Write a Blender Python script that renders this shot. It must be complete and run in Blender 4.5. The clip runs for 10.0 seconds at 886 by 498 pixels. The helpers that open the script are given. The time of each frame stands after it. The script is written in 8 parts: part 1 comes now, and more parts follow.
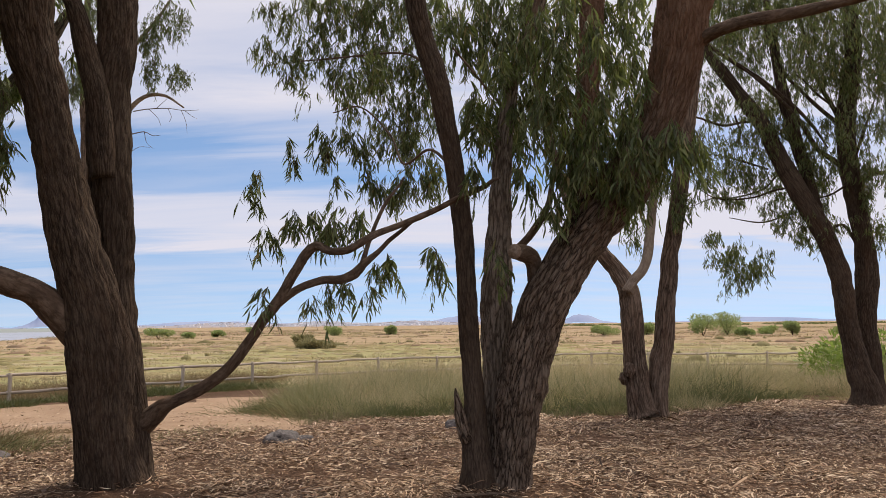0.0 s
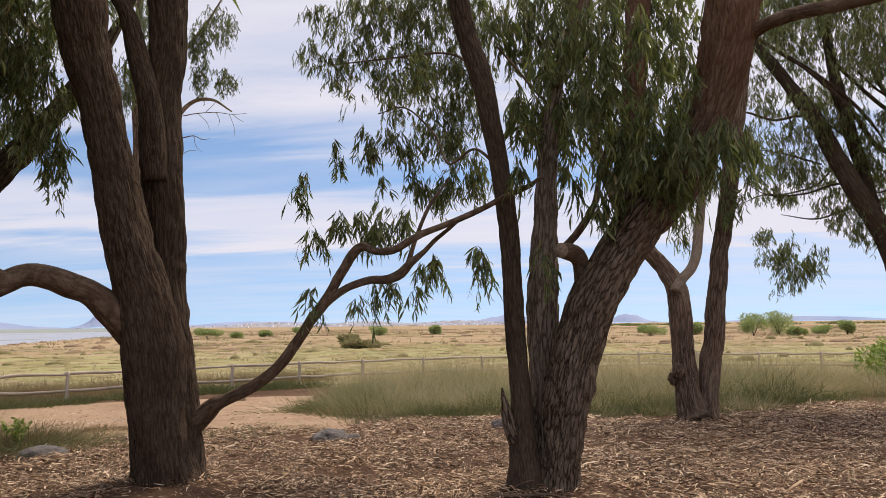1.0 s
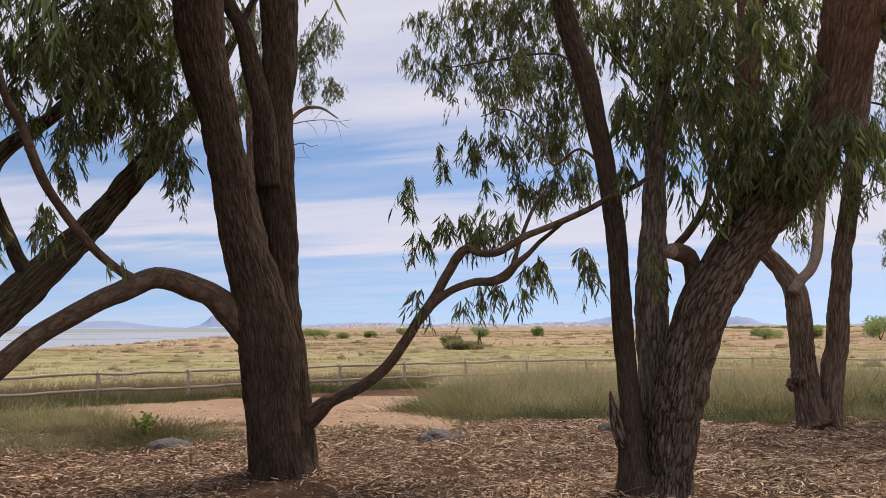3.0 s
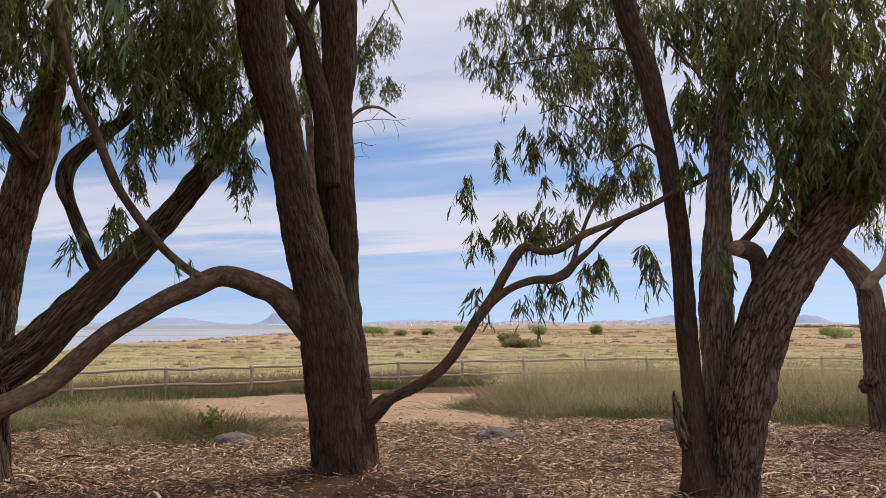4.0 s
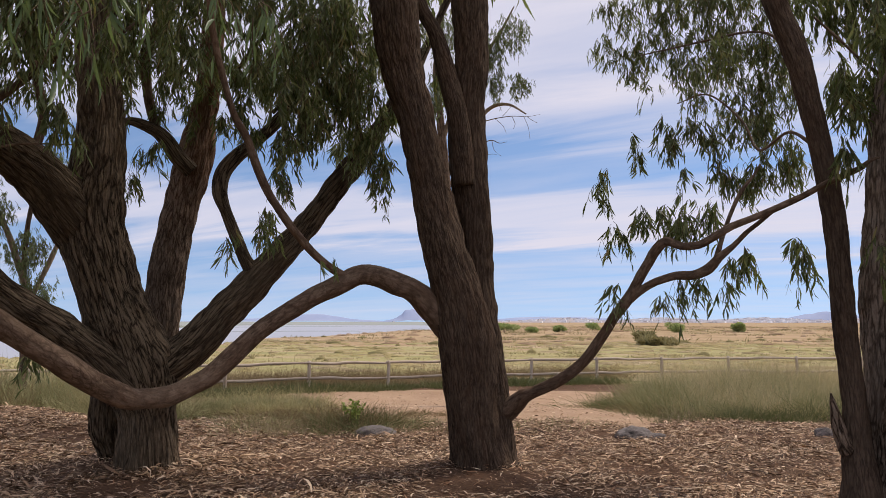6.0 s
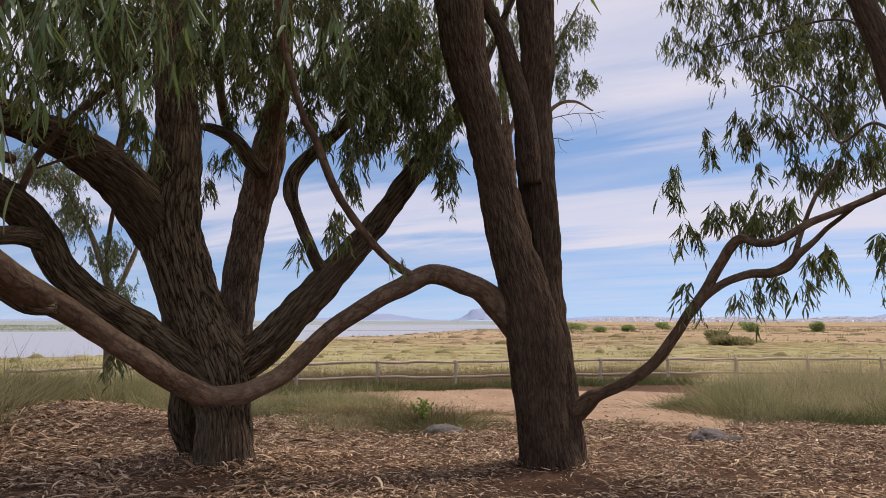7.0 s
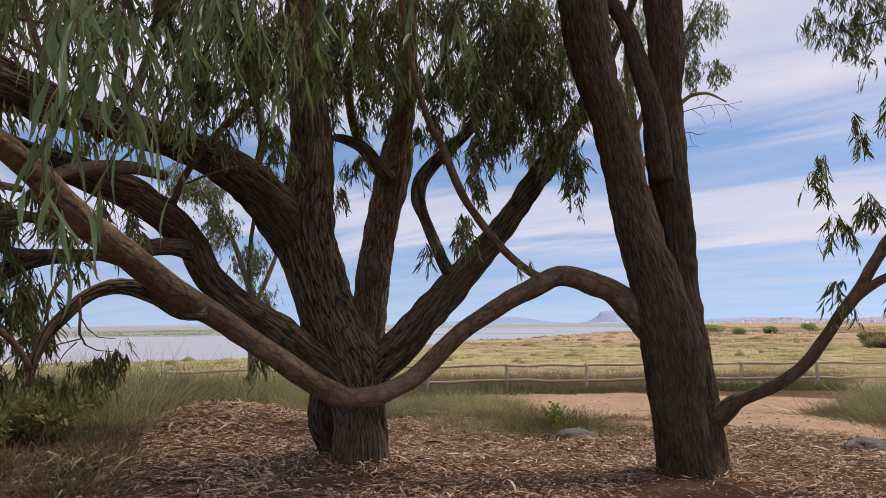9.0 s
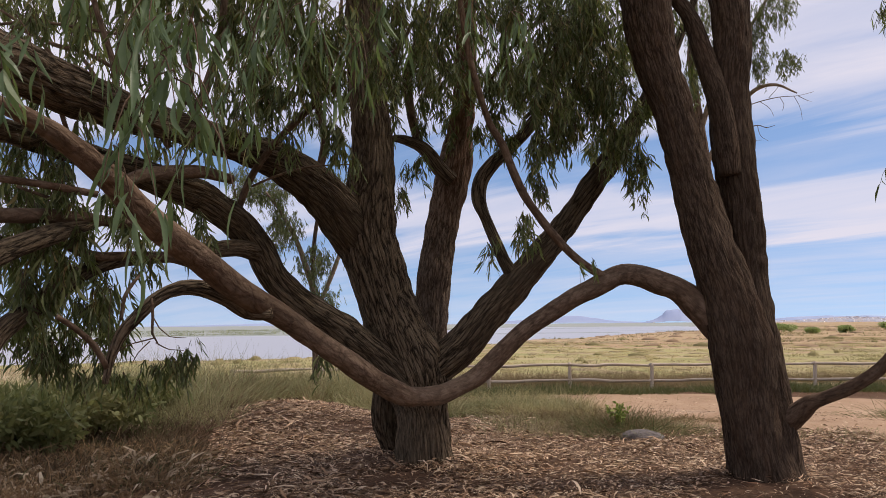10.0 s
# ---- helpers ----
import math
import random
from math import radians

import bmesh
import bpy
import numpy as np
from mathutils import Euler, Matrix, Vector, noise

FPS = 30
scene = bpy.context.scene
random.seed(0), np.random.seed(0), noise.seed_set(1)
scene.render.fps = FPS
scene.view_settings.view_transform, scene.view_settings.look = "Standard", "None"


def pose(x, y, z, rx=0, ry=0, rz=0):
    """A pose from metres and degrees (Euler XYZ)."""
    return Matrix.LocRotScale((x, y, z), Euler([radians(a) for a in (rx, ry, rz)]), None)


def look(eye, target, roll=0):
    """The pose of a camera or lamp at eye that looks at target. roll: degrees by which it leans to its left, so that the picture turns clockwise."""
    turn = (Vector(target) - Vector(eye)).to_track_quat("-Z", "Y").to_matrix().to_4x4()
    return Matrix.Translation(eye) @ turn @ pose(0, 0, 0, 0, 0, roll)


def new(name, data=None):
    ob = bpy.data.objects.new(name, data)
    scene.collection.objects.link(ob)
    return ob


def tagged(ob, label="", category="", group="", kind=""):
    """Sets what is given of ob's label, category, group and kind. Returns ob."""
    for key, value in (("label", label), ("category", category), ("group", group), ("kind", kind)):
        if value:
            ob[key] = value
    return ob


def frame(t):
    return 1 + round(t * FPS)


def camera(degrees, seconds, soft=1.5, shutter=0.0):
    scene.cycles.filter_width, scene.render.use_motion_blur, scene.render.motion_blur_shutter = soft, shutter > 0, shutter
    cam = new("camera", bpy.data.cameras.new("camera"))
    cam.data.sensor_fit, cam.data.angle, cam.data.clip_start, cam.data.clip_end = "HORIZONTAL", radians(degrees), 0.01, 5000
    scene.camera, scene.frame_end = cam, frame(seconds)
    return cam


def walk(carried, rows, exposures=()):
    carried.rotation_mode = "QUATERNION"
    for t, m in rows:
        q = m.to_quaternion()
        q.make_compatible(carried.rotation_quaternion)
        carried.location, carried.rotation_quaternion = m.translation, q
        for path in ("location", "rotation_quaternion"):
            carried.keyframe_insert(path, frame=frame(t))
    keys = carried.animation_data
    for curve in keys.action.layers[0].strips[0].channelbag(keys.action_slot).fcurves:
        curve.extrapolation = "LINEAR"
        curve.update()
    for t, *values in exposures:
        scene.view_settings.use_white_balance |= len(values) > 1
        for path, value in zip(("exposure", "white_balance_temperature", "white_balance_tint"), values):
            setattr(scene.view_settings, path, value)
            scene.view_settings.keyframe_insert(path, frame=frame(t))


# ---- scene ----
cam = camera(60.535, 10.0, soft=0.7)
ROWS = [
    (0, 0.0000, 0.0000, 1.6000, 95.640, 0.540, 0.001),
    (0.5, -0.0064, -0.0008, 1.5994, 95.661, 0.605, 1.622),
    (1, -0.0191, 0.0009, 1.5983, 95.659, 0.605, 3.317),
    (1.5, -0.0301, -0.0004, 1.5987, 95.697, 0.551, 5.188),
    (2, -0.0415, -0.0072, 1.6018, 95.793, 0.446, 7.106),
    (2.5, -0.0466, -0.0172, 1.6003, 95.830, 0.375, 8.996),
    (4, -0.0706, -0.0353, 1.6036, 95.676, 0.102, 15.239),
    (4.5, -0.0855, -0.0494, 1.6032, 95.513, 0.002, 17.582),
    (5, -0.0965, -0.0635, 1.6005, 95.489, 0.026, 20.016),
    (5.5, -0.1015, -0.0775, 1.6055, 95.466, -0.011, 22.535),
    (7, -0.1244, -0.1029, 1.6051, 95.390, -0.015, 30.004),
    (7.5, -0.1290, -0.1037, 1.6084, 95.377, 0.030, 32.453),
    (8, -0.1355, -0.1066, 1.6075, 95.442, 0.184, 34.798),
    (8.5, -0.1400, -0.1063, 1.6098, 95.572, 0.258, 37.157),
    (9, -0.1447, -0.1000, 1.6009, 95.658, 0.396, 39.583),
    (9.5, -0.1503, -0.0987, 1.5955, 95.665, 0.471, 41.898),
    (10, -0.1535, -0.0965, 1.6011, 95.645, 0.489, 44.188),
]
walk(cam, [(t, pose(x, y, z, rx, ry, rz)) for t, x, y, z, rx, ry, rz in ROWS], [(0.0, -0.03, 6640, 10), (0.6, 0.06, 6680, 10), (1.5, 0.06, 6660, 10), (2.2, -0.04, 6590, 11), (4.5, -0.06, 6540, 13), (8.5, -0.08, 6520, 14), (10.0, -0.04, 6580, 14)])

# world, sun and exposure
SUN_UP, SUN_TURN = 60.0, -35.0          # degrees above the horizon; to the right of +y is negative
world = bpy.data.worlds.new("sky")
scene.world = world
world.use_nodes = True
wt = world.node_tree
wt.nodes.clear()


def wnode(kind, **values):
    n = wt.nodes.new(kind)
    for key, value in values.items():
        n.inputs[key].default_value = value
    return n


def wmath(op, a, b=None):
    n = wt.nodes.new("ShaderNodeMath")
    n.operation = op
    for i, v in enumerate((a, b)):
        if v is None:
            continue
        if isinstance(v, (int, float)):
            n.inputs[i].default_value = v
        else:
            wt.links.new(v, n.inputs[i])
    return n.outputs[0]


sky = wt.nodes.new("ShaderNodeTexSky")
sky.sky_type, sky.sun_disc = "NISHITA", False
sky.sun_elevation, sky.sun_rotation = radians(SUN_UP), radians(-SUN_TURN)
sky.air_density, sky.dust_density, sky.ozone_density = 1.0, 0.0, 3.0
place = wt.nodes.new("ShaderNodeTexCoord")
split = wt.nodes.new("ShaderNodeSeparateXYZ")
wt.links.new(place.outputs["Generated"], split.inputs[0])
lifted = wt.nodes.new("ShaderNodeCombineXYZ")        # a clear, dry horizon: the sky's colours start a little above it
wt.links.new(split.outputs[0], lifted.inputs[0])
wt.links.new(split.outputs[1], lifted.inputs[1])
up = wmath("MAXIMUM", split.outputs[2], 0.0)
wt.links.new(wmath("ADD", wmath("MULTIPLY", up, 0.9), 0.16), lifted.inputs[2])
wt.links.new(lifted.outputs[0], sky.inputs["Vector"])
lift = wmath("ADD", up, 0.10)
flat = wt.nodes.new("ShaderNodeCombineXYZ")
wt.links.new(wmath("DIVIDE", split.outputs[0], lift), flat.inputs[0])
wt.links.new(wmath("DIVIDE", split.outputs[1], lift), flat.inputs[1])
turned = wt.nodes.new("ShaderNodeMapping")
turned.inputs["Rotation"].default_value = (0, 0, radians(CLOUD_TURN := -14))
turned.inputs["Scale"].default_value = (0.34, 1.25, 1.0)
turned.inputs["Location"].default_value = (1.3, 0.55, 0.0)
wt.links.new(flat.outputs[0], turned.inputs[0])
wisps = wnode("ShaderNodeTexNoise", Scale=1.7, Detail=10.0, Roughness=0.58, Distortion=0.5)
wt.links.new(turned.outputs[0], wisps.inputs["Vector"])
veil = wnode("ShaderNodeTexNoise", Scale=0.55, Detail=4.0, Roughness=0.5)
wt.links.new(turned.outputs[0], veil.inputs["Vector"])
streak = wmath("SUBTRACT", wmath("ADD", wmath("MULTIPLY", wisps.outputs[0], 0.6), wmath("MULTIPLY", veil.outputs[0], 0.4)), 0.5)
layer = wmath("ADD", up, wmath("MULTIPLY", streak, 0.20))
ramp = wt.nodes.new("ShaderNodeValToRGB")
LAYERS = [(0.0, 0.30), (0.045, 0.22), (0.09, 0.30), (0.118, 0.80), (0.158, 0.78), (0.182, 0.05), (0.226, 0.02), (0.254, 0.55), (0.31, 0.88), (1.0, 0.92)]
while len(ramp.color_ramp.elements) < len(LAYERS):
    ramp.color_ramp.elements.new(0.5)
for e, (p, v) in zip(ramp.color_ramp.elements, LAYERS):
    e.position, e.color = p, (v, v, v, 1)
wt.links.new(layer, ramp.inputs[0])
amount = wmath("ADD", ramp.outputs[0], wmath("MULTIPLY", streak, 1.7))
amount = wmath("ADD", amount, wmath("MULTIPLY", wmath("MAXIMUM", wmath("SUBTRACT", split.outputs[0], 0.12), 0.0), wmath("MULTIPLY", wmath("MINIMUM", up, 0.15), 12.0)))
amount = wmath("MINIMUM", wmath("MAXIMUM", amount, 0.02), 0.96)
clear = wnode("ShaderNodeBackground", Strength=0.14)
wt.links.new(sky.outputs[0], clear.inputs[0])
cloud = wnode("ShaderNodeBackground", Color=(0.835, 0.82, 0.925, 1), Strength=0.94)
mixed = wt.nodes.new("ShaderNodeMixShader")
wt.links.new(amount, mixed.inputs[0])
wt.links.new(clear.outputs[0], mixed.inputs[1])
wt.links.new(cloud.outputs[0], mixed.inputs[2])
wout = wt.nodes.new("ShaderNodeOutputWorld")
wt.links.new(mixed.outputs[0], wout.inputs[0])

sun = new("sun", bpy.data.lights.new("sun", "SUN"))
sun.data.energy, sun.data.angle, sun.data.color = 3.3, radians(14.0), (1.0, 0.90, 0.76)
toward = Vector((math.sin(radians(-SUN_TURN)) * math.cos(radians(SUN_UP)), math.cos(radians(SUN_TURN)) * math.cos(radians(SUN_UP)), math.sin(radians(SUN_UP))))
sun.matrix_world = look(toward * 60, (0, 0, 0))


# materials
def material(name, build):
    m = bpy.data.materials.new(name)
    m.use_nodes = True
    t = m.node_tree
    t.nodes.clear()
    o = t.nodes.new("ShaderNodeOutputMaterial")
    t.links.new(build(t), o.inputs[0])
    return m


def ramp_node(t, source, stops):
    r = t.nodes.new("ShaderNodeValToRGB")
    while len(r.color_ramp.elements) < len(stops):
        r.color_ramp.elements.new(0.5)
    for e, (p, c) in zip(r.color_ramp.elements, stops):
        e.position, e.color = p, (*c, 1)
    t.links.new(source, r.inputs[0])
    return r.outputs[0]


def noise_node(t, vector, scale, detail=6.0, rough=0.6, stretch=None, distort=0.0):
    if stretch:
        mp = t.nodes.new("ShaderNodeMapping")
        mp.inputs["Scale"].default_value = stretch
        t.links.new(vector, mp.inputs[0])
        vector = mp.outputs[0]
    n = t.nodes.new("ShaderNodeTexNoise")
    n.inputs["Scale"].default_value, n.inputs["Detail"].default_value = scale, detail
    n.inputs["Roughness"].default_value, n.inputs["Distortion"].default_value = rough, distort
    t.links.new(vector, n.inputs["Vector"])
    return n.outputs[0]


def mix_node(t, fac, a, b, mode="MIX"):
    n = t.nodes.new("ShaderNodeMix")
    n.data_type, n.blend_type = "RGBA", mode
    for sock, v in ((n.inputs[0], fac), (n.inputs[6], a), (n.inputs[7], b)):
        if isinstance(v, (int, float)):
            sock.default_value = v
        elif isinstance(v, tuple):
            sock.default_value = (*v, 1)
        else:
            t.links.new(v, sock)
    return n.outputs[2]


def surface(t, colour, rough=0.85, bump=None, strength=0.5, distance=0.01, spec=0.25):
    p = t.nodes.new("ShaderNodeBsdfPrincipled")
    p.inputs["Roughness"].default_value = rough
    p.inputs["Specular IOR Level"].default_value = spec
    if isinstance(colour, tuple):
        p.inputs["Base Color"].default_value = (*colour, 1)
    else:
        t.links.new(colour, p.inputs["Base Color"])
    if bump is not None:
        b = t.nodes.new("ShaderNodeBump")
        b.inputs["Strength"].default_value, b.inputs["Distance"].default_value = strength, distance
        t.links.new(bump, b.inputs["Height"])
        t.links.new(b.outputs[0], p.inputs["Normal"])
    return p.outputs[0]


def attribute(t, name):
    a = t.nodes.new("ShaderNodeAttribute")
    a.attribute_name = name
    return a.outputs["Vector"]


def coords(t):
    return t.nodes.new("ShaderNodeNewGeometry").outputs["Position"]


def island(t):
    return t.nodes.new("ShaderNodeNewGeometry").outputs["Random Per Island"]


def furrows(t, g, scale, along, sharp, warp=0.35):
    """Long uneven plates parted by narrow cracks that run along the limb: 1 on the plates, 0 in the cracks."""
    mp = t.nodes.new("ShaderNodeMapping")
    mp.inputs["Scale"].default_value = (scale, scale, scale * along)
    t.links.new(g, mp.inputs[0])
    n = t.nodes.new("ShaderNodeTexNoise")
    n.inputs["Scale"].default_value, n.inputs["Detail"].default_value = 0.9, 4.0
    t.links.new(mp.outputs[0], n.inputs["Vector"])
    shift = t.nodes.new("ShaderNodeVectorMath")
    shift.operation = "MULTIPLY_ADD"
    t.links.new(n.outputs["Color"], shift.inputs[0])
    shift.inputs[1].default_value = (warp * 3, warp * 3, warp * 3)
    t.links.new(mp.outputs[0], shift.inputs[2])
    v = t.nodes.new("ShaderNodeTexVoronoi")
    v.feature = "DISTANCE_TO_EDGE"
    v.inputs["Scale"].default_value = 1.0
    t.links.new(shift.outputs[0], v.inputs["Vector"])
    w = t.nodes.new("ShaderNodeMath")
    w.operation, w.use_clamp = "MULTIPLY", True
    t.links.new(v.outputs["Distance"], w.inputs[0])
    w.inputs[1].default_value = sharp
    return w.outputs[0]


def wave_in(t, value, low, high):
    """0 below low, 1 above high."""
    m = t.nodes.new("ShaderNodeMapRange")
    m.inputs["From Min"].default_value, m.inputs["From Max"].default_value = low, high
    t.links.new(value, m.inputs["Value"])
    return m.outputs[0]


def bark(name, dark, mid, light, rust, fine=26.0, along=0.12, relief=0.014, cracks=0.75, upper=None, patch=0.35):
    def build(t):
        g = attribute(t, "grain")
        fibre = noise_node(t, g, 60.0, 6, 0.7, (1, 1, 0.2), 0.4)
        ridge = furrows(t, g, fine, along, 4.5)
        small = furrows(t, g, fine * 2.2, along * 1.3, 4.0, 0.5)
        blotch = noise_node(t, g, 1.9, 5, 0.62, (1, 1, 0.5))
        plates = noise_node(t, g, 7.0, 5, 0.6, (1, 1, 0.25), 0.4)
        c = ramp_node(t, fibre, [(0.28, dark), (0.50, mid), (0.74, light)])
        c = mix_node(t, ramp_node(t, plates, [(0.45, (0, 0, 0)), (0.65, (0.5, 0.5, 0.5))]), c, rust)
        c = mix_node(t, ramp_node(t, blotch, [(0.42, (0, 0, 0)), (0.68, (0.5, 0.5, 0.5))]), c, light)
        deep = mix_node(t, 0.35, ridge, small)
        worn = ramp_node(t, noise_node(t, g, 2.3, 4, 0.6, (1, 1, 0.35)), [(0.36, (patch, patch, patch)), (0.60, (1, 1, 1))])
        c = mix_node(t, mix_node(t, 1.0, ramp_node(t, deep, [(0.15, (cracks, cracks, cracks)), (0.60, (0, 0, 0))]), worn, "MULTIPLY"), c, dark)
        c = mix_node(t, ramp_node(t, deep, [(0.62, (0, 0, 0)), (0.95, (0.45, 0.45, 0.45))]), c, light)
        c = mix_node(t, ramp_node(t, noise_node(t, g, 0.9, 5, 0.65, (1, 1, 0.45), 0.6), [(0.44, (0, 0, 0)), (0.66, (0.5, 0.5, 0.5))]), c, tuple(0.45 * q for q in mid))
        if upper:
            sep = t.nodes.new("ShaderNodeSeparateXYZ")
            t.links.new(coords(t), sep.inputs[0])
            c = mix_node(t, ramp_node(t, wave_in(t, sep.outputs[2], 2.6, 4.2), [(0.0, (0, 0, 0)), (1.0, (0.6, 0.6, 0.6))]), c, upper)
        h = mix_node(t, 0.35, deep, fibre)
        return surface(t, c, 0.94, h, 1.0, relief, 0.1)
    return material(name, build)


BARK_A = bark("bark_brown", (0.011, 0.008, 0.006), (0.072, 0.049, 0.034), (0.152, 0.111, 0.080), (0.102, 0.059, 0.036), 30.0, 0.13, 0.013, 0.62, None, 0.12)
BARK_B = bark("bark_furrowed", (0.015, 0.010, 0.007), (0.165, 0.117, 0.084), (0.365, 0.285, 0.218), (0.176, 0.110, 0.071), 27.0, 0.17, 0.030, 0.95, (0.205, 0.100, 0.056), 0.55)
BARK_D = bark("bark_grey_brown", (0.012, 0.009, 0.006), (0.108, 0.080, 0.053), (0.260, 0.202, 0.138), (0.136, 0.089, 0.054), 24.0, 0.10, 0.030, 0.92, None, 0.5)
BARK_SMOOTH = bark("bark_smooth", (0.036, 0.024, 0.016), (0.132, 0.088, 0.060), (0.245, 0.180, 0.130), (0.150, 0.086, 0.052), 9.0, 0.5, 0.012, 0.50)
BARK_PINK = bark("bark_pinkish", (0.022, 0.015, 0.010), (0.150, 0.102, 0.073), (0.320, 0.236, 0.176), (0.180, 0.106, 0.069), 22.0, 0.10, 0.020, 0.85, None, 0.3)
BARK_PALE = bark("bark_pale_furrowed", (0.030, 0.021, 0.015), (0.250, 0.190, 0.142), (0.480, 0.395, 0.315), (0.215, 0.145, 0.098), 24.0, 0.13, 0.026, 0.85, None, 0.5)
BARK_SHED = bark("bark_shed_smooth", (0.085, 0.062, 0.044), (0.270, 0.205, 0.150), (0.430, 0.350, 0.275), (0.235, 0.155, 0.105), 9.0, 0.5, 0.008, 0.40)
CUT_WOOD = material("cut_wood", lambda t: surface(t, ramp_node(t, noise_node(t, coords(t), 40, 5, 0.6), [(0.3, (0.16, 0.105, 0.070)), (0.7, (0.36, 0.265, 0.19))]), 0.9, noise_node(t, coords(t), 120, 3), 0.4, 0.003))


def leaf_material(name, colours, through_light=0.35, gloss=0.58, back=(0.24, 0.30, 0.05), drifts=0.0):
    def build(t):
        r = island(t)
        c = ramp_node(t, r, colours)
        n = noise_node(t, coords(t), 35, 3, 0.6)
        c = mix_node(t, 0.25, c, ramp_node(t, n, [(0.3, colours[0][1]), (0.7, colours[-2][1])]))
        if drifts:
            big = noise_node(t, coords(t), 0.75, 4, 0.6)
            c = mix_node(t, drifts, c, ramp_node(t, big, [(0.36, colours[0][1]), (0.50, colours[1][1]), (0.66, colours[-1][1])]))
        p = surface(t, c, gloss, None, spec=0.30)
        tr = t.nodes.new("ShaderNodeBsdfTranslucent")
        t.links.new(mix_node(t, 0.5, c, back), tr.inputs[0])
        m = t.nodes.new("ShaderNodeMixShader")
        m.inputs[0].default_value = through_light
        t.links.new(p, m.inputs[1])
        t.links.new(tr.outputs[0], m.inputs[2])
        return m.outputs[0]
    return material(name, build)


LEAF = leaf_material("gum_leaf", [(0.0, (0.016, 0.027, 0.011)), (0.30, (0.056, 0.080, 0.034)), (0.62, (0.152, 0.184, 0.084)), (0.88, (0.300, 0.318, 0.140)), (0.96, (0.34, 0.24, 0.11))], 0.42, 0.40)
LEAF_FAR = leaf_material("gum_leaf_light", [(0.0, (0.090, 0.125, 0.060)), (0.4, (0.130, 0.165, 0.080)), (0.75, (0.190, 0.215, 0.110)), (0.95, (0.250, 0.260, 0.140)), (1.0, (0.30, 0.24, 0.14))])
LEAF_WEED = leaf_material("weed_leaf", [(0.0, (0.12, 0.18, 0.05)), (0.5, (0.20, 0.27, 0.06)), (0.9, (0.30, 0.34, 0.08)), (1.0, (0.40, 0.42, 0.10))])
LEAF_SHRUB = leaf_material("shrub_leaf", [(0.0, (0.260, 0.330, 0.140)), (0.5, (0.350, 0.420, 0.180)), (0.9, (0.430, 0.480, 0.230)), (1.0, (0.45, 0.48, 0.25))], 0.5)
GRASS = leaf_material("grass_blade", [(0.0, (0.266, 0.262, 0.134)), (0.4, (0.406, 0.377, 0.202)), (0.8, (0.576, 0.497, 0.294)), (0.97, (0.797, 0.592, 0.411)), (1.0, (0.800, 0.605, 0.426))], 0.3, 0.9, (0.502, 0.377, 0.206), drifts=0.5)
STRAW = leaf_material("dry_grass", [(0.0, (0.150, 0.105, 0.065)), (0.4, (0.230, 0.165, 0.105)), (0.8, (0.360, 0.280, 0.190)), (0.97, (0.480, 0.400, 0.290)), (1.0, (0.52, 0.44, 0.33))], 0.2, 0.8, (0.34, 0.28, 0.14), drifts=0.5)
MEADOW = leaf_material("meadow_tuft", [(0.0, (0.263, 0.248, 0.129)), (0.4, (0.370, 0.333, 0.174)), (0.8, (0.470, 0.403, 0.206)), (0.97, (0.515, 0.387, 0.283)), (1.0, (0.515, 0.387, 0.283))], 0.35, 0.9, (0.381, 0.301, 0.181), drifts=0.3)
LITTER = material("leaf_litter", lambda t: surface(t, mix_node(t, 0.24, ramp_node(t, island(t), [(0.0, (0.022, 0.011, 0.006)), (0.34, (0.098, 0.050, 0.026)), (0.56, (0.270, 0.155, 0.086)), (0.76, (0.570, 0.392, 0.248)), (1.0, (0.870, 0.700, 0.510))]), ramp_node(t, noise_node(t, coords(t), 0.9, 4), [(0.36, (0.090, 0.047, 0.025)), (0.62, (0.46, 0.305, 0.18))])), 0.75, spec=0.3))


def soil_build(t):
    p = coords(t)
    a = noise_node(t, p, 28, 8, 0.7)
    b = noise_node(t, p, 0.8, 5, 0.6)
    c = ramp_node(t, a, [(0.3, (0.026, 0.015, 0.009)), (0.5, (0.075, 0.041, 0.023)), (0.72, (0.200, 0.120, 0.070))])
    c = mix_node(t, ramp_node(t, b, [(0.35, (0, 0, 0)), (0.7, (0.5, 0.5, 0.5))]), c, (0.21, 0.125, 0.085))
    return surface(t, c, 0.95, a, 0.9, 0.03, 0.1)


def sand_build(t):
    p = coords(t)
    a = noise_node(t, p, 45, 8, 0.7)
    b = noise_node(t, p, 0.7, 5, 0.6)
    c = ramp_node(t, b, [(0.3, (0.26, 0.162, 0.100)), (0.55, (0.36, 0.240, 0.155)), (0.75, (0.46, 0.340, 0.235))])
    c = mix_node(t, 0.3, c, ramp_node(t, a, [(0.3, (0.20, 0.130, 0.080)), (0.7, (0.50, 0.38, 0.27))]))
    return surface(t, c, 0.95, a, 0.6, 0.02, 0.1)


def field_build(stops_a, stops_b, big, streak):
    def build(t):
        p = coords(t)
        a = noise_node(t, p, big, 7, 0.62, (1, streak, 1))
        b = noise_node(t, p, 1.9, 8, 0.75)
        return surface(t, mix_node(t, 0.30, ramp_node(t, a, stops_a), ramp_node(t, b, stops_b)), 0.95, b, 0.7, 0.12, 0.05)
    return build


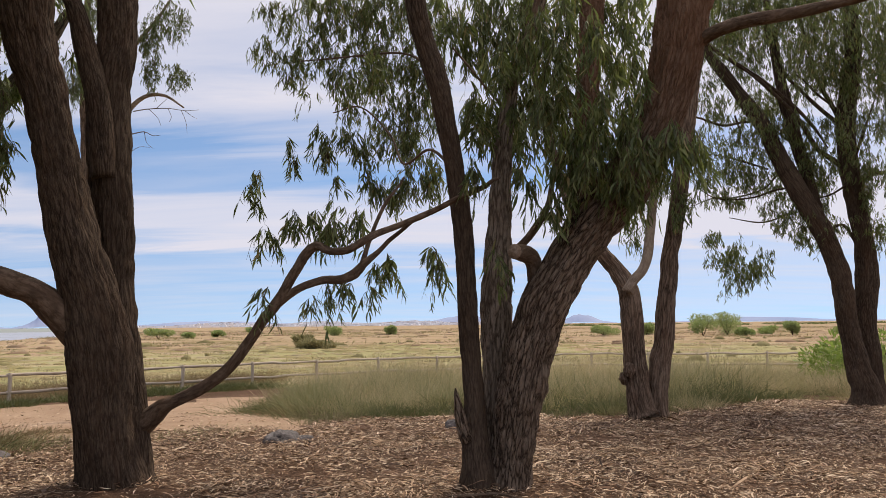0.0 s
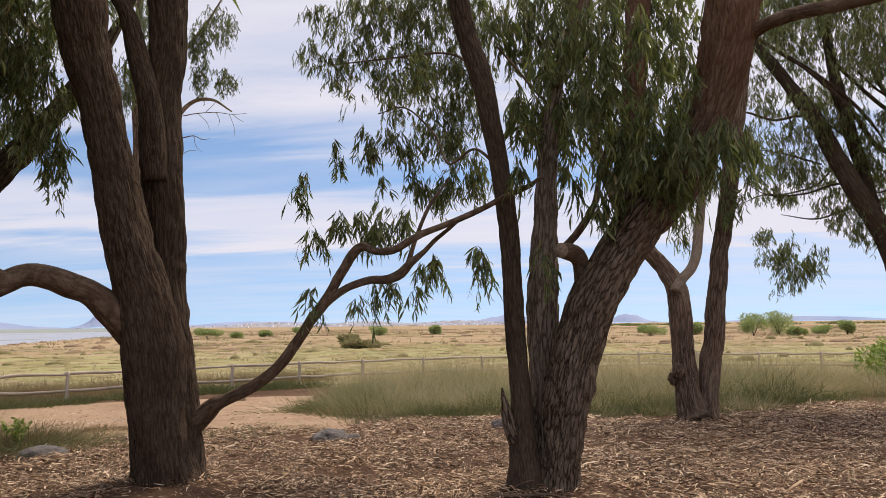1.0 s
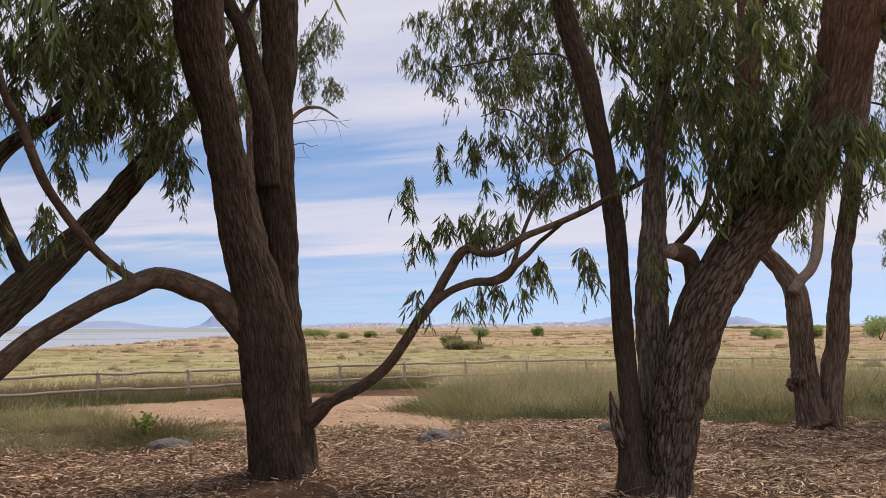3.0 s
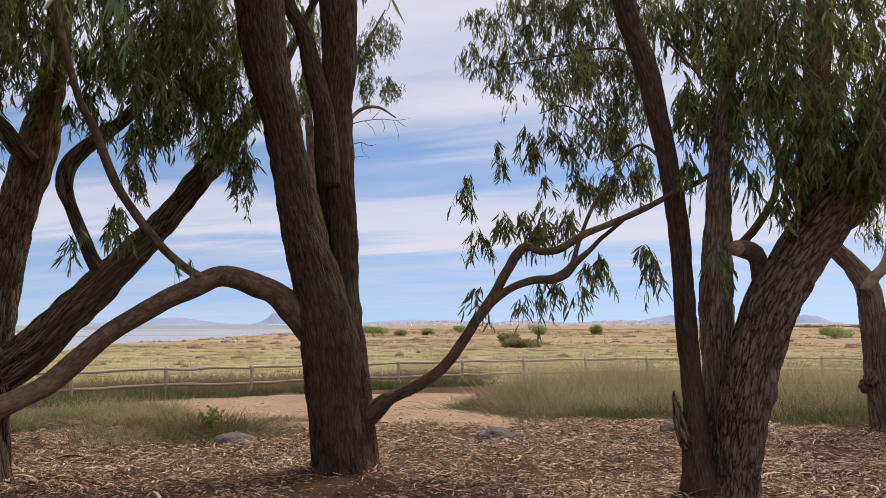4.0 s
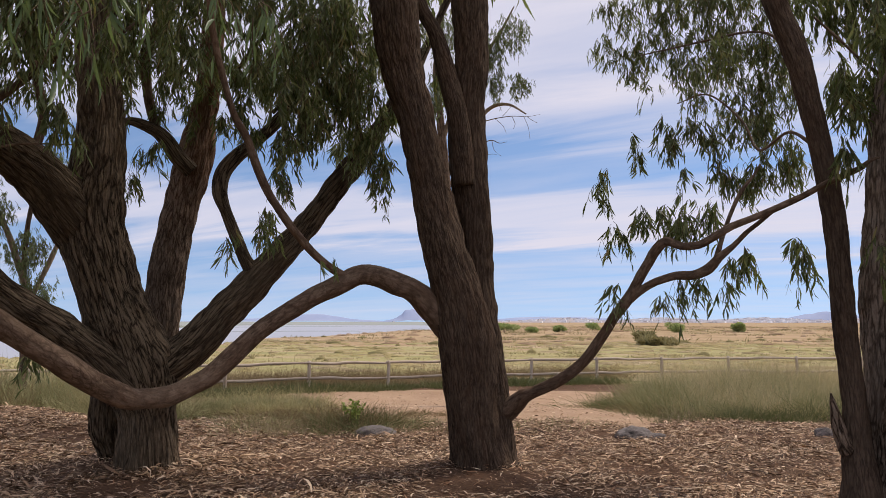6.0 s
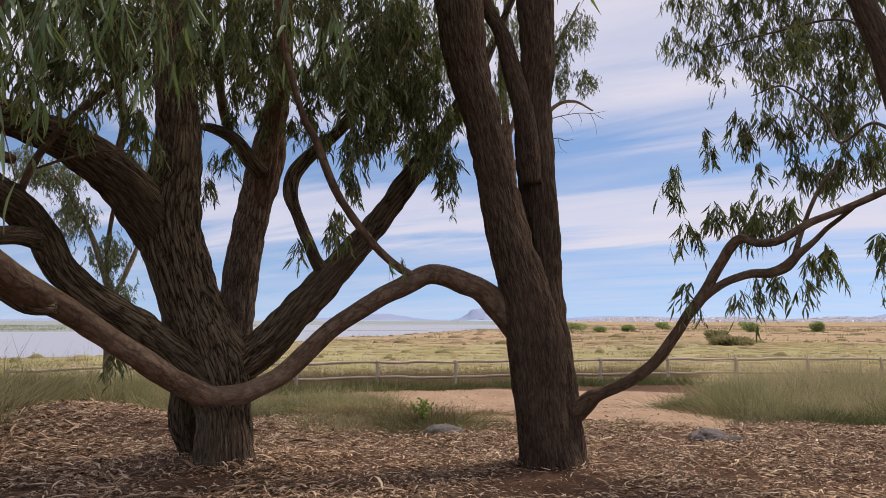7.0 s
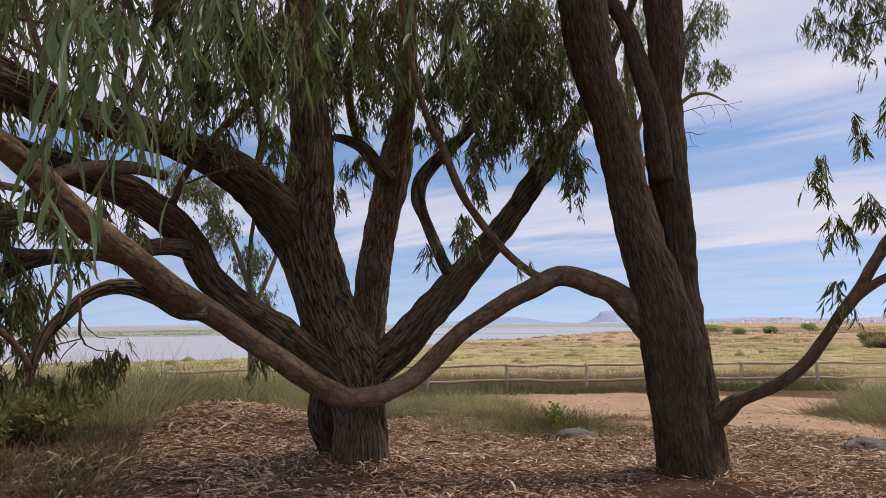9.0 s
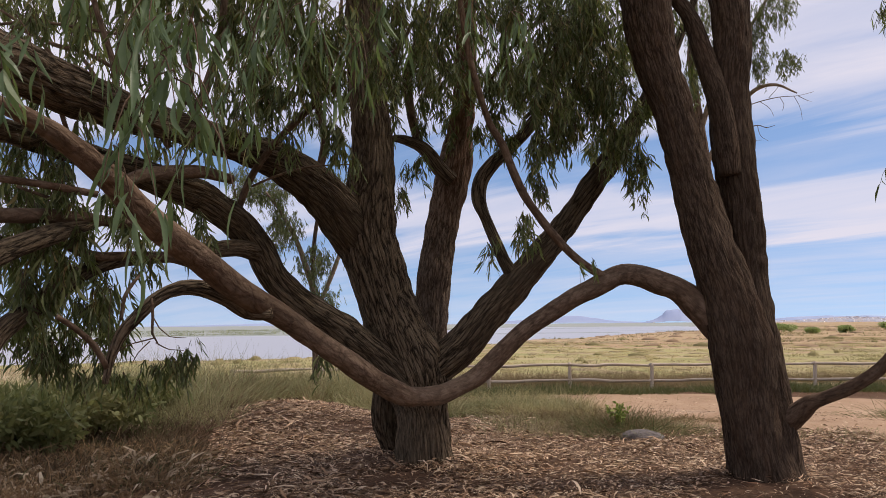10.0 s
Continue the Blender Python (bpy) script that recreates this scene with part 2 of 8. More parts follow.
SOIL = material("leafy_soil", soil_build)
SAND = material("sandy_path", sand_build)
FIELD = material("salt_meadow", field_build([(0.34, (0.230, 0.225, 0.105)), (0.45, (0.330, 0.305, 0.135)), (0.53, (0.375, 0.322, 0.175)), (0.60, (0.405, 0.310, 0.200)), (0.70, (0.480, 0.380, 0.285))], [(0.3, (0.19, 0.175, 0.075)), (0.7, (0.38, 0.335, 0.175))], 0.06, 2.6))
FLATS = material("dry_flats", field_build([(0.38, (0.240, 0.185, 0.090)), (0.46, (0.345, 0.250, 0.145)), (0.52, (0.420, 0.285, 0.200)), (0.58, (0.350, 0.265, 0.140)), (0.68, (0.560, 0.430, 0.340))], [(0.3, (0.22, 0.175, 0.085)), (0.7, (0.40, 0.31, 0.19))], 0.022, 4.0))
REEDS = material("reed_bank", field_build([(0.30, (0.240, 0.270, 0.270)), (0.50, (0.285, 0.310, 0.300)), (0.72, (0.340, 0.350, 0.330))], [(0.3, (0.20, 0.23, 0.20)), (0.7, (0.33, 0.34, 0.30))], 0.02, 2.0))
# far hills: the blue-grey haze of distance is put into the base colour
HAZED_HILL = material("hazed_far_hill", lambda t: surface(t, ramp_node(t, noise_node(t, coords(t), 0.006, 6, 0.6), [(0.3, (0.255, 0.310, 0.465)), (0.7, (0.335, 0.380, 0.520))]), 1.0, spec=0.0))
TOWN = material("far_town", lambda t: surface(t, ramp_node(t, island(t), [(0.0, (0.55, 0.50, 0.50)), (0.35, (0.80, 0.79, 0.80)), (1.0, (0.93, 0.93, 0.94))]), 0.9))
FENCE_WOOD = material("weathered_wood", lambda t: surface(t, mix_node(t, 0.35, ramp_node(t, noise_node(t, attribute(t, "grain"), 30, 6, 0.6, (1, 1, 0.08)), [(0.3, (0.30, 0.235, 0.175)), (0.7, (0.60, 0.51, 0.42))]), ramp_node(t, noise_node(t, attribute(t, "grain"), 1.5, 4), [(0.3, (0.30, 0.24, 0.18)), (0.7, (0.60, 0.51, 0.41))])), 0.9, noise_node(t, attribute(t, "grain"), 30, 6, 0.6, (1, 1, 0.08)), 0.5, 0.006))
STONE = material("grey_stone", lambda t: surface(t, mix_node(t, 0.5, ramp_node(t, noise_node(t, coords(t), 7, 6), [(0.40, (0.035, 0.030, 0.028)), (0.7, (0.26, 0.23, 0.22))]), ramp_node(t, noise_node(t, coords(t), 60, 5), [(0.35, (0.04, 0.035, 0.032)), (0.7, (0.32, 0.28, 0.27))])), 0.9, noise_node(t, coords(t), 30, 8, 0.7), 0.8, 0.02))


def water_build(t):
    p = t.nodes.new("ShaderNodeBsdfPrincipled")
    p.inputs["Base Color"].default_value = (0.34, 0.34, 0.37, 1)
    p.inputs["Roughness"].default_value, p.inputs["IOR"].default_value = 0.30, 1.33
    b = t.nodes.new("ShaderNodeBump")
    b.inputs["Strength"].default_value, b.inputs["Distance"].default_value = 0.25, 0.05
    t.links.new(noise_node(t, coords(t), 1.3, 4, 0.6, (1, 2.5, 1)), b.inputs["Height"])
    t.links.new(b.outputs[0], p.inputs["Normal"])
    return p.outputs[0]


WATER = material("lagoon_water", water_build)


# building
def mesh_of(name, verts, faces, mats, slots=None, smooth=True, grain=None):
    me = bpy.data.meshes.new(name)
    me.from_pydata([tuple(v) for v in verts] if not isinstance(verts, np.ndarray) else verts.tolist(), [], faces)
    for m in mats:
        me.materials.append(m)
    if slots is not None:
        me.polygons.foreach_set("material_index", slots)
    if smooth:
        me.polygons.foreach_set("use_smooth", [True] * len(me.polygons))
    if grain is not None:
        a = me.attributes.new("grain", "FLOAT_VECTOR", "POINT")
        a.data.foreach_set("vector", np.asarray(grain, dtype=np.float32).ravel())
    me.update()
    return me


def root(name, base, label, category, group="", kind=""):
    ob = new(name)
    ob.location = base
    ob.empty_display_size = 0.2
    return tagged(ob, label, category, group, kind)


def part(name, me, parent, label="", kind=""):
    """A mesh made in world places, hung under a thing or a part."""
    ob = new(name, me)
    ob.parent = parent
    if not parent.parent:
        ob.matrix_parent_inverse = Matrix.Translation(-Vector(parent.location))
    return tagged(ob, label, kind=kind)


def spline(points, step):
    """Catmull-Rom through points of any size, at about even steps of length."""
    p = np.array(points, float)
    p = np.vstack([2 * p[0] - p[1], p, 2 * p[-1] - p[-2]])
    res = []
    for i in range(1, len(p) - 2):
        n = max(1, int(np.linalg.norm(p[i + 1][:3] - p[i][:3]) / step))
        for k in range(n):
            u = k / n
            res.append(0.5 * (2 * p[i] + (p[i + 1] - p[i - 1]) * u + (2 * p[i - 1] - 5 * p[i] + 4 * p[i + 1] - p[i + 2]) * u * u + (3 * p[i] - p[i - 1] - 3 * p[i + 1] + p[i + 2]) * u ** 3))
    res.append(p[-2])
    return np.array(res)


def tube(name, points, mats, ridge=0.0, pitch=14.0, along=0.14, lumps=0.05, seed=0, step=0.03, cap=None, fine=0.012, flare=0.0):
    """A limb swept along points (x, y, z, radius), with furrows of depth ridge; its straightened place is kept as 'grain'."""
    big = max(q[3] for q in points)
    c = spline(points, step if big > 0.09 else max(step, 0.05))
    pos, rad = c[:, :3], np.maximum(c[:, 3], 0.002)
    n = int(min(150, max(6, 2 * math.pi * big / fine))) if ridge > 0.004 else int(min(36, max(6, 2 * math.pi * big / 0.03)))
    tan = np.gradient(pos, axis=0)
    tan /= np.linalg.norm(tan, axis=1)[:, None] + 1e-9
    side = np.cross(tan[0], (0.3, 1.0, 0.1))
    side /= np.linalg.norm(side)
    length, verts, grain = 0.0, [], []
    off = Vector((seed * 3.71 % 17, seed * 5.13 % 19, seed * 7.77 % 23))
    ang = [2 * math.pi * k / n for k in range(n)]
    for i in range(len(pos)):
        if i:
            length += float(np.linalg.norm(pos[i] - pos[i - 1]))
            side = side - tan[i] * float(side @ tan[i])
            side /= np.linalg.norm(side)
        other = np.cross(tan[i], side)
        for a in ang:
            ca, sa = math.cos(a), math.sin(a)
            g = Vector((ca * rad[i], sa * rad[i], length)) + off
            r = rad[i] * (1 + lumps * 2 * noise.noise((g.x * 2.2, g.y * 2.2, g.z * 1.6)) + lumps * noise.noise((g.x * 6 + 3, g.y * 6, g.z * 4.5)))
            if ridge > 0:
                v = noise.noise((g.x * pitch, g.y * pitch, g.z * pitch * along))
                w = noise.noise((g.x * pitch * 2.3 + 9, g.y * pitch * 2.3, g.z * pitch * along * 2.6))
                r += ridge * min(1.0, rad[i] / 0.14) * (min(1.0, abs(v) * 4.5) - 0.7 + 0.5 * w + 0.7 * noise.noise((g.x * 7, g.y * 7, g.z * 6)))
            if flare and length < 0.9:
                r *= 1 + flare * math.exp(-length / 0.17) * (0.55 + 0.45 * math.sin(4 * a + seed) + 0.3 * math.sin(7 * a + 2 * seed))
            q = pos[i] + (side * ca + other * sa) * r
            verts.append((q[0], q[1], q[2]))
            grain.append((g.x, g.y, g.z))
    faces, rows = [], len(pos)
    for i in range(rows - 1):
        for k in range(n):
            k2 = (k + 1) % n
            faces.append((i * n + k, i * n + k2, (i + 1) * n + k2, (i + 1) * n + k))
    slots = [0] * len(faces)
    faces.append(tuple(range(n))[::-1])
    faces.append(tuple((rows - 1) * n + k for k in range(n)))
    slots += [0, 1 if cap else 0]
    return mesh_of(name, verts, faces, mats + ([cap] if cap else []), slots, True, grain)


def blades(base, way, length, width, curl, rng, stations=(0.0, 0.30, 0.68), shape=(0.30, 1.0, 0.70), sag=0.0, few=0):
    """Slender blades: base and way (n x 3), length and width (n). Returns vertices (n, 7, 3) and faces."""
    n = len(base)
    way = way / (np.linalg.norm(way, axis=1)[:, None] + 1e-9)
    if few:
        across = np.cross(way, rng.normal(size=(n, 3)))
        across *= (width * 0.5 / (np.linalg.norm(across, axis=1) + 1e-9))[:, None]
        bend = rng.normal(size=(n, 3)) * (length * curl * 0.45)[:, None]
        bend[:, 2] -= sag * length
        if few == 1:
            v = np.stack([base - across, base + across, base + way * length[:, None] + bend], 1)
            return v.reshape(-1, 3), [(3 * i, 3 * i + 1, 3 * i + 2) for i in range(n)]
        mid = base + way * (length * 0.55)[:, None] + bend * 0.3
        v = np.stack([base - across * 0.6, base + across * 0.6, mid - across, mid + across, base + way * length[:, None] + bend], 1)
        f = []
        for i in range(n):
            o = 5 * i
            f += [(o, o + 1, o + 3, o + 2), (o + 2, o + 3, o + 4)]
        return v.reshape(-1, 3), f
    rnd = rng.normal(size=(n, 3))
    across = np.cross(way, rnd)
    across /= np.linalg.norm(across, axis=1)[:, None] + 1e-9
    third = np.cross(way, across)
    v = np.zeros((n, 7, 3))
    cu = (rng.uniform(-1, 1, n) * curl)[:, None]
    cs = (rng.uniform(-1, 1, n) * curl * 0.7)[:, None]
    for s, (u, sh) in enumerate(zip(stations, shape)):
        mid = base + way * (length * u)[:, None] + (third * cu + across * cs) * (length * u * u)[:, None]
        mid[:, 2] -= sag * length * u * u
        half = across * (width * 0.5 * sh)[:, None]
        v[:, 2 * s], v[:, 2 * s + 1] = mid - half, mid + half
    v[:, 6] = base + way * length[:, None] + (third * cu + across * cs) * length[:, None]
    v[:, 6, 2] -= sag * length
    f = []
    for i in range(n):
        o = 7 * i
        f += [(o, o + 1, o + 3, o + 2), (o + 2, o + 3, o + 5, o + 4), (o + 4, o + 5, o + 6)]
    return v.reshape(-1, 3), f


def sickles(base, way, length, width, rng):
    """Curved gum leaves: base and way (n x 3), length and width (n). Returns vertices (n x 9) and faces."""
    n = len(base)
    way = way / (np.linalg.norm(way, axis=1)[:, None] + 1e-9)
    side = np.cross(way, rng.normal(size=(n, 3)))
    side /= np.linalg.norm(side, axis=1)[:, None] + 1e-9
    third = np.cross(way, side)
    bow, swing = rng.uniform(-0.17, 0.17, n) * length, rng.uniform(-0.22, 0.22, n) * length
    v = np.zeros((n, 9, 3))
    for s, (u, w) in enumerate(((0.0, 0.10), (0.20, 0.72), (0.46, 1.0), (0.76, 0.58), (1.0, 0.0))):
        mid = base + way * (length * u)[:, None] + side * (bow * 4 * u * (1 - u))[:, None] + third * (swing * u * u)[:, None]
        half = (side + third * 0.25) * (width * 0.5 * w)[:, None]
        if s < 4:
            v[:, 2 * s], v[:, 2 * s + 1] = mid - half, mid + half
        else:
            v[:, 8] = mid
    f = []
    for i in range(n):
        o = 9 * i
        f += [(o, o + 1, o + 3, o + 2), (o + 2, o + 3, o + 5, o + 4), (o + 4, o + 5, o + 7, o + 6), (o + 6, o + 7, o + 8)]
    return v.reshape(-1, 3), f


def spray(name, clumps, leaf, mats, rng, spread=1.0, few=0):
    """Hanging sprays of sickle leaves on thin drooping twigs, filling the clumps (x, y, z, half width, half height, leaves)."""
    base, way, twigs = [], [], []
    for x, y, z, a, b, count in clumps:
        left = count
        knots = rng.normal(size=(max(2, count // 55), 3))
        knots *= (rng.uniform(0.25, 1.0, len(knots)) ** 0.5 / np.linalg.norm(knots, axis=1))[:, None]
        while left > 0:
            k = int(min(left, rng.integers(5, 13)))
            left -= k
            d = knots[int(rng.integers(len(knots)))] * 0.92 + rng.normal(size=3) * (0.17, 0.17, 0.24)
            start = np.array((x, y, z)) + d * (a, a * 0.9, b) * spread
            start[2] += 0.10 * b + 0.06
            out = rng.normal(size=3) * (1, 1, 0.35)
            out /= np.linalg.norm(out)
            size = leaf * rng.uniform(1.1, 2.4)
            u = np.sort(rng.uniform(0.05, 1.0, k))
            p = start + np.outer(u, out * size * 0.40) + np.outer(u * u, (0, 0, -size * 0.80))
            loose = 0.17 if leaf > 0.15 else 0.26
            hang = np.tile(out * 0.10 + rng.normal(size=3) * (0.24, 0.24, 0.0), (k, 1)) + rng.normal(size=(k, 3)) * loose * (1, 1, 0.4) + (0, 0, -0.85)
            base.append(p)
            way.append(hang)
            e = np.linspace(0, 1, 4)
            twigs.append(start + np.outer(e, out * size * 0.40) + np.outer(e * e, (0, 0, -size * 0.80)))
    base, way = np.vstack(base), np.vstack(way)
    n = len(base)
    length = leaf * rng.uniform(0.50, 1.25, n)
    width = length * rng.uniform(0.095, 0.165, n)
    v, f = blades(base, way, length, width, 0.45, rng, few=few) if few else sickles(base, way, length, width, rng)
    slots = [0] * len(f)
    tv, o = [], len(v)
    for tw in twigs[::3] if few else twigs:
        for i, q in enumerate(tw):
            w = 0.0035 * (1.0 - 0.2 * i)
            tv += [q + (w, 0, 0), q + (-w * 0.5, w, 0), q + (-w * 0.5, -w, 0)]
        for i in range(3):
            for k in range(3):
                f.append((o + 3 * i + k, o + 3 * i + (k + 1) % 3, o + 3 * i + 3 + (k + 1) % 3, o + 3 * i + 3 + k))
                slots.append(1)
        o += 12
    return mesh_of(name, np.vstack([v, np.array(tv)]), f, mats, slots, False)


# the lie of the land
def polar(x, y):
    return math.degrees(math.atan2(-x, y)), math.hypot(x, y)


def ease(a, b, v):
    u = min(1.0, max(0.0, (v - a) / (b - a)))
    return u * u * (3 - 2 * u)


def shore(az):
    """Near and far edge of the lagoon in the direction az (degrees to the left of +y), or None."""
    if az < 22 or az > 130:
        return None
    near = 66 + 70 * (1 - ease(36, 46, az)) + 150 * (1 - ease(22, 36, az))
    far = 215 + 330 * (1 - ease(38, 48, az))
    return near, far


def land(x, y):
    az, r = polar(x, y)
    z = 0.035 * noise.noise((x * 0.55, y * 0.55, 3.0)) + 0.015 * noise.noise((x * 1.7, y * 1.7, 8.0))
    z *= 1 - ease(40, 90, r)
    late = 5.0 * ease(-8, -18, az)
    drop = -0.40 * ease(12.5 + late, 19.5 + late, r) - 0.65 * ease(22, 70, r)
    drop += 0.25 * ease(48, 56, az) * ease(9.5, 14, r) * (1 - ease(16, 22, r))
    s = shore(az)
    if s and r > s[0] - 8:
        bars = ease(0.10, 0.30, noise.noise((az * 0.10, r * 0.035, 9.0))) * ease(s[0] + 15, s[0] + 40, r) * (1 - ease(46, 52, az))
        drop -= (0.5 - 0.36 * bars) * ease(s[0] - 6, s[0] + 8, r) * (1 - ease(s[1] - 8, s[1] + 6, r))
    if r > 25:
        z += 0.09 * noise.noise((x * 0.06, y * 0.06, 1.0)) * ease(25, 50, r) * (1 - ease(300, 600, r)) * (0.35 if s and r > s[0] - 15 else 1.0)
    for bx, by, br in MOUNDS:
        d = math.hypot(x - bx, y - by)
        if d < br * 3:
            z += 0.07 * math.exp(-(d / br) ** 2)
    return z + drop


MOUNDS = [(-3.36, 7.70, 0.75), (0.48, 7.45, 0.6), (-6.5, 6.1, 0.8)]


def mulch_edge(az):
    """How far the leaf litter reaches in the direction az."""
    wob = 0.7 * noise.noise((az * 0.13, 4.0, 0.0)) + 0.35 * noise.noise((az * 0.5, 7.0, 0.0))
    if az < 34:
        return 13.2 - 0.9 * ease(4, 12, az) + wob * (1.5 - 0.5 * ease(4, 12, az)) + 3.6 * ease(-13, -25, az)
    if az < 47:
        return 12.6 + wob
    return 12.6 + 2.8 * ease(47, 53, az) - 8.4 * ease(57, 66, az) + wob * (1 - 0.6 * ease(55, 62, az))


def ground_slot(az, r):
    j = noise.noise((az * 0.35, r * 0.5, 2.0))
    az, r = az + 1.2 * noise.noise((az * 0.9, r * 1.7, 12.0)), r + 0.35 * noise.noise((az * 1.3, r * 2.2, 14.0))
    if r < mulch_edge(az) or (r < (24.5 if az < 9.5 else 18.5) + 2 * j and not 9.5 < az < 34):
        return 0
    if 10.5 + j < az < 36.5 + 4 * j and r < 22.3 + 0.8 * j:
        return 1
    if 9.0 < az < 48 and r < 26 + j:
        return 0
    s = shore(az)
    if s and r > s[0] + 12:
        return 4
    if r > 88 + 30 * j + 18 * noise.noise((az * 0.12, 0, 5)):
        return 3
    return 2


rings = [0.0] + [0.6 * 1.30 ** i for i in range(9)]
rings = [r for r in rings if r < 5.6] + [5.6 + 0.16 * i for i in range(100)]
while rings[-1] < 4600:
    rings.append(rings[-1] * 1.045 + 0.02)
azs = [-44 + 0.6 * i for i in range(224)]
a = azs[-1]
while a < 316 - 4:
    a += 4.0
    azs.append(min(a, 314))
gv = [(0.0, 0.0, land(0, 0))]
for r in rings[1:]:
    for az in azs:
        x, y = -r * math.sin(radians(az)), r * math.cos(radians(az))
        gv.append((x, y, land(x, y)))
gf, gs, na = [], [], len(azs)
for k in range(na):
    gf.append((0, 1 + (k + 1) % na, 1 + k))
    gs.append(0)
for i in range(len(rings) - 2):
    rm = (rings[i + 1] + rings[i + 2]) / 2
    for k in range(na):
        k2 = (k + 1) % na
        o = 1 + i * na
        gf.append((o + k, o + k2, o + na + k2, o + na + k))
        gs.append(ground_slot(azs[k] + 0.3, rm))
ground = new("ground", mesh_of("ground", gv, gf, [SOIL, SAND, FIELD, FLATS, REEDS], gs))
tagged(ground, "leafy brown soil running out to a sandy path and salt meadow", "ground", kind="structure")

wv, wf = [], []
wa = [22 + 2 * i for i in range(55)]
for az in wa:
    s = shore(az)
    for r in (s[0] - 8, s[0], (s[0] + s[1]) / 2, s[1], s[1] + 6):
        wv.append((-r * math.sin(radians(az)), r * math.cos(radians(az)), -1.22))
for i in range(len(wa) - 1):
    for k in range(4):
        wf.append((5 * i + k, 5 * i + 5 + k, 5 * i + 6 + k, 5 * i + 1 + k))
water = new("water", mesh_of("water", wv, wf, [WATER]))
tagged(water, "pale still water of a shallow lagoon", "water", kind="structure")


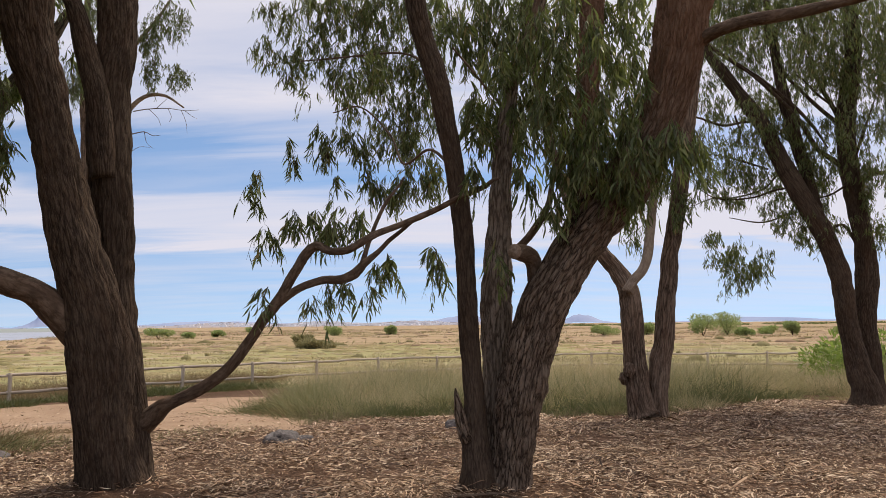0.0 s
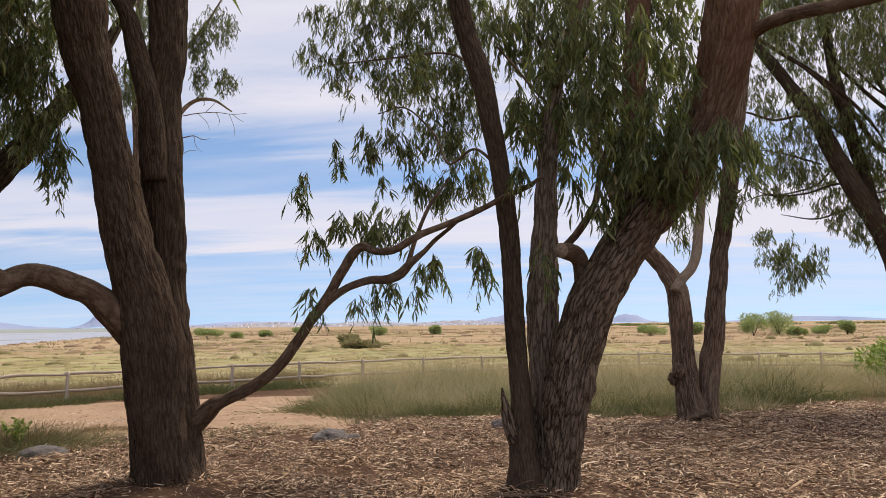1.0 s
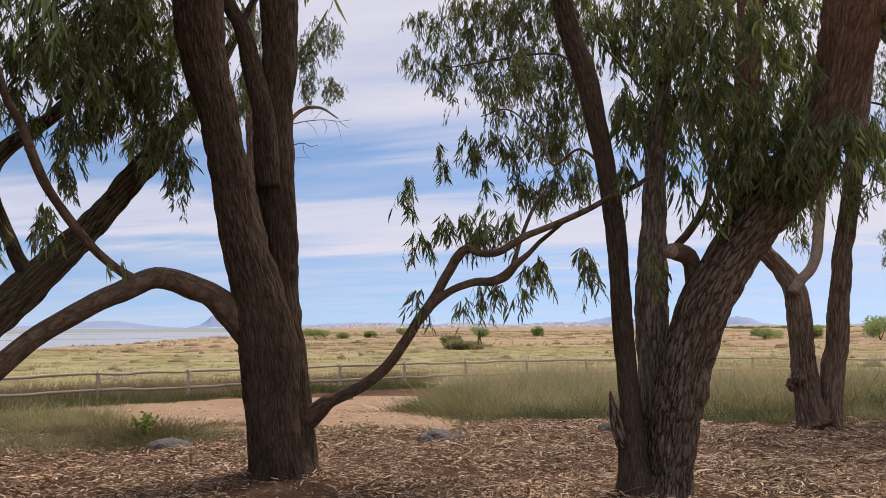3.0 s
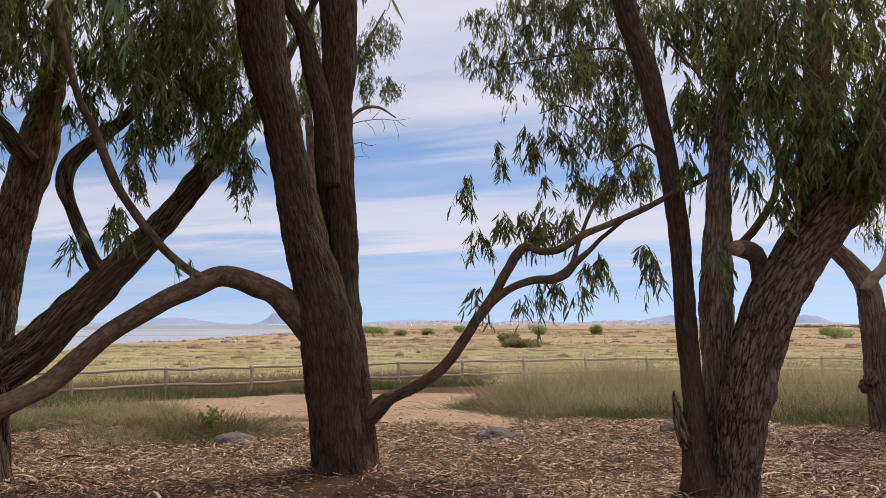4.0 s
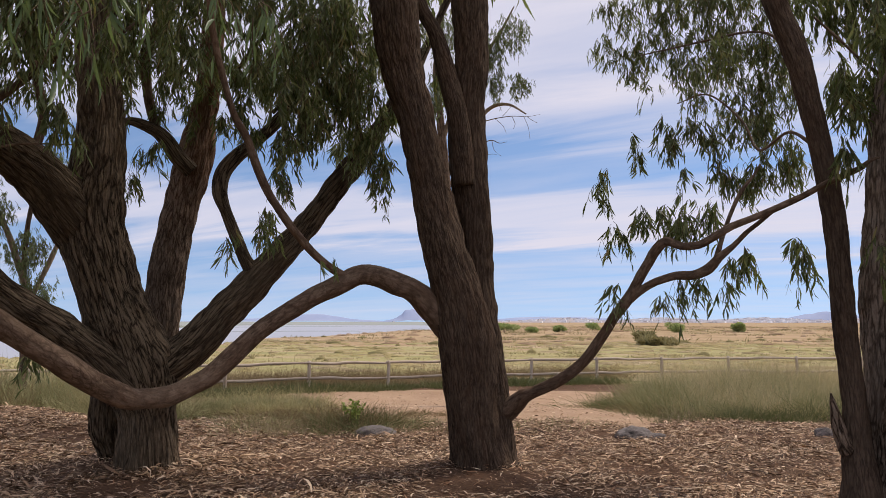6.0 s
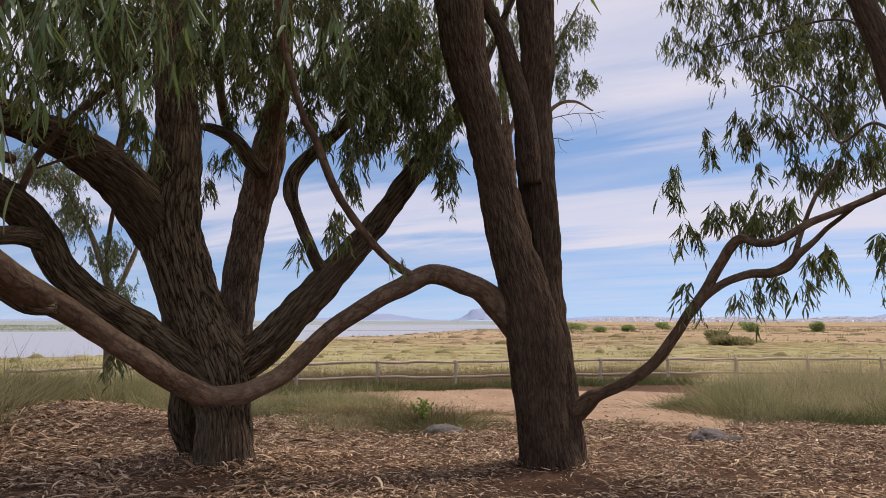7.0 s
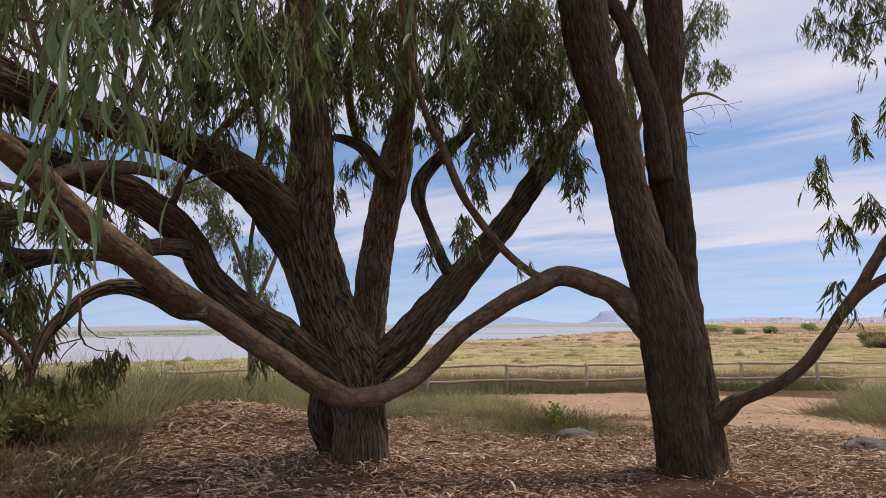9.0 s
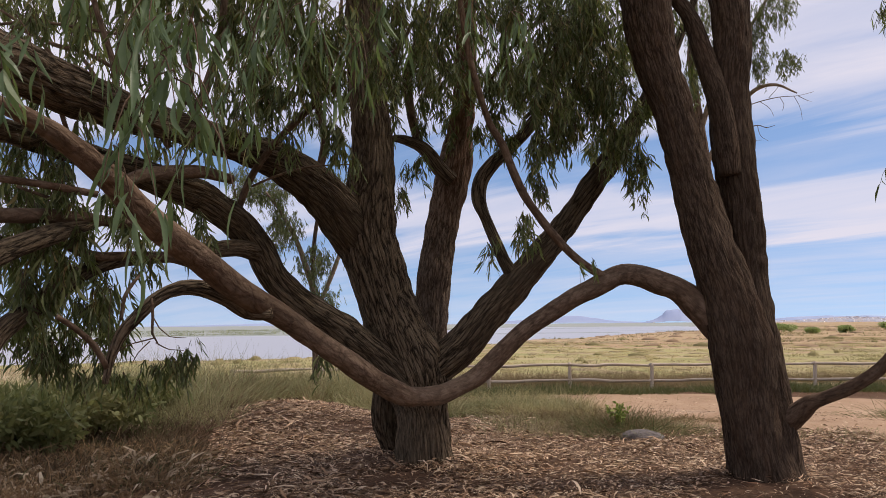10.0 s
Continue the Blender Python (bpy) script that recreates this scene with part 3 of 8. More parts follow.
# trees: limbs as (name, label, [(x, y, z, radius)]); sprays as (leaf length, [(x, y, z, half width, half height, leaves)])
LIMBS_A = [
    ("trunk", "", [(-3.32, 7.74, -0.04, 0.352), (-3.32, 7.70, 0.11, 0.291), (-3.35, 7.65, 0.44, 0.274), (-3.37, 7.61, 0.81, 0.283), (-3.40, 7.56, 1.42, 0.292), (-3.49, 7.49, 1.91, 0.269), (-3.61, 7.40, 2.46, 0.240), (-3.76, 7.29, 3.27, 0.204), (-3.87, 7.20, 3.89, 0.211), (-4.00, 7.10, 4.51, 0.241), (-4.05, 7.03, 5.14, 0.260), (-4.12, 6.95, 6.16, 0.244), (-4.20, 6.79, 7.55, 0.183), (-4.30, 6.73, 9.03, 0.111)]),
    ("stem", "", [(-3.16, 7.85, -0.03, 0.240), (-3.18, 7.87, 0.12, 0.211), (-3.22, 7.89, 0.42, 0.218), (-3.28, 7.89, 0.79, 0.232), (-3.35, 7.89, 1.41, 0.204), (-3.43, 7.89, 2.05, 0.193), (-3.46, 7.91, 2.70, 0.202), (-3.52, 7.91, 3.37, 0.216), (-3.54, 7.93, 4.05, 0.219), (-3.50, 7.98, 4.74, 0.195), (-3.54, 7.99, 5.45, 0.217), (-3.58, 8.01, 6.60, 0.193), (-3.61, 8.21, 8.36, 0.156), (-3.51, 8.25, 10.07, 0.088)]),
    ("limb", "", [(-3.47, 7.69, 3.13, 0.114), (-3.51, 7.69, 3.52, 0.127), (-3.57, 7.68, 3.99, 0.122), (-3.70, 7.65, 4.52, 0.110), (-3.81, 7.62, 4.93, 0.091), (-3.95, 7.57, 5.21, 0.085), (-4.06, 7.53, 5.55, 0.096), (-4.20, 7.48, 6.11, 0.084), (-4.32, 7.53, 7.15, 0.059)]),
    ("limb", "", [(-3.30, 7.89, 0.47, 0.122), (-3.10, 7.90, 0.60, 0.121), (-2.97, 7.86, 0.69, 0.105), (-2.84, 7.82, 0.80, 0.083), (-2.72, 7.81, 0.85, 0.064), (-2.48, 7.80, 0.96, 0.066), (-2.26, 7.77, 1.10, 0.060), (-2.10, 7.73, 1.25, 0.056), (-1.98, 7.71, 1.41, 0.053), (-1.88, 7.67, 1.54, 0.050), (-1.81, 7.64, 1.64, 0.052), (-1.67, 7.60, 1.81, 0.055), (-1.59, 7.58, 1.93, 0.049), (-1.52, 7.55, 2.05, 0.049), (-1.43, 7.52, 2.18, 0.048), (-1.35, 7.48, 2.30, 0.048), (-1.24, 7.44, 2.38, 0.042), (-1.10, 7.40, 2.32, 0.036), (-0.93, 7.33, 2.32, 0.035), (-0.78, 7.28, 2.39, 0.035), (-0.63, 7.26, 2.47, 0.032), (-0.40, 7.23, 2.55, 0.029), (-0.24, 7.20, 2.61, 0.029), (-0.05, 7.17, 2.69, 0.028), (0.16, 7.13, 2.79, 0.028), (0.29, 7.10, 2.84, 0.028), (0.42, 7.04, 2.89, 0.022), (0.47, 7.01, 2.93, 0.017), (0.54, 6.99, 2.95, 0.010)]),
    ("branch", "", [(-1.78, 7.63, 1.68, 0.047), (-1.67, 7.62, 1.80, 0.046), (-1.56, 7.60, 1.89, 0.043), (-1.43, 7.59, 1.97, 0.037), (-1.33, 7.59, 2.01, 0.037), (-1.18, 7.58, 2.05, 0.040), (-1.02, 7.57, 2.05, 0.045), (-0.87, 7.54, 2.11, 0.053), (-0.78, 7.50, 2.20, 0.042), (-0.63, 7.48, 2.32, 0.025), (-0.53, 7.45, 2.42, 0.022), (-0.42, 7.34, 2.49, 0.018), (-0.26, 7.21, 2.60, 0.014)]),
    ("branch", "", [(-0.81, 7.61, 2.19, 0.034), (-0.77, 7.64, 2.35, 0.025), (-0.72, 7.68, 2.51, 0.025), (-0.67, 7.71, 2.65, 0.023), (-0.61, 7.74, 2.79, 0.023), (-0.55, 7.77, 2.90, 0.020), (-0.47, 7.79, 3.00, 0.014), (-0.39, 7.82, 3.13, 0.011)]),
    ("limb", "", [(-3.52, 7.71, 1.35, 0.159), (-3.60, 7.50, 1.56, 0.171), (-3.73, 7.36, 1.76, 0.158), (-3.88, 7.22, 1.94, 0.132), (-4.02, 7.10, 2.01, 0.128), (-4.14, 6.99, 2.07, 0.118), (-4.24, 6.89, 2.10, 0.109), (-4.34, 6.79, 2.08, 0.105), (-4.46, 6.63, 1.98, 0.106), (-4.63, 6.44, 1.86, 0.096), (-4.78, 6.24, 1.71, 0.096), (-4.93, 6.04, 1.55, 0.094), (-5.03, 5.88, 1.39, 0.092), (-5.12, 5.72, 1.22, 0.093), (-5.22, 5.56, 1.07, 0.089), (-5.32, 5.40, 0.98, 0.087), (-5.39, 5.25, 0.92, 0.093), (-5.45, 5.06, 0.91, 0.088), (-5.46, 4.88, 0.92, 0.088), (-5.46, 4.79, 0.95, 0.100), (-5.46, 4.52, 1.07, 0.102), (-5.42, 4.28, 1.19, 0.100), (-5.40, 4.01, 1.34, 0.097), (-5.40, 3.71, 1.51, 0.096), (-5.38, 3.42, 1.67, 0.095), (-5.28, 3.09, 1.80, 0.099), (-5.15, 2.78, 1.92, 0.098), (-5.01, 2.48, 2.07, 0.095), (-4.83, 2.18, 2.18, 0.092), (-4.63, 1.90, 2.29, 0.086), (-4.50, 1.69, 2.41, 0.079), (-4.35, 1.52, 2.47, 0.069), (-4.22, 1.36, 2.52, 0.060), (-4.10, 1.19, 2.57, 0.049), (-3.97, 1.00, 2.60, 0.041), (-3.84, 0.81, 2.61, 0.033), (-3.69, 0.57, 2.64, 0.024), (-3.53, 0.33, 2.66, 0.016)]),
    ("branch", "", [(-4.38, 6.68, 2.06, 0.043), (-4.50, 6.52, 2.17, 0.043), (-4.60, 6.36, 2.31, 0.042), (-4.68, 6.20, 2.48, 0.044), (-4.76, 6.06, 2.67, 0.046), (-4.82, 5.91, 2.87, 0.043), (-4.86, 5.78, 3.10, 0.040), (-4.90, 5.66, 3.38, 0.037), (-4.94, 5.52, 3.57, 0.034), (-4.95, 5.38, 3.86, 0.034), (-4.95, 5.24, 4.19, 0.031), (-4.93, 5.13, 4.52, 0.028), (-4.90, 5.02, 5.11, 0.023), (-4.91, 5.01, 5.86, 0.014)]),
]
LIMBS_B = [
    ("trunk", "", [(0.60, 7.47, -0.05, 0.238), (0.62, 7.45, 0.11, 0.206), (0.65, 7.43, 0.37, 0.195), (0.70, 7.40, 0.70, 0.206), (0.76, 7.37, 1.02, 0.228), (0.87, 7.34, 1.46, 0.228), (1.00, 7.30, 1.83, 0.233), (1.24, 7.25, 2.23, 0.211), (1.46, 7.18, 2.56, 0.226), (1.72, 7.10, 2.88, 0.244), (1.95, 7.02, 3.27, 0.227), (2.11, 6.95, 3.66, 0.216), (2.21, 6.90, 4.07, 0.221), (2.29, 6.85, 4.60, 0.231), (2.36, 6.80, 5.35, 0.217), (2.42, 6.68, 6.39, 0.164), (2.50, 6.64, 7.63, 0.088)]),
    ("stem", "", [(0.34, 7.39, -0.01, 0.193), (0.32, 7.38, 0.17, 0.161), (0.30, 7.38, 0.49, 0.129), (0.29, 7.37, 0.92, 0.100), (0.25, 7.36, 1.46, 0.098), (0.23, 7.36, 2.01, 0.096), (0.20, 7.35, 2.55, 0.094), (0.13, 7.34, 3.11, 0.092), (0.05, 7.33, 3.56, 0.098), (-0.04, 7.32, 4.02, 0.106), (-0.18, 7.32, 4.48, 0.101), (-0.25, 7.30, 4.83, 0.099), (-0.33, 7.29, 5.65, 0.099), (-0.44, 7.29, 6.86, 0.073), (-0.49, 7.28, 7.99, 0.040)]),
    ("stem", "", [(0.49, 7.63, -0.05, 0.204), (0.50, 7.65, 0.34, 0.157), (0.50, 7.66, 0.78, 0.125), (0.52, 7.67, 1.17, 0.126), (0.54, 7.68, 1.67, 0.149), (0.56, 7.69, 2.13, 0.139), (0.59, 7.70, 2.59, 0.123), (0.61, 7.71, 3.00, 0.101), (0.64, 7.72, 3.42, 0.091), (0.69, 7.72, 3.78, 0.083), (0.74, 7.73, 4.08, 0.072), (0.86, 7.73, 4.39, 0.063), (0.99, 7.73, 4.75, 0.058), (1.09, 7.72, 5.12, 0.052), (1.22, 7.91, 6.11, 0.042), (1.31, 7.89, 7.02, 0.024)]),
    ("limb", "", [(1.36, 7.58, 2.34, 0.121), (1.44, 7.64, 2.81, 0.117), (1.48, 7.70, 3.29, 0.119), (1.52, 7.77, 3.78, 0.120), (1.57, 7.83, 4.29, 0.122), (1.62, 7.89, 4.69, 0.127), (1.66, 7.96, 5.10, 0.131), (1.73, 8.01, 6.03, 0.115), (1.83, 8.10, 7.42, 0.081), (1.90, 8.08, 8.52, 0.038)]),
    ("cut_stub", "sawn-off stub with a pale cut end", [(0.94, 7.39, 1.86, 0.093), (0.90, 7.35, 2.01, 0.082), (0.89, 7.31, 2.14, 0.082), (0.85, 7.26, 2.23, 0.084), (0.77, 7.16, 2.26, 0.080), (0.67, 6.99, 2.26, 0.073)]),
    ("branch", "", [(0.73, 7.26, 2.32, 0.038), (0.83, 7.24, 2.42, 0.038), (0.91, 7.20, 2.53, 0.038), (0.98, 7.18, 2.64, 0.032), (1.03, 7.17, 2.76, 0.032), (1.06, 7.14, 2.95, 0.024), (1.14, 7.11, 3.27, 0.016), (1.24, 7.09, 3.60, 0.011)]),
    ("limb", "", [(2.36, 6.91, 4.16, 0.067), (2.42, 6.76, 4.19, 0.061), (2.50, 6.61, 4.21, 0.059), (2.67, 6.41, 4.21, 0.058), (2.95, 6.16, 4.17, 0.048), (3.16, 5.92, 4.14, 0.040), (3.35, 5.69, 4.12, 0.034), (3.50, 5.24, 4.13, 0.024), (3.65, 4.76, 4.13, 0.013)]),
    ("branch", "", [(0.12, 7.30, 4.33, 0.010), (0.31, 7.39, 4.13, 0.012), (0.47, 7.49, 3.96, 0.013), (0.62, 7.57, 3.82, 0.015)]),
    ("branch", "", [(0.73, 7.67, 4.00, 0.032), (0.82, 7.63, 4.23, 0.038), (0.91, 7.60, 4.58, 0.035), (1.01, 7.56, 4.93, 0.032), (1.09, 7.52, 5.33, 0.024)]),
    ("broken_spike", "splintered spike of dead bark", [(0.22, 7.30, 0.50, 0.064), (0.17, 7.27, 0.66, 0.059), (0.14, 7.25, 0.81, 0.042), (0.12, 7.22, 0.93, 0.024), (0.11, 7.20, 1.00, 0.007)]),
    ("branch", "", [(-0.11, 7.50, 4.08, 0.018), (-0.24, 7.87, 4.42, 0.015), (-0.50, 8.23, 4.62, 0.014), (-0.92, 8.58, 4.72, 0.013), (-1.36, 8.90, 4.80, 0.010), (-1.90, 9.21, 4.87, 0.007)]),
    ("branch", "", [(0.08, 7.50, 3.20, 0.017), (-0.13, 7.82, 3.42, 0.015), (-0.41, 8.14, 3.34, 0.013), (-0.58, 8.45, 3.74, 0.012), (-0.94, 8.75, 4.15, 0.010), (-1.32, 9.10, 4.19, 0.007)]),
]
LIMBS_C = [
    ("trunk", "", [(3.36, 12.87, -0.01, 0.245), (3.32, 12.91, 0.14, 0.207), (3.27, 12.95, 0.56, 0.188), (3.24, 12.99, 1.13, 0.185), (3.23, 13.03, 1.70, 0.174), (3.18, 13.07, 2.17, 0.163), (2.99, 13.14, 2.54, 0.144), (2.74, 13.23, 2.89, 0.121), (2.47, 13.31, 3.35, 0.105), (2.20, 13.39, 3.93, 0.093), (1.98, 13.46, 4.77, 0.077), (1.76, 13.59, 5.96, 0.061), (1.60, 13.71, 7.63, 0.045), (1.55, 13.91, 9.42, 0.027)]),
    ("limb", "", [(3.14, 12.92, 2.10, 0.106), (3.25, 12.93, 2.30, 0.087), (3.41, 12.93, 2.48, 0.082), (3.51, 12.94, 2.72, 0.082), (3.56, 12.97, 3.00, 0.083), (3.60, 12.98, 3.30, 0.078), (3.66, 13.00, 3.74, 0.064), (3.70, 13.01, 4.04, 0.062), (3.79, 13.02, 4.65, 0.054), (3.89, 13.03, 5.46, 0.046), (4.01, 13.00, 6.67, 0.034), (4.10, 12.97, 7.91, 0.017)]),
    ("stem", "", [(3.57, 13.02, -0.03, 0.224), (3.59, 13.06, 0.17, 0.201), (3.65, 13.09, 0.64, 0.182), (3.78, 13.10, 1.31, 0.171), (3.86, 13.13, 1.99, 0.164), (3.96, 13.14, 2.67, 0.148), (4.07, 13.16, 3.27, 0.141), (4.18, 13.17, 3.97, 0.146), (4.31, 13.18, 4.78, 0.147), (4.44, 13.18, 5.60, 0.131), (4.58, 13.18, 6.32, 0.115), (4.75, 13.17, 7.37, 0.103), (4.94, 13.10, 8.93, 0.077), (5.11, 13.04, 10.74, 0.035)]),
]
LIMBS_E = [
    ("trunk", "", [(8.03, 14.53, -0.05, 0.331), (7.98, 14.51, 0.29, 0.269), (7.86, 14.52, 0.71, 0.225), (7.76, 14.53, 1.25, 0.189), (7.69, 14.52, 1.78, 0.190), (7.62, 14.50, 2.32, 0.186), (7.50, 14.52, 2.87, 0.178), (7.30, 14.57, 3.40, 0.184), (7.08, 14.63, 3.90, 0.176), (6.82, 14.71, 4.45, 0.168), (6.59, 14.77, 5.03, 0.160), (6.36, 14.82, 5.56, 0.152), (6.03, 14.91, 6.14, 0.134), (5.74, 14.98, 6.61, 0.116), (5.44, 15.05, 7.11, 0.097), (5.13, 15.05, 7.95, 0.068), (4.88, 15.03, 9.16, 0.039)]),
    ("stem", "", [(8.26, 14.63, -0.08, 0.279), (8.19, 14.67, 0.28, 0.244), (8.15, 14.69, 0.81, 0.223), (8.14, 14.70, 1.67, 0.206), (8.21, 14.66, 2.32, 0.197), (8.20, 14.66, 3.09, 0.189), (8.14, 14.69, 3.65, 0.181), (8.08, 14.73, 4.22, 0.173), (8.03, 14.76, 4.79, 0.174), (8.04, 14.75, 5.47, 0.174), (8.13, 14.70, 6.26, 0.165), (8.22, 14.65, 7.05, 0.161), (8.19, 14.67, 7.76, 0.143), (8.15, 14.69, 9.20, 0.115), (8.20, 14.66, 11.12, 0.058)]),
    ("limb", "", [(7.41, 14.74, 3.46, 0.139), (7.31, 14.77, 3.90, 0.145), (7.20, 14.81, 4.58, 0.127), (7.06, 14.87, 5.28, 0.128), (6.94, 14.91, 5.87, 0.119), (6.84, 14.94, 6.58, 0.101), (6.76, 14.96, 7.42, 0.082), (6.66, 14.99, 8.39, 0.063), (6.60, 15.02, 9.75, 0.034)]),
    ("branch", "", [(8.02, 14.76, 4.56, 0.053), (7.67, 14.72, 4.78, 0.053), (7.37, 14.65, 4.97, 0.049), (7.08, 14.57, 5.41, 0.041), (6.70, 14.53, 5.86, 0.038), (6.27, 14.50, 6.27, 0.030), (5.85, 14.68, 6.74, 0.010)]),
    ("branch", "", [(7.34, 14.78, 4.23, 0.026), (6.71, 14.88, 4.20, 0.020), (6.16, 14.93, 4.04, 0.017), (5.51, 14.99, 4.04, 0.012), (5.06, 14.97, 4.29, 0.006)]),
    ("branch", "", [(6.57, 14.92, 5.53, 0.030), (6.12, 14.92, 5.58, 0.027), (5.66, 14.91, 5.51, 0.024), (5.21, 14.89, 5.65, 0.020), (4.90, 14.81, 5.69, 0.006)]),
    ("branch", "", [(8.05, 14.75, 5.24, 0.053), (7.90, 14.83, 5.72, 0.046), (7.66, 14.95, 6.35, 0.042), (7.51, 15.03, 7.08, 0.035), (7.40, 15.08, 7.82, 0.027), (7.30, 15.13, 8.82, 0.008)]),
    ("branch", "", [(5.27, 14.68, 7.14, 0.042), (5.79, 14.66, 6.75, 0.042), (6.32, 14.61, 6.36, 0.038), (6.90, 14.52, 5.79, 0.034), (7.27, 14.52, 5.36, 0.030), (7.55, 14.56, 4.95, 0.011)]),
    ("branch", "", [(6.53, 14.82, 7.55, 0.017), (6.74, 14.86, 6.97, 0.034), (6.97, 14.89, 6.52, 0.034), (7.31, 14.86, 6.11, 0.034), (7.62, 14.84, 5.78, 0.038), (7.99, 14.78, 5.41, 0.046)]),
    ("branch", "", [(8.22, 14.65, 2.65, 0.025), (7.91, 14.71, 3.38, 0.029), (7.70, 14.71, 3.43, 0.026), (7.56, 14.67, 3.32, 0.020), (7.25, 14.71, 3.22, 0.007)]),
    ("branch", "", [(8.05, 14.75, 4.33, 0.045), (8.35, 14.58, 4.41, 0.044), (8.76, 14.34, 4.47, 0.037), (9.23, 14.04, 4.62, 0.011)]),
    ("branch", "", [(7.00, 14.94, 3.75, 0.015), (6.47, 15.18, 3.58, 0.015), (5.88, 15.42, 3.71, 0.006)]),
    ("branch", "", [(6.75, 15.06, 4.52, 0.018), (6.50, 15.17, 4.25, 0.018), (6.00, 15.37, 4.12, 0.015), (5.59, 15.53, 4.13, 0.012), (5.11, 15.69, 3.94, 0.006)]),
    ("branch", "", [(6.61, 15.12, 4.65, 0.018), (6.03, 15.36, 4.92, 0.018), (5.52, 15.55, 5.08, 0.006)]),
    ("branch", "", [(7.80, 14.54, 5.70, 0.023), (7.51, 14.69, 6.03, 0.024), (7.25, 14.82, 6.42, 0.020), (7.03, 14.93, 6.64, 0.007)]),
    ("branch", "", [(7.42, 14.74, 6.05, 0.015), (7.58, 14.66, 6.48, 0.017), (7.41, 14.74, 6.86, 0.018), (7.39, 14.75, 7.33, 0.006)]),
    ("branch", "", [(8.36, 14.23, 5.88, 0.008), (8.16, 14.34, 5.25, 0.025), (8.01, 14.42, 4.77, 0.029)]),
    ("branch", "", [(7.95, 14.46, 4.28, 0.023), (7.59, 14.65, 4.04, 0.017), (7.33, 14.78, 3.99, 0.006)]),
    ("branch", "", [(6.97, 14.96, 5.19, 0.013), (6.70, 15.08, 5.51, 0.027), (6.51, 15.16, 5.71, 0.027)]),
    ("branch", "", [(7.97, 14.45, 6.41, 0.014), (8.22, 14.31, 6.47, 0.017), (8.42, 14.19, 6.09, 0.007)]),
    ("branch", "", [(6.07, 15.34, 5.83, 0.018), (6.15, 15.31, 5.40, 0.018), (5.94, 15.39, 5.16, 0.006)]),
]
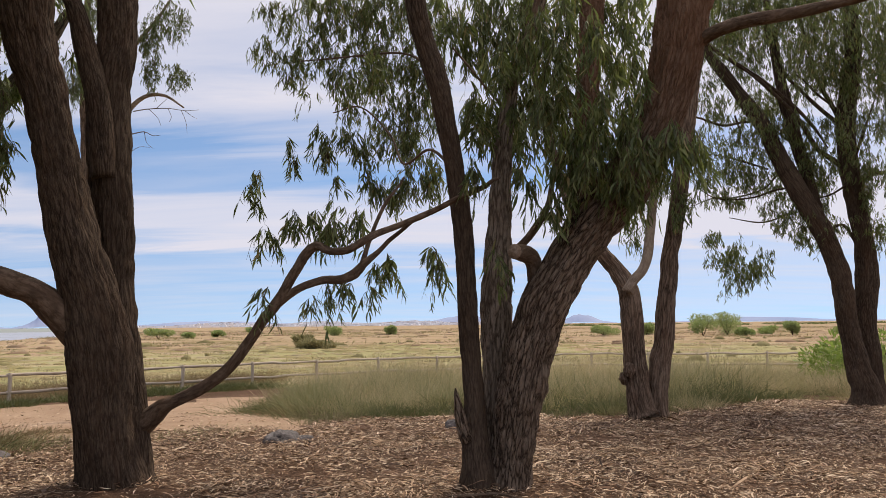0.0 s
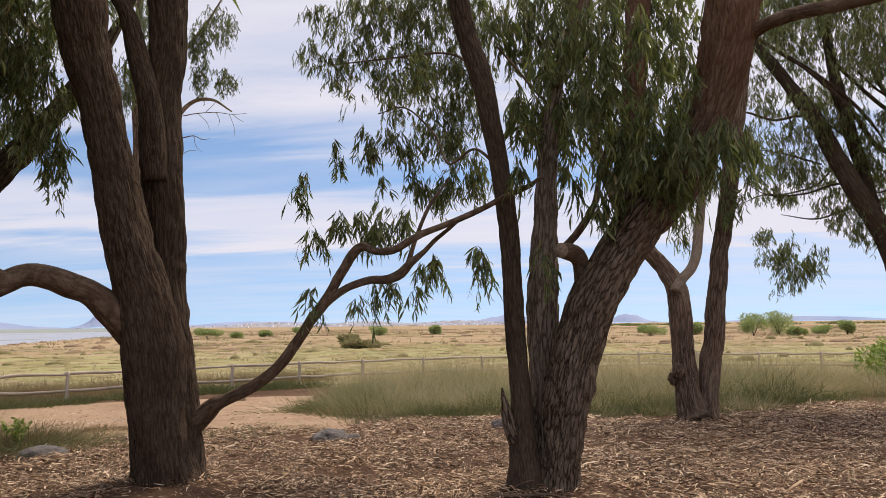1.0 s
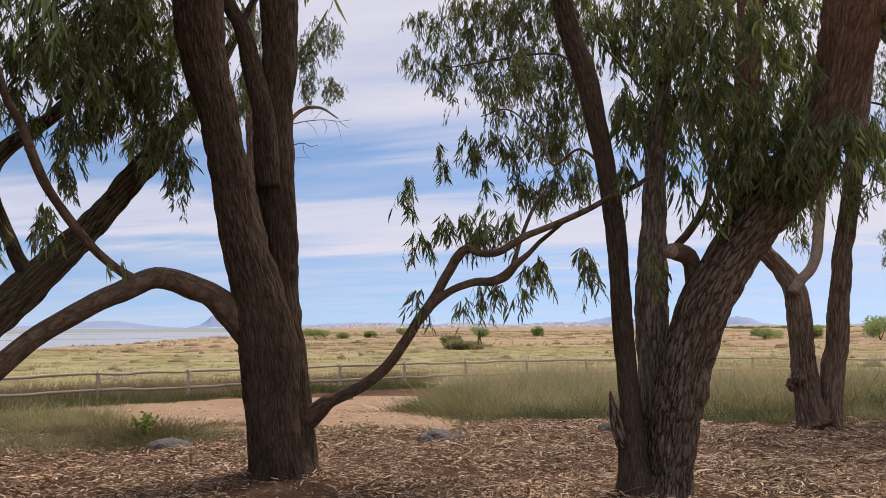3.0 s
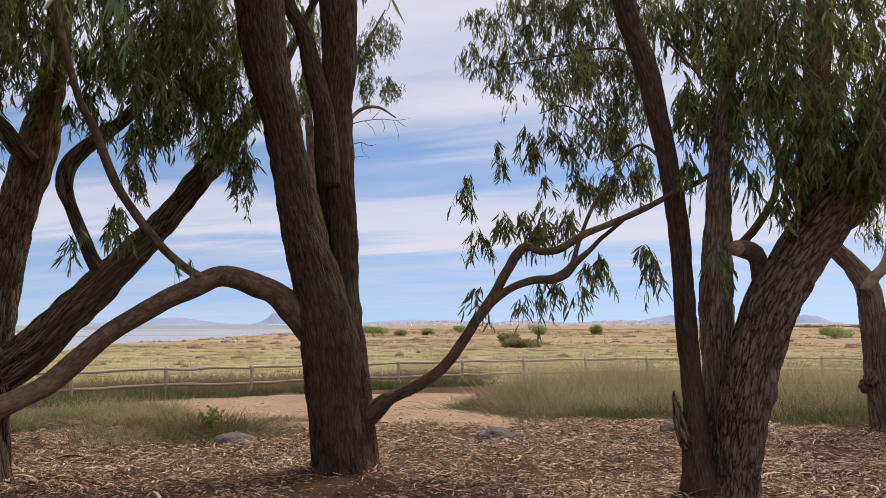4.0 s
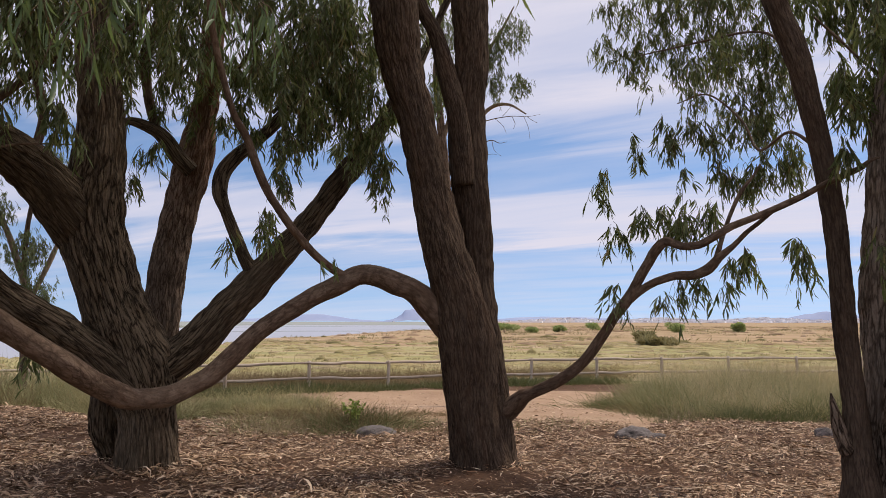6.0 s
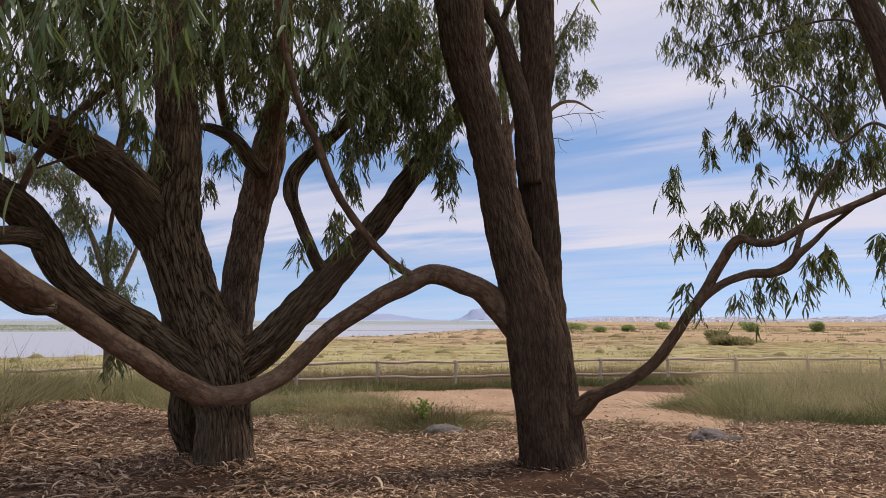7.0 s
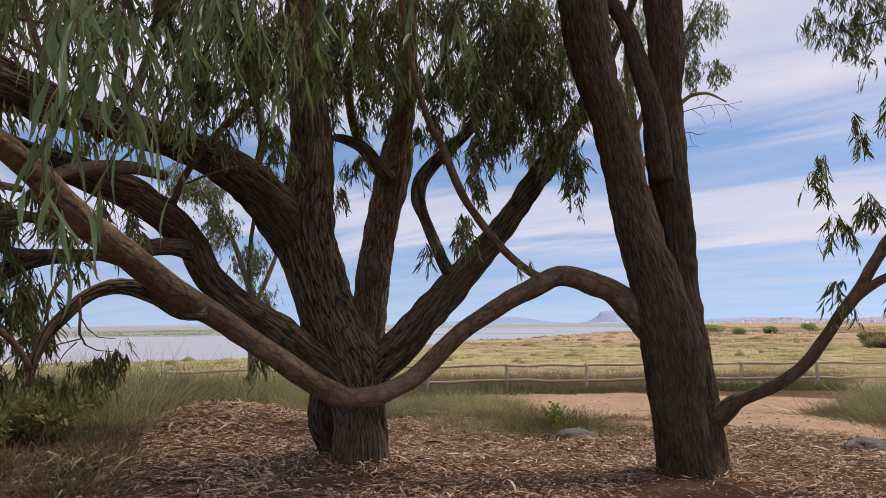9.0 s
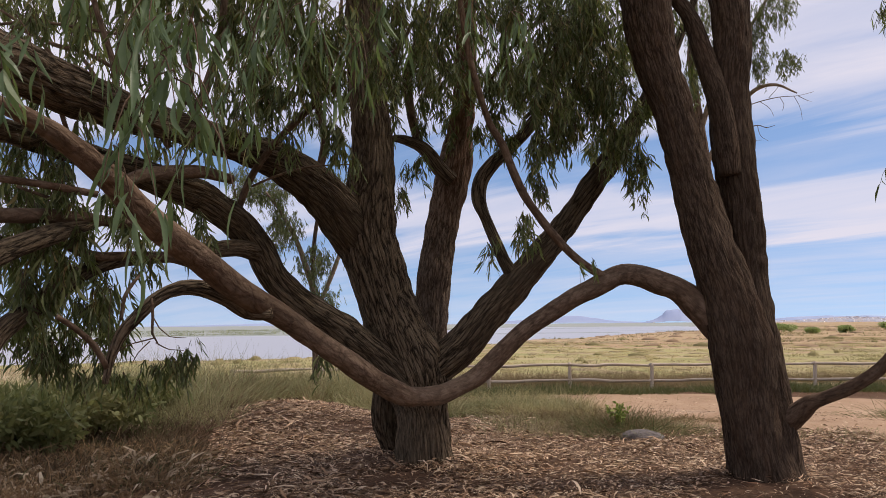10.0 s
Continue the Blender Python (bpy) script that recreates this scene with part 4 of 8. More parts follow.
LIMBS_D = [
    ("trunk", "", [(-6.51, 6.13, -0.05, 0.323), (-6.50, 6.11, 0.07, 0.304), (-6.49, 6.09, 0.34, 0.297), (-6.50, 6.06, 0.66, 0.298), (-6.53, 6.00, 0.98, 0.402), (-6.61, 5.88, 1.37, 0.376), (-6.70, 5.76, 1.77, 0.325), (-6.77, 5.65, 2.16, 0.325), (-6.82, 5.56, 2.54, 0.332), (-6.82, 5.52, 2.87, 0.319), (-6.78, 5.54, 3.26, 0.266), (-6.76, 5.54, 3.72, 0.229), (-6.77, 5.49, 4.18, 0.210), (-6.78, 5.45, 4.72, 0.198), (-6.79, 5.41, 5.39, 0.193), (-6.80, 5.36, 6.42, 0.162), (-6.75, 5.26, 7.77, 0.111), (-6.76, 5.25, 9.00, 0.053)]),
    ("limb", "", [(-6.93, 5.54, 2.55, 0.295), (-6.88, 5.20, 2.80, 0.268), (-6.81, 4.88, 3.03, 0.235), (-6.77, 4.58, 3.18, 0.216), (-6.74, 4.24, 3.30, 0.192), (-6.73, 3.99, 3.33, 0.171), (-6.72, 3.82, 3.36, 0.162), (-6.67, 3.43, 3.39, 0.145), (-6.35, 2.94, 3.34, 0.128), (-6.01, 2.49, 3.27, 0.140), (-5.73, 2.11, 3.22, 0.162), (-5.45, 1.73, 3.20, 0.170), (-5.14, 1.39, 3.16, 0.162), (-4.81, 1.09, 3.11, 0.146), (-4.49, 0.66, 3.08, 0.107), (-4.14, 0.26, 3.04, 0.057)]),
    ("stem", "", [(-6.80, 6.55, 0.80, 0.201), (-6.83, 6.55, 1.15, 0.202), (-6.84, 6.56, 1.56, 0.203), (-6.82, 6.60, 2.05, 0.205), (-6.79, 6.66, 2.54, 0.196), (-6.74, 6.72, 2.98, 0.194), (-6.70, 6.79, 3.34, 0.208), (-6.66, 6.85, 3.63, 0.202), (-6.63, 6.90, 4.00, 0.168), (-6.60, 6.95, 4.45, 0.148), (-6.59, 6.98, 4.98, 0.135), (-6.58, 7.01, 5.52, 0.122), (-6.60, 7.02, 6.30, 0.108), (-6.68, 7.08, 7.62, 0.074), (-6.68, 7.08, 8.92, 0.030)]),
    ("limb", "", [(-6.54, 6.66, 3.37, 0.095), (-6.62, 6.52, 3.51, 0.095), (-6.67, 6.40, 3.67, 0.091), (-6.72, 6.27, 3.78, 0.074), (-6.83, 6.09, 3.85, 0.054), (-6.89, 5.94, 3.84, 0.033), (-6.99, 5.76, 3.80, 0.020)]),
    ("limb", "", [(-6.46, 5.88, 0.98, 0.204), (-6.34, 6.09, 1.08, 0.213), (-6.21, 6.28, 1.25, 0.214), (-6.13, 6.39, 1.37, 0.208), (-5.97, 6.61, 1.70, 0.197), (-5.81, 6.81, 1.95, 0.185), (-5.66, 6.98, 2.20, 0.176), (-5.55, 7.10, 2.38, 0.167), (-5.39, 7.28, 2.67, 0.147), (-5.20, 7.47, 3.04, 0.135), (-4.97, 7.67, 3.45, 0.128), (-4.79, 7.84, 3.81, 0.106), (-4.63, 8.05, 4.25, 0.089), (-4.46, 8.25, 4.69, 0.072), (-4.29, 8.45, 5.22, 0.055), (-4.11, 8.64, 5.83, 0.042)]),
    ("limb", "", [(-5.73, 6.84, 2.13, 0.092), (-5.82, 6.77, 2.33, 0.076), (-5.88, 6.72, 2.53, 0.073), (-5.95, 6.68, 2.72, 0.070), (-6.01, 6.64, 2.89, 0.070), (-6.06, 6.61, 3.08, 0.081), (-6.04, 6.63, 3.29, 0.081), (-5.94, 6.73, 3.50, 0.078), (-5.77, 6.89, 3.71, 0.071), (-5.59, 7.04, 3.97, 0.073), (-5.44, 7.17, 4.28, 0.060), (-5.29, 7.28, 4.70, 0.050), (-5.20, 7.35, 5.27, 0.040), (-5.11, 7.41, 5.98, 0.027)]),
    ("limb", "", [(-6.44, 5.78, 0.87, 0.202), (-6.58, 5.49, 1.22, 0.188), (-6.71, 5.20, 1.47, 0.173), (-6.80, 4.94, 1.66, 0.153), (-6.89, 4.69, 1.83, 0.145), (-6.96, 4.40, 2.08, 0.145), (-6.97, 4.19, 2.40, 0.152), (-6.97, 4.02, 2.57, 0.156), (-6.88, 3.79, 2.69, 0.157), (-6.78, 3.41, 2.83, 0.150), (-6.70, 3.02, 2.89, 0.134), (-6.59, 2.66, 2.95, 0.123), (-6.35, 2.19, 2.97, 0.105), (-6.06, 1.80, 2.96, 0.093), (-5.74, 1.45, 2.92, 0.081), (-5.42, 1.08, 2.89, 0.063), (-5.10, 0.63, 2.91, 0.038)]),
    ("limb", "", [(-6.94, 4.13, 2.35, 0.099), (-6.85, 3.90, 2.37, 0.085), (-6.80, 3.71, 2.35, 0.077), (-6.74, 3.44, 2.30, 0.072), (-6.66, 3.04, 2.22, 0.056), (-6.57, 2.77, 2.19, 0.054), (-6.49, 2.53, 2.15, 0.056), (-6.36, 2.21, 2.03, 0.069), (-6.24, 1.98, 1.87, 0.077), (-6.12, 1.78, 1.74, 0.074), (-5.95, 1.53, 1.57, 0.077), (-5.78, 1.33, 1.31, 0.078), (-5.63, 1.07, 1.06, 0.066)]),
    ("limb", "", [(-5.23, 3.22, 1.69, 0.048), (-5.36, 3.09, 1.71, 0.066), (-5.28, 2.85, 1.81, 0.068), (-5.34, 2.68, 1.88, 0.063), (-5.39, 2.55, 1.88, 0.054), (-5.43, 2.47, 1.85, 0.047), (-5.46, 2.37, 1.78, 0.045), (-5.48, 2.31, 1.71, 0.044), (-5.50, 2.24, 1.63, 0.042), (-5.52, 2.18, 1.55, 0.040), (-5.54, 2.12, 1.39, 0.032), (-5.53, 2.08, 1.21, 0.023)]),
    ("branch", "", [(-6.75, 3.68, 2.13, 0.035), (-6.66, 3.35, 2.16, 0.043), (-6.55, 3.02, 2.21, 0.046), (-6.47, 2.63, 2.19, 0.044), (-6.36, 2.27, 2.17, 0.037), (-6.23, 1.92, 2.28, 0.031), (-6.10, 1.65, 2.35, 0.026), (-5.97, 1.37, 2.37, 0.018)]),
    ("branch", "", [(-5.53, 2.09, 1.32, 0.022), (-5.47, 1.97, 1.48, 0.021), (-5.42, 1.82, 1.60, 0.019), (-5.36, 1.69, 1.67, 0.015)]),
    ("branch", "dead hanging twig", [(-5.33, 2.30, 1.80, 0.011), (-5.32, 2.31, 1.67, 0.011), (-5.32, 2.31, 1.55, 0.009), (-5.30, 2.35, 1.47, 0.004)]),
    ("twig", "dead hanging twig", [(-5.32, 2.31, 1.67, 0.005), (-5.30, 2.35, 1.59, 0.005), (-5.27, 2.41, 1.53, 0.004), (-5.22, 2.51, 1.52, 0.002)]),
    ("twig", "dead hanging twig", [(-5.32, 2.32, 1.52, 0.005), (-5.35, 2.25, 1.50, 0.005), (-5.39, 2.16, 1.47, 0.004), (-5.42, 2.08, 1.40, 0.002)]),
    ("twig", "dead hanging twig", [(-5.33, 2.30, 1.50, 0.005), (-5.36, 2.23, 1.42, 0.004), (-5.37, 2.19, 1.34, 0.002)]),
    ("twig", "dead hanging twig", [(-5.31, 2.33, 1.49, 0.005), (-5.27, 2.41, 1.44, 0.004), (-5.23, 2.50, 1.43, 0.002)]),
    ("branch", "", [(-6.86, 3.89, 2.78, 0.031), (-6.74, 3.87, 2.92, 0.036), (-6.59, 3.90, 3.13, 0.036), (-6.41, 3.97, 3.34, 0.033), (-6.20, 4.07, 3.54, 0.030), (-5.98, 4.18, 3.73, 0.028), (-5.80, 4.24, 3.85, 0.022), (-5.63, 4.26, 3.97, 0.015)]),
    ("branch", "", [(-6.71, 3.93, 2.98, 0.010), (-6.60, 4.15, 3.10, 0.013), (-6.47, 4.40, 3.20, 0.011), (-6.32, 4.64, 3.24, 0.008), (-6.15, 4.89, 3.26, 0.005)]),
    ("branch", "", [(-6.07, 2.33, 2.70, 0.041), (-6.19, 2.58, 2.83, 0.051), (-6.27, 2.86, 2.91, 0.058), (-6.33, 3.20, 2.97, 0.056), (-6.38, 3.52, 2.95, 0.043)]),
    ("branch", "", [(-5.75, 2.06, 2.56, 0.030), (-5.70, 1.81, 2.57, 0.029), (-5.64, 1.57, 2.57, 0.028), (-5.56, 1.38, 2.56, 0.027), (-5.23, 1.05, 2.52, 0.018)]),
    ("branch", "", [(-6.27, 2.87, 2.45, 0.035), (-6.14, 2.44, 2.42, 0.041), (-5.98, 2.03, 2.41, 0.050), (-5.79, 1.66, 2.37, 0.054), (-5.57, 1.33, 2.32, 0.053), (-5.05, 0.91, 2.26, 0.037)]),
    ("branch", "", [(-6.40, 3.07, 3.42, 0.032), (-6.34, 3.17, 3.61, 0.042), (-6.31, 3.23, 3.82, 0.042), (-6.28, 3.29, 4.09, 0.038), (-6.26, 3.33, 4.42, 0.033), (-6.25, 3.34, 4.91, 0.024)]),
    ("branch", "", [(-6.92, 4.88, 3.19, 0.040), (-6.81, 4.90, 3.62, 0.046), (-6.80, 4.78, 4.04, 0.043), (-6.81, 4.63, 4.52, 0.040), (-6.78, 4.53, 4.99, 0.034), (-6.75, 4.43, 5.58, 0.022)]),
    ("branch", "", [(-6.82, 6.39, 3.77, 0.052), (-6.86, 6.26, 4.22, 0.058), (-6.84, 6.19, 4.71, 0.058), (-6.68, 6.27, 5.19, 0.048), (-6.56, 6.31, 5.60, 0.039), (-6.47, 6.32, 6.23, 0.023)]),
    ("limb", "", [(-6.11, 2.25, 2.42, 0.042), (-5.89, 1.88, 2.29, 0.067), (-5.63, 1.59, 2.17, 0.073), (-5.36, 1.34, 2.06, 0.074), (-5.01, 1.08, 1.94, 0.070), (-4.86, 0.82, 1.81, 0.057)]),
    ("root_stem", "", [(-7.26, 6.36, 0.10, 0.169), (-7.27, 6.27, 0.38, 0.203), (-7.23, 6.24, 0.73, 0.209), (-7.13, 6.28, 1.08, 0.182), (-6.99, 6.35, 1.42, 0.135)]),
    ("branch", "", [(-6.53, 1.59, 3.93, 0.010), (-6.47, 1.81, 4.00, 0.012), (-6.39, 2.08, 4.01, 0.013), (-6.30, 2.31, 4.00, 0.013), (-6.20, 2.55, 4.00, 0.009)]),
    ("branch", "", [(-6.16, 2.11, 4.27, 0.021), (-6.13, 2.19, 4.00, 0.025), (-6.10, 2.27, 3.74, 0.027), (-6.08, 2.31, 3.51, 0.029), (-6.09, 2.29, 3.33, 0.025)]),
    ("branch", "", [(-6.27, 2.09, 3.76, 0.012), (-6.24, 2.19, 3.61, 0.017), (-6.19, 2.31, 3.37, 0.021)]),
    ("branch", "", [(-6.68, 1.80, 3.98, 0.013), (-6.61, 2.03, 3.90, 0.017), (-6.54, 2.23, 3.87, 0.017), (-6.44, 2.50, 3.74, 0.015), (-6.39, 2.62, 3.65, 0.011)]),
    ("branch", "", [(-6.60, 3.11, 3.75, 0.010), (-6.54, 3.22, 3.67, 0.012), (-6.48, 3.34, 3.59, 0.014)]),
    ("branch", "", [(-6.46, 2.95, 3.17, 0.028), (-6.52, 2.81, 3.39, 0.025), (-6.58, 2.68, 3.66, 0.023), (-6.60, 2.62, 4.01, 0.018), (-6.62, 2.59, 4.36, 0.014)]),
    ("branch", "", [(-5.82, 1.87, 3.00, 0.017), (-5.84, 1.82, 3.18, 0.017), (-5.84, 1.83, 3.35, 0.015), (-5.86, 1.75, 3.50, 0.011)]),
    ("branch", "", [(-5.49, 2.16, 1.65, 0.013), (-5.49, 2.18, 1.81, 0.015), (-5.47, 2.23, 1.91, 0.013), (-5.45, 2.27, 1.97, 0.009)]),
    ("branch", "", [(-6.53, 4.03, 3.71, 0.021), (-6.57, 3.98, 4.12, 0.023), (-6.52, 4.05, 4.53, 0.021), (-6.48, 4.11, 5.01, 0.016)]),
    ("branch", "", [(-6.52, 4.58, 3.94, 0.022), (-6.42, 4.72, 4.38, 0.022), (-6.38, 4.76, 4.81, 0.019), (-6.36, 4.80, 5.26, 0.014)]),
    ("branch", "", [(-5.91, 1.58, 2.58, 0.011), (-5.85, 1.79, 2.51, 0.013), (-5.78, 1.99, 2.44, 0.011)]),
    ("branch", "", [(-6.77, 5.40, 4.57, 0.024), (-6.51, 5.69, 4.78, 0.027), (-6.38, 5.84, 5.12, 0.024)]),
    ("branch", "", [(-5.84, 6.62, 4.50, 0.025), (-5.68, 6.75, 4.83, 0.025), (-5.47, 6.92, 5.10, 0.022), (-5.25, 7.08, 5.43, 0.015)]),
    ("branch", "", [(-5.66, 7.02, 4.06, 0.025), (-5.35, 7.25, 4.46, 0.025), (-5.04, 7.46, 4.92, 0.019)]),
    ("branch", "", [(-6.15, 1.49, 3.90, 0.011), (-6.09, 1.70, 3.76, 0.015), (-6.03, 1.88, 3.53, 0.017), (-5.98, 2.04, 3.32, 0.016)]),
    ("branch", "", [(-6.46, 2.94, 3.28, 0.018), (-6.38, 3.10, 3.76, 0.021), (-6.40, 3.05, 4.12, 0.019), (-6.38, 3.11, 4.50, 0.014)]),
]
LIMBS_F = [
    ("trunk", "", [(-7.13, 15.95, -0.02, 0.202), (-7.14, 15.95, 0.75, 0.172), (-7.20, 15.92, 2.20, 0.154), (-7.38, 15.84, 3.69, 0.135), (-7.50, 15.79, 5.21, 0.115), (-7.57, 15.75, 6.24, 0.095), (-7.66, 15.71, 7.29, 0.085), (-7.60, 15.74, 8.33, 0.075), (-7.49, 15.79, 9.64, 0.054), (-7.39, 15.84, 11.23, 0.027)]),
    ("limb", "", [(-7.46, 15.81, 5.08, 0.063), (-6.95, 15.89, 5.89, 0.062), (-6.46, 15.96, 6.49, 0.046), (-5.99, 16.00, 6.57, 0.030), (-5.55, 16.02, 6.30, 0.015)]),
    ("limb", "", [(-7.54, 15.77, 5.85, 0.063), (-7.09, 15.89, 7.06, 0.052), (-6.54, 16.03, 7.85, 0.041), (-6.17, 16.10, 8.39, 0.031), (-5.86, 16.13, 8.93, 0.015)]),
    ("twig", "bare dead twig", [(-6.50, 15.67, 6.13, 0.014), (-6.22, 15.78, 6.21, 0.011), (-5.86, 15.92, 6.26, 0.008), (-5.54, 16.03, 6.24, 0.006), (-5.25, 16.12, 6.28, 0.004)]),
    ("twig", "bare dead twig", [(-5.86, 15.92, 6.26, 0.007), (-5.79, 15.94, 6.08, 0.005), (-5.83, 15.93, 5.96, 0.003)]),
    ("twig", "bare dead twig", [(-5.61, 16.01, 6.25, 0.007), (-5.51, 16.04, 5.99, 0.005), (-5.48, 16.05, 5.73, 0.003)]),
    ("twig", "bare dead twig", [(-6.22, 15.78, 6.21, 0.007), (-6.05, 15.85, 6.04, 0.005), (-5.98, 15.87, 5.86, 0.003)]),
    ("twig", "bare dead twig", [(-5.54, 16.03, 6.24, 0.007), (-5.38, 16.08, 6.12, 0.005), (-5.30, 16.10, 6.08, 0.003)]),
    ("twig", "bare dead twig", [(-6.52, 15.67, 5.64, 0.014), (-6.29, 15.76, 5.71, 0.010), (-6.13, 15.82, 5.64, 0.007), (-5.97, 15.88, 5.67, 0.004)]),
    ("twig", "bare dead twig", [(-6.29, 15.76, 5.71, 0.007), (-6.24, 15.78, 5.48, 0.005), (-6.10, 15.83, 5.35, 0.003)]),
    ("twig", "bare dead twig", [(-6.54, 15.66, 5.25, 0.007), (-6.36, 15.73, 5.38, 0.005), (-6.18, 15.80, 5.38, 0.003)]),
    ("twig", "bare dead twig", [(-6.06, 15.84, 6.26, 0.007), (-5.93, 15.89, 6.41, 0.005), (-5.85, 15.92, 6.52, 0.003)]),
    ("twig", "bare dead twig", [(-6.69, 15.60, 5.96, 0.007), (-6.50, 15.67, 6.13, 0.003)]),
]
LIMBS_G = [
    ("trunk", "", [(-13.83, 10.00, 0.20, 0.078), (-13.85, 9.97, 1.06, 0.062), (-13.87, 9.95, 2.04, 0.052), (-13.89, 9.92, 2.92, 0.047), (-13.85, 9.98, 3.80, 0.042), (-13.74, 10.12, 4.57, 0.032), (-13.63, 10.27, 5.35, 0.016)]),
    ("limb", "", [(-13.87, 9.95, 2.29, 0.063), (-13.95, 9.60, 3.28, 0.057), (-14.05, 9.22, 4.00, 0.041), (-14.14, 8.84, 4.47, 0.026)]),
    ("limb", "", [(-13.86, 9.96, 1.80, 0.052), (-13.70, 10.34, 2.80, 0.048), (-13.63, 10.60, 3.58, 0.032), (-13.63, 10.76, 4.24, 0.022)]),
]
SPRAYS_A = [
    (0.17, [(-1.85, 7.42, 3.02, 0.09, 0.13, 40), (-1.81, 7.43, 2.80, 0.09, 0.18, 57), (-1.72, 7.45, 2.42, 0.14, 0.19, 90), (-1.56, 7.48, 2.57, 0.18, 0.17, 106), (-1.29, 7.53, 2.54, 0.21, 0.13, 99), (-1.06, 7.56, 2.67, 0.22, 0.20, 155), (-0.85, 7.59, 2.69, 0.15, 0.22, 118), (-1.01, 7.57, 2.43, 0.22, 0.11, 85)]),
    (0.17, [(-1.76, 7.44, 1.91, 0.08, 0.12, 36), (-1.67, 7.46, 1.69, 0.06, 0.12, 25), (-1.31, 7.53, 1.74, 0.07, 0.17, 41), (-1.19, 7.55, 1.88, 0.13, 0.12, 60), (-1.00, 7.57, 1.88, 0.13, 0.13, 64), (-0.64, 7.60, 1.96, 0.13, 0.18, 89), (-0.49, 7.61, 2.17, 0.18, 0.15, 103), (-0.06, 7.62, 2.02, 0.10, 0.27, 96), (-0.07, 7.62, 2.29, 0.12, 0.13, 55)]),
    (0.17, [(-4.23, 6.07, 2.10, 0.10, 0.09, 23), (-4.66, 5.75, 2.48, 0.09, 0.14, 32), (-4.93, 5.53, 2.28, 0.09, 0.16, 41)]),
]
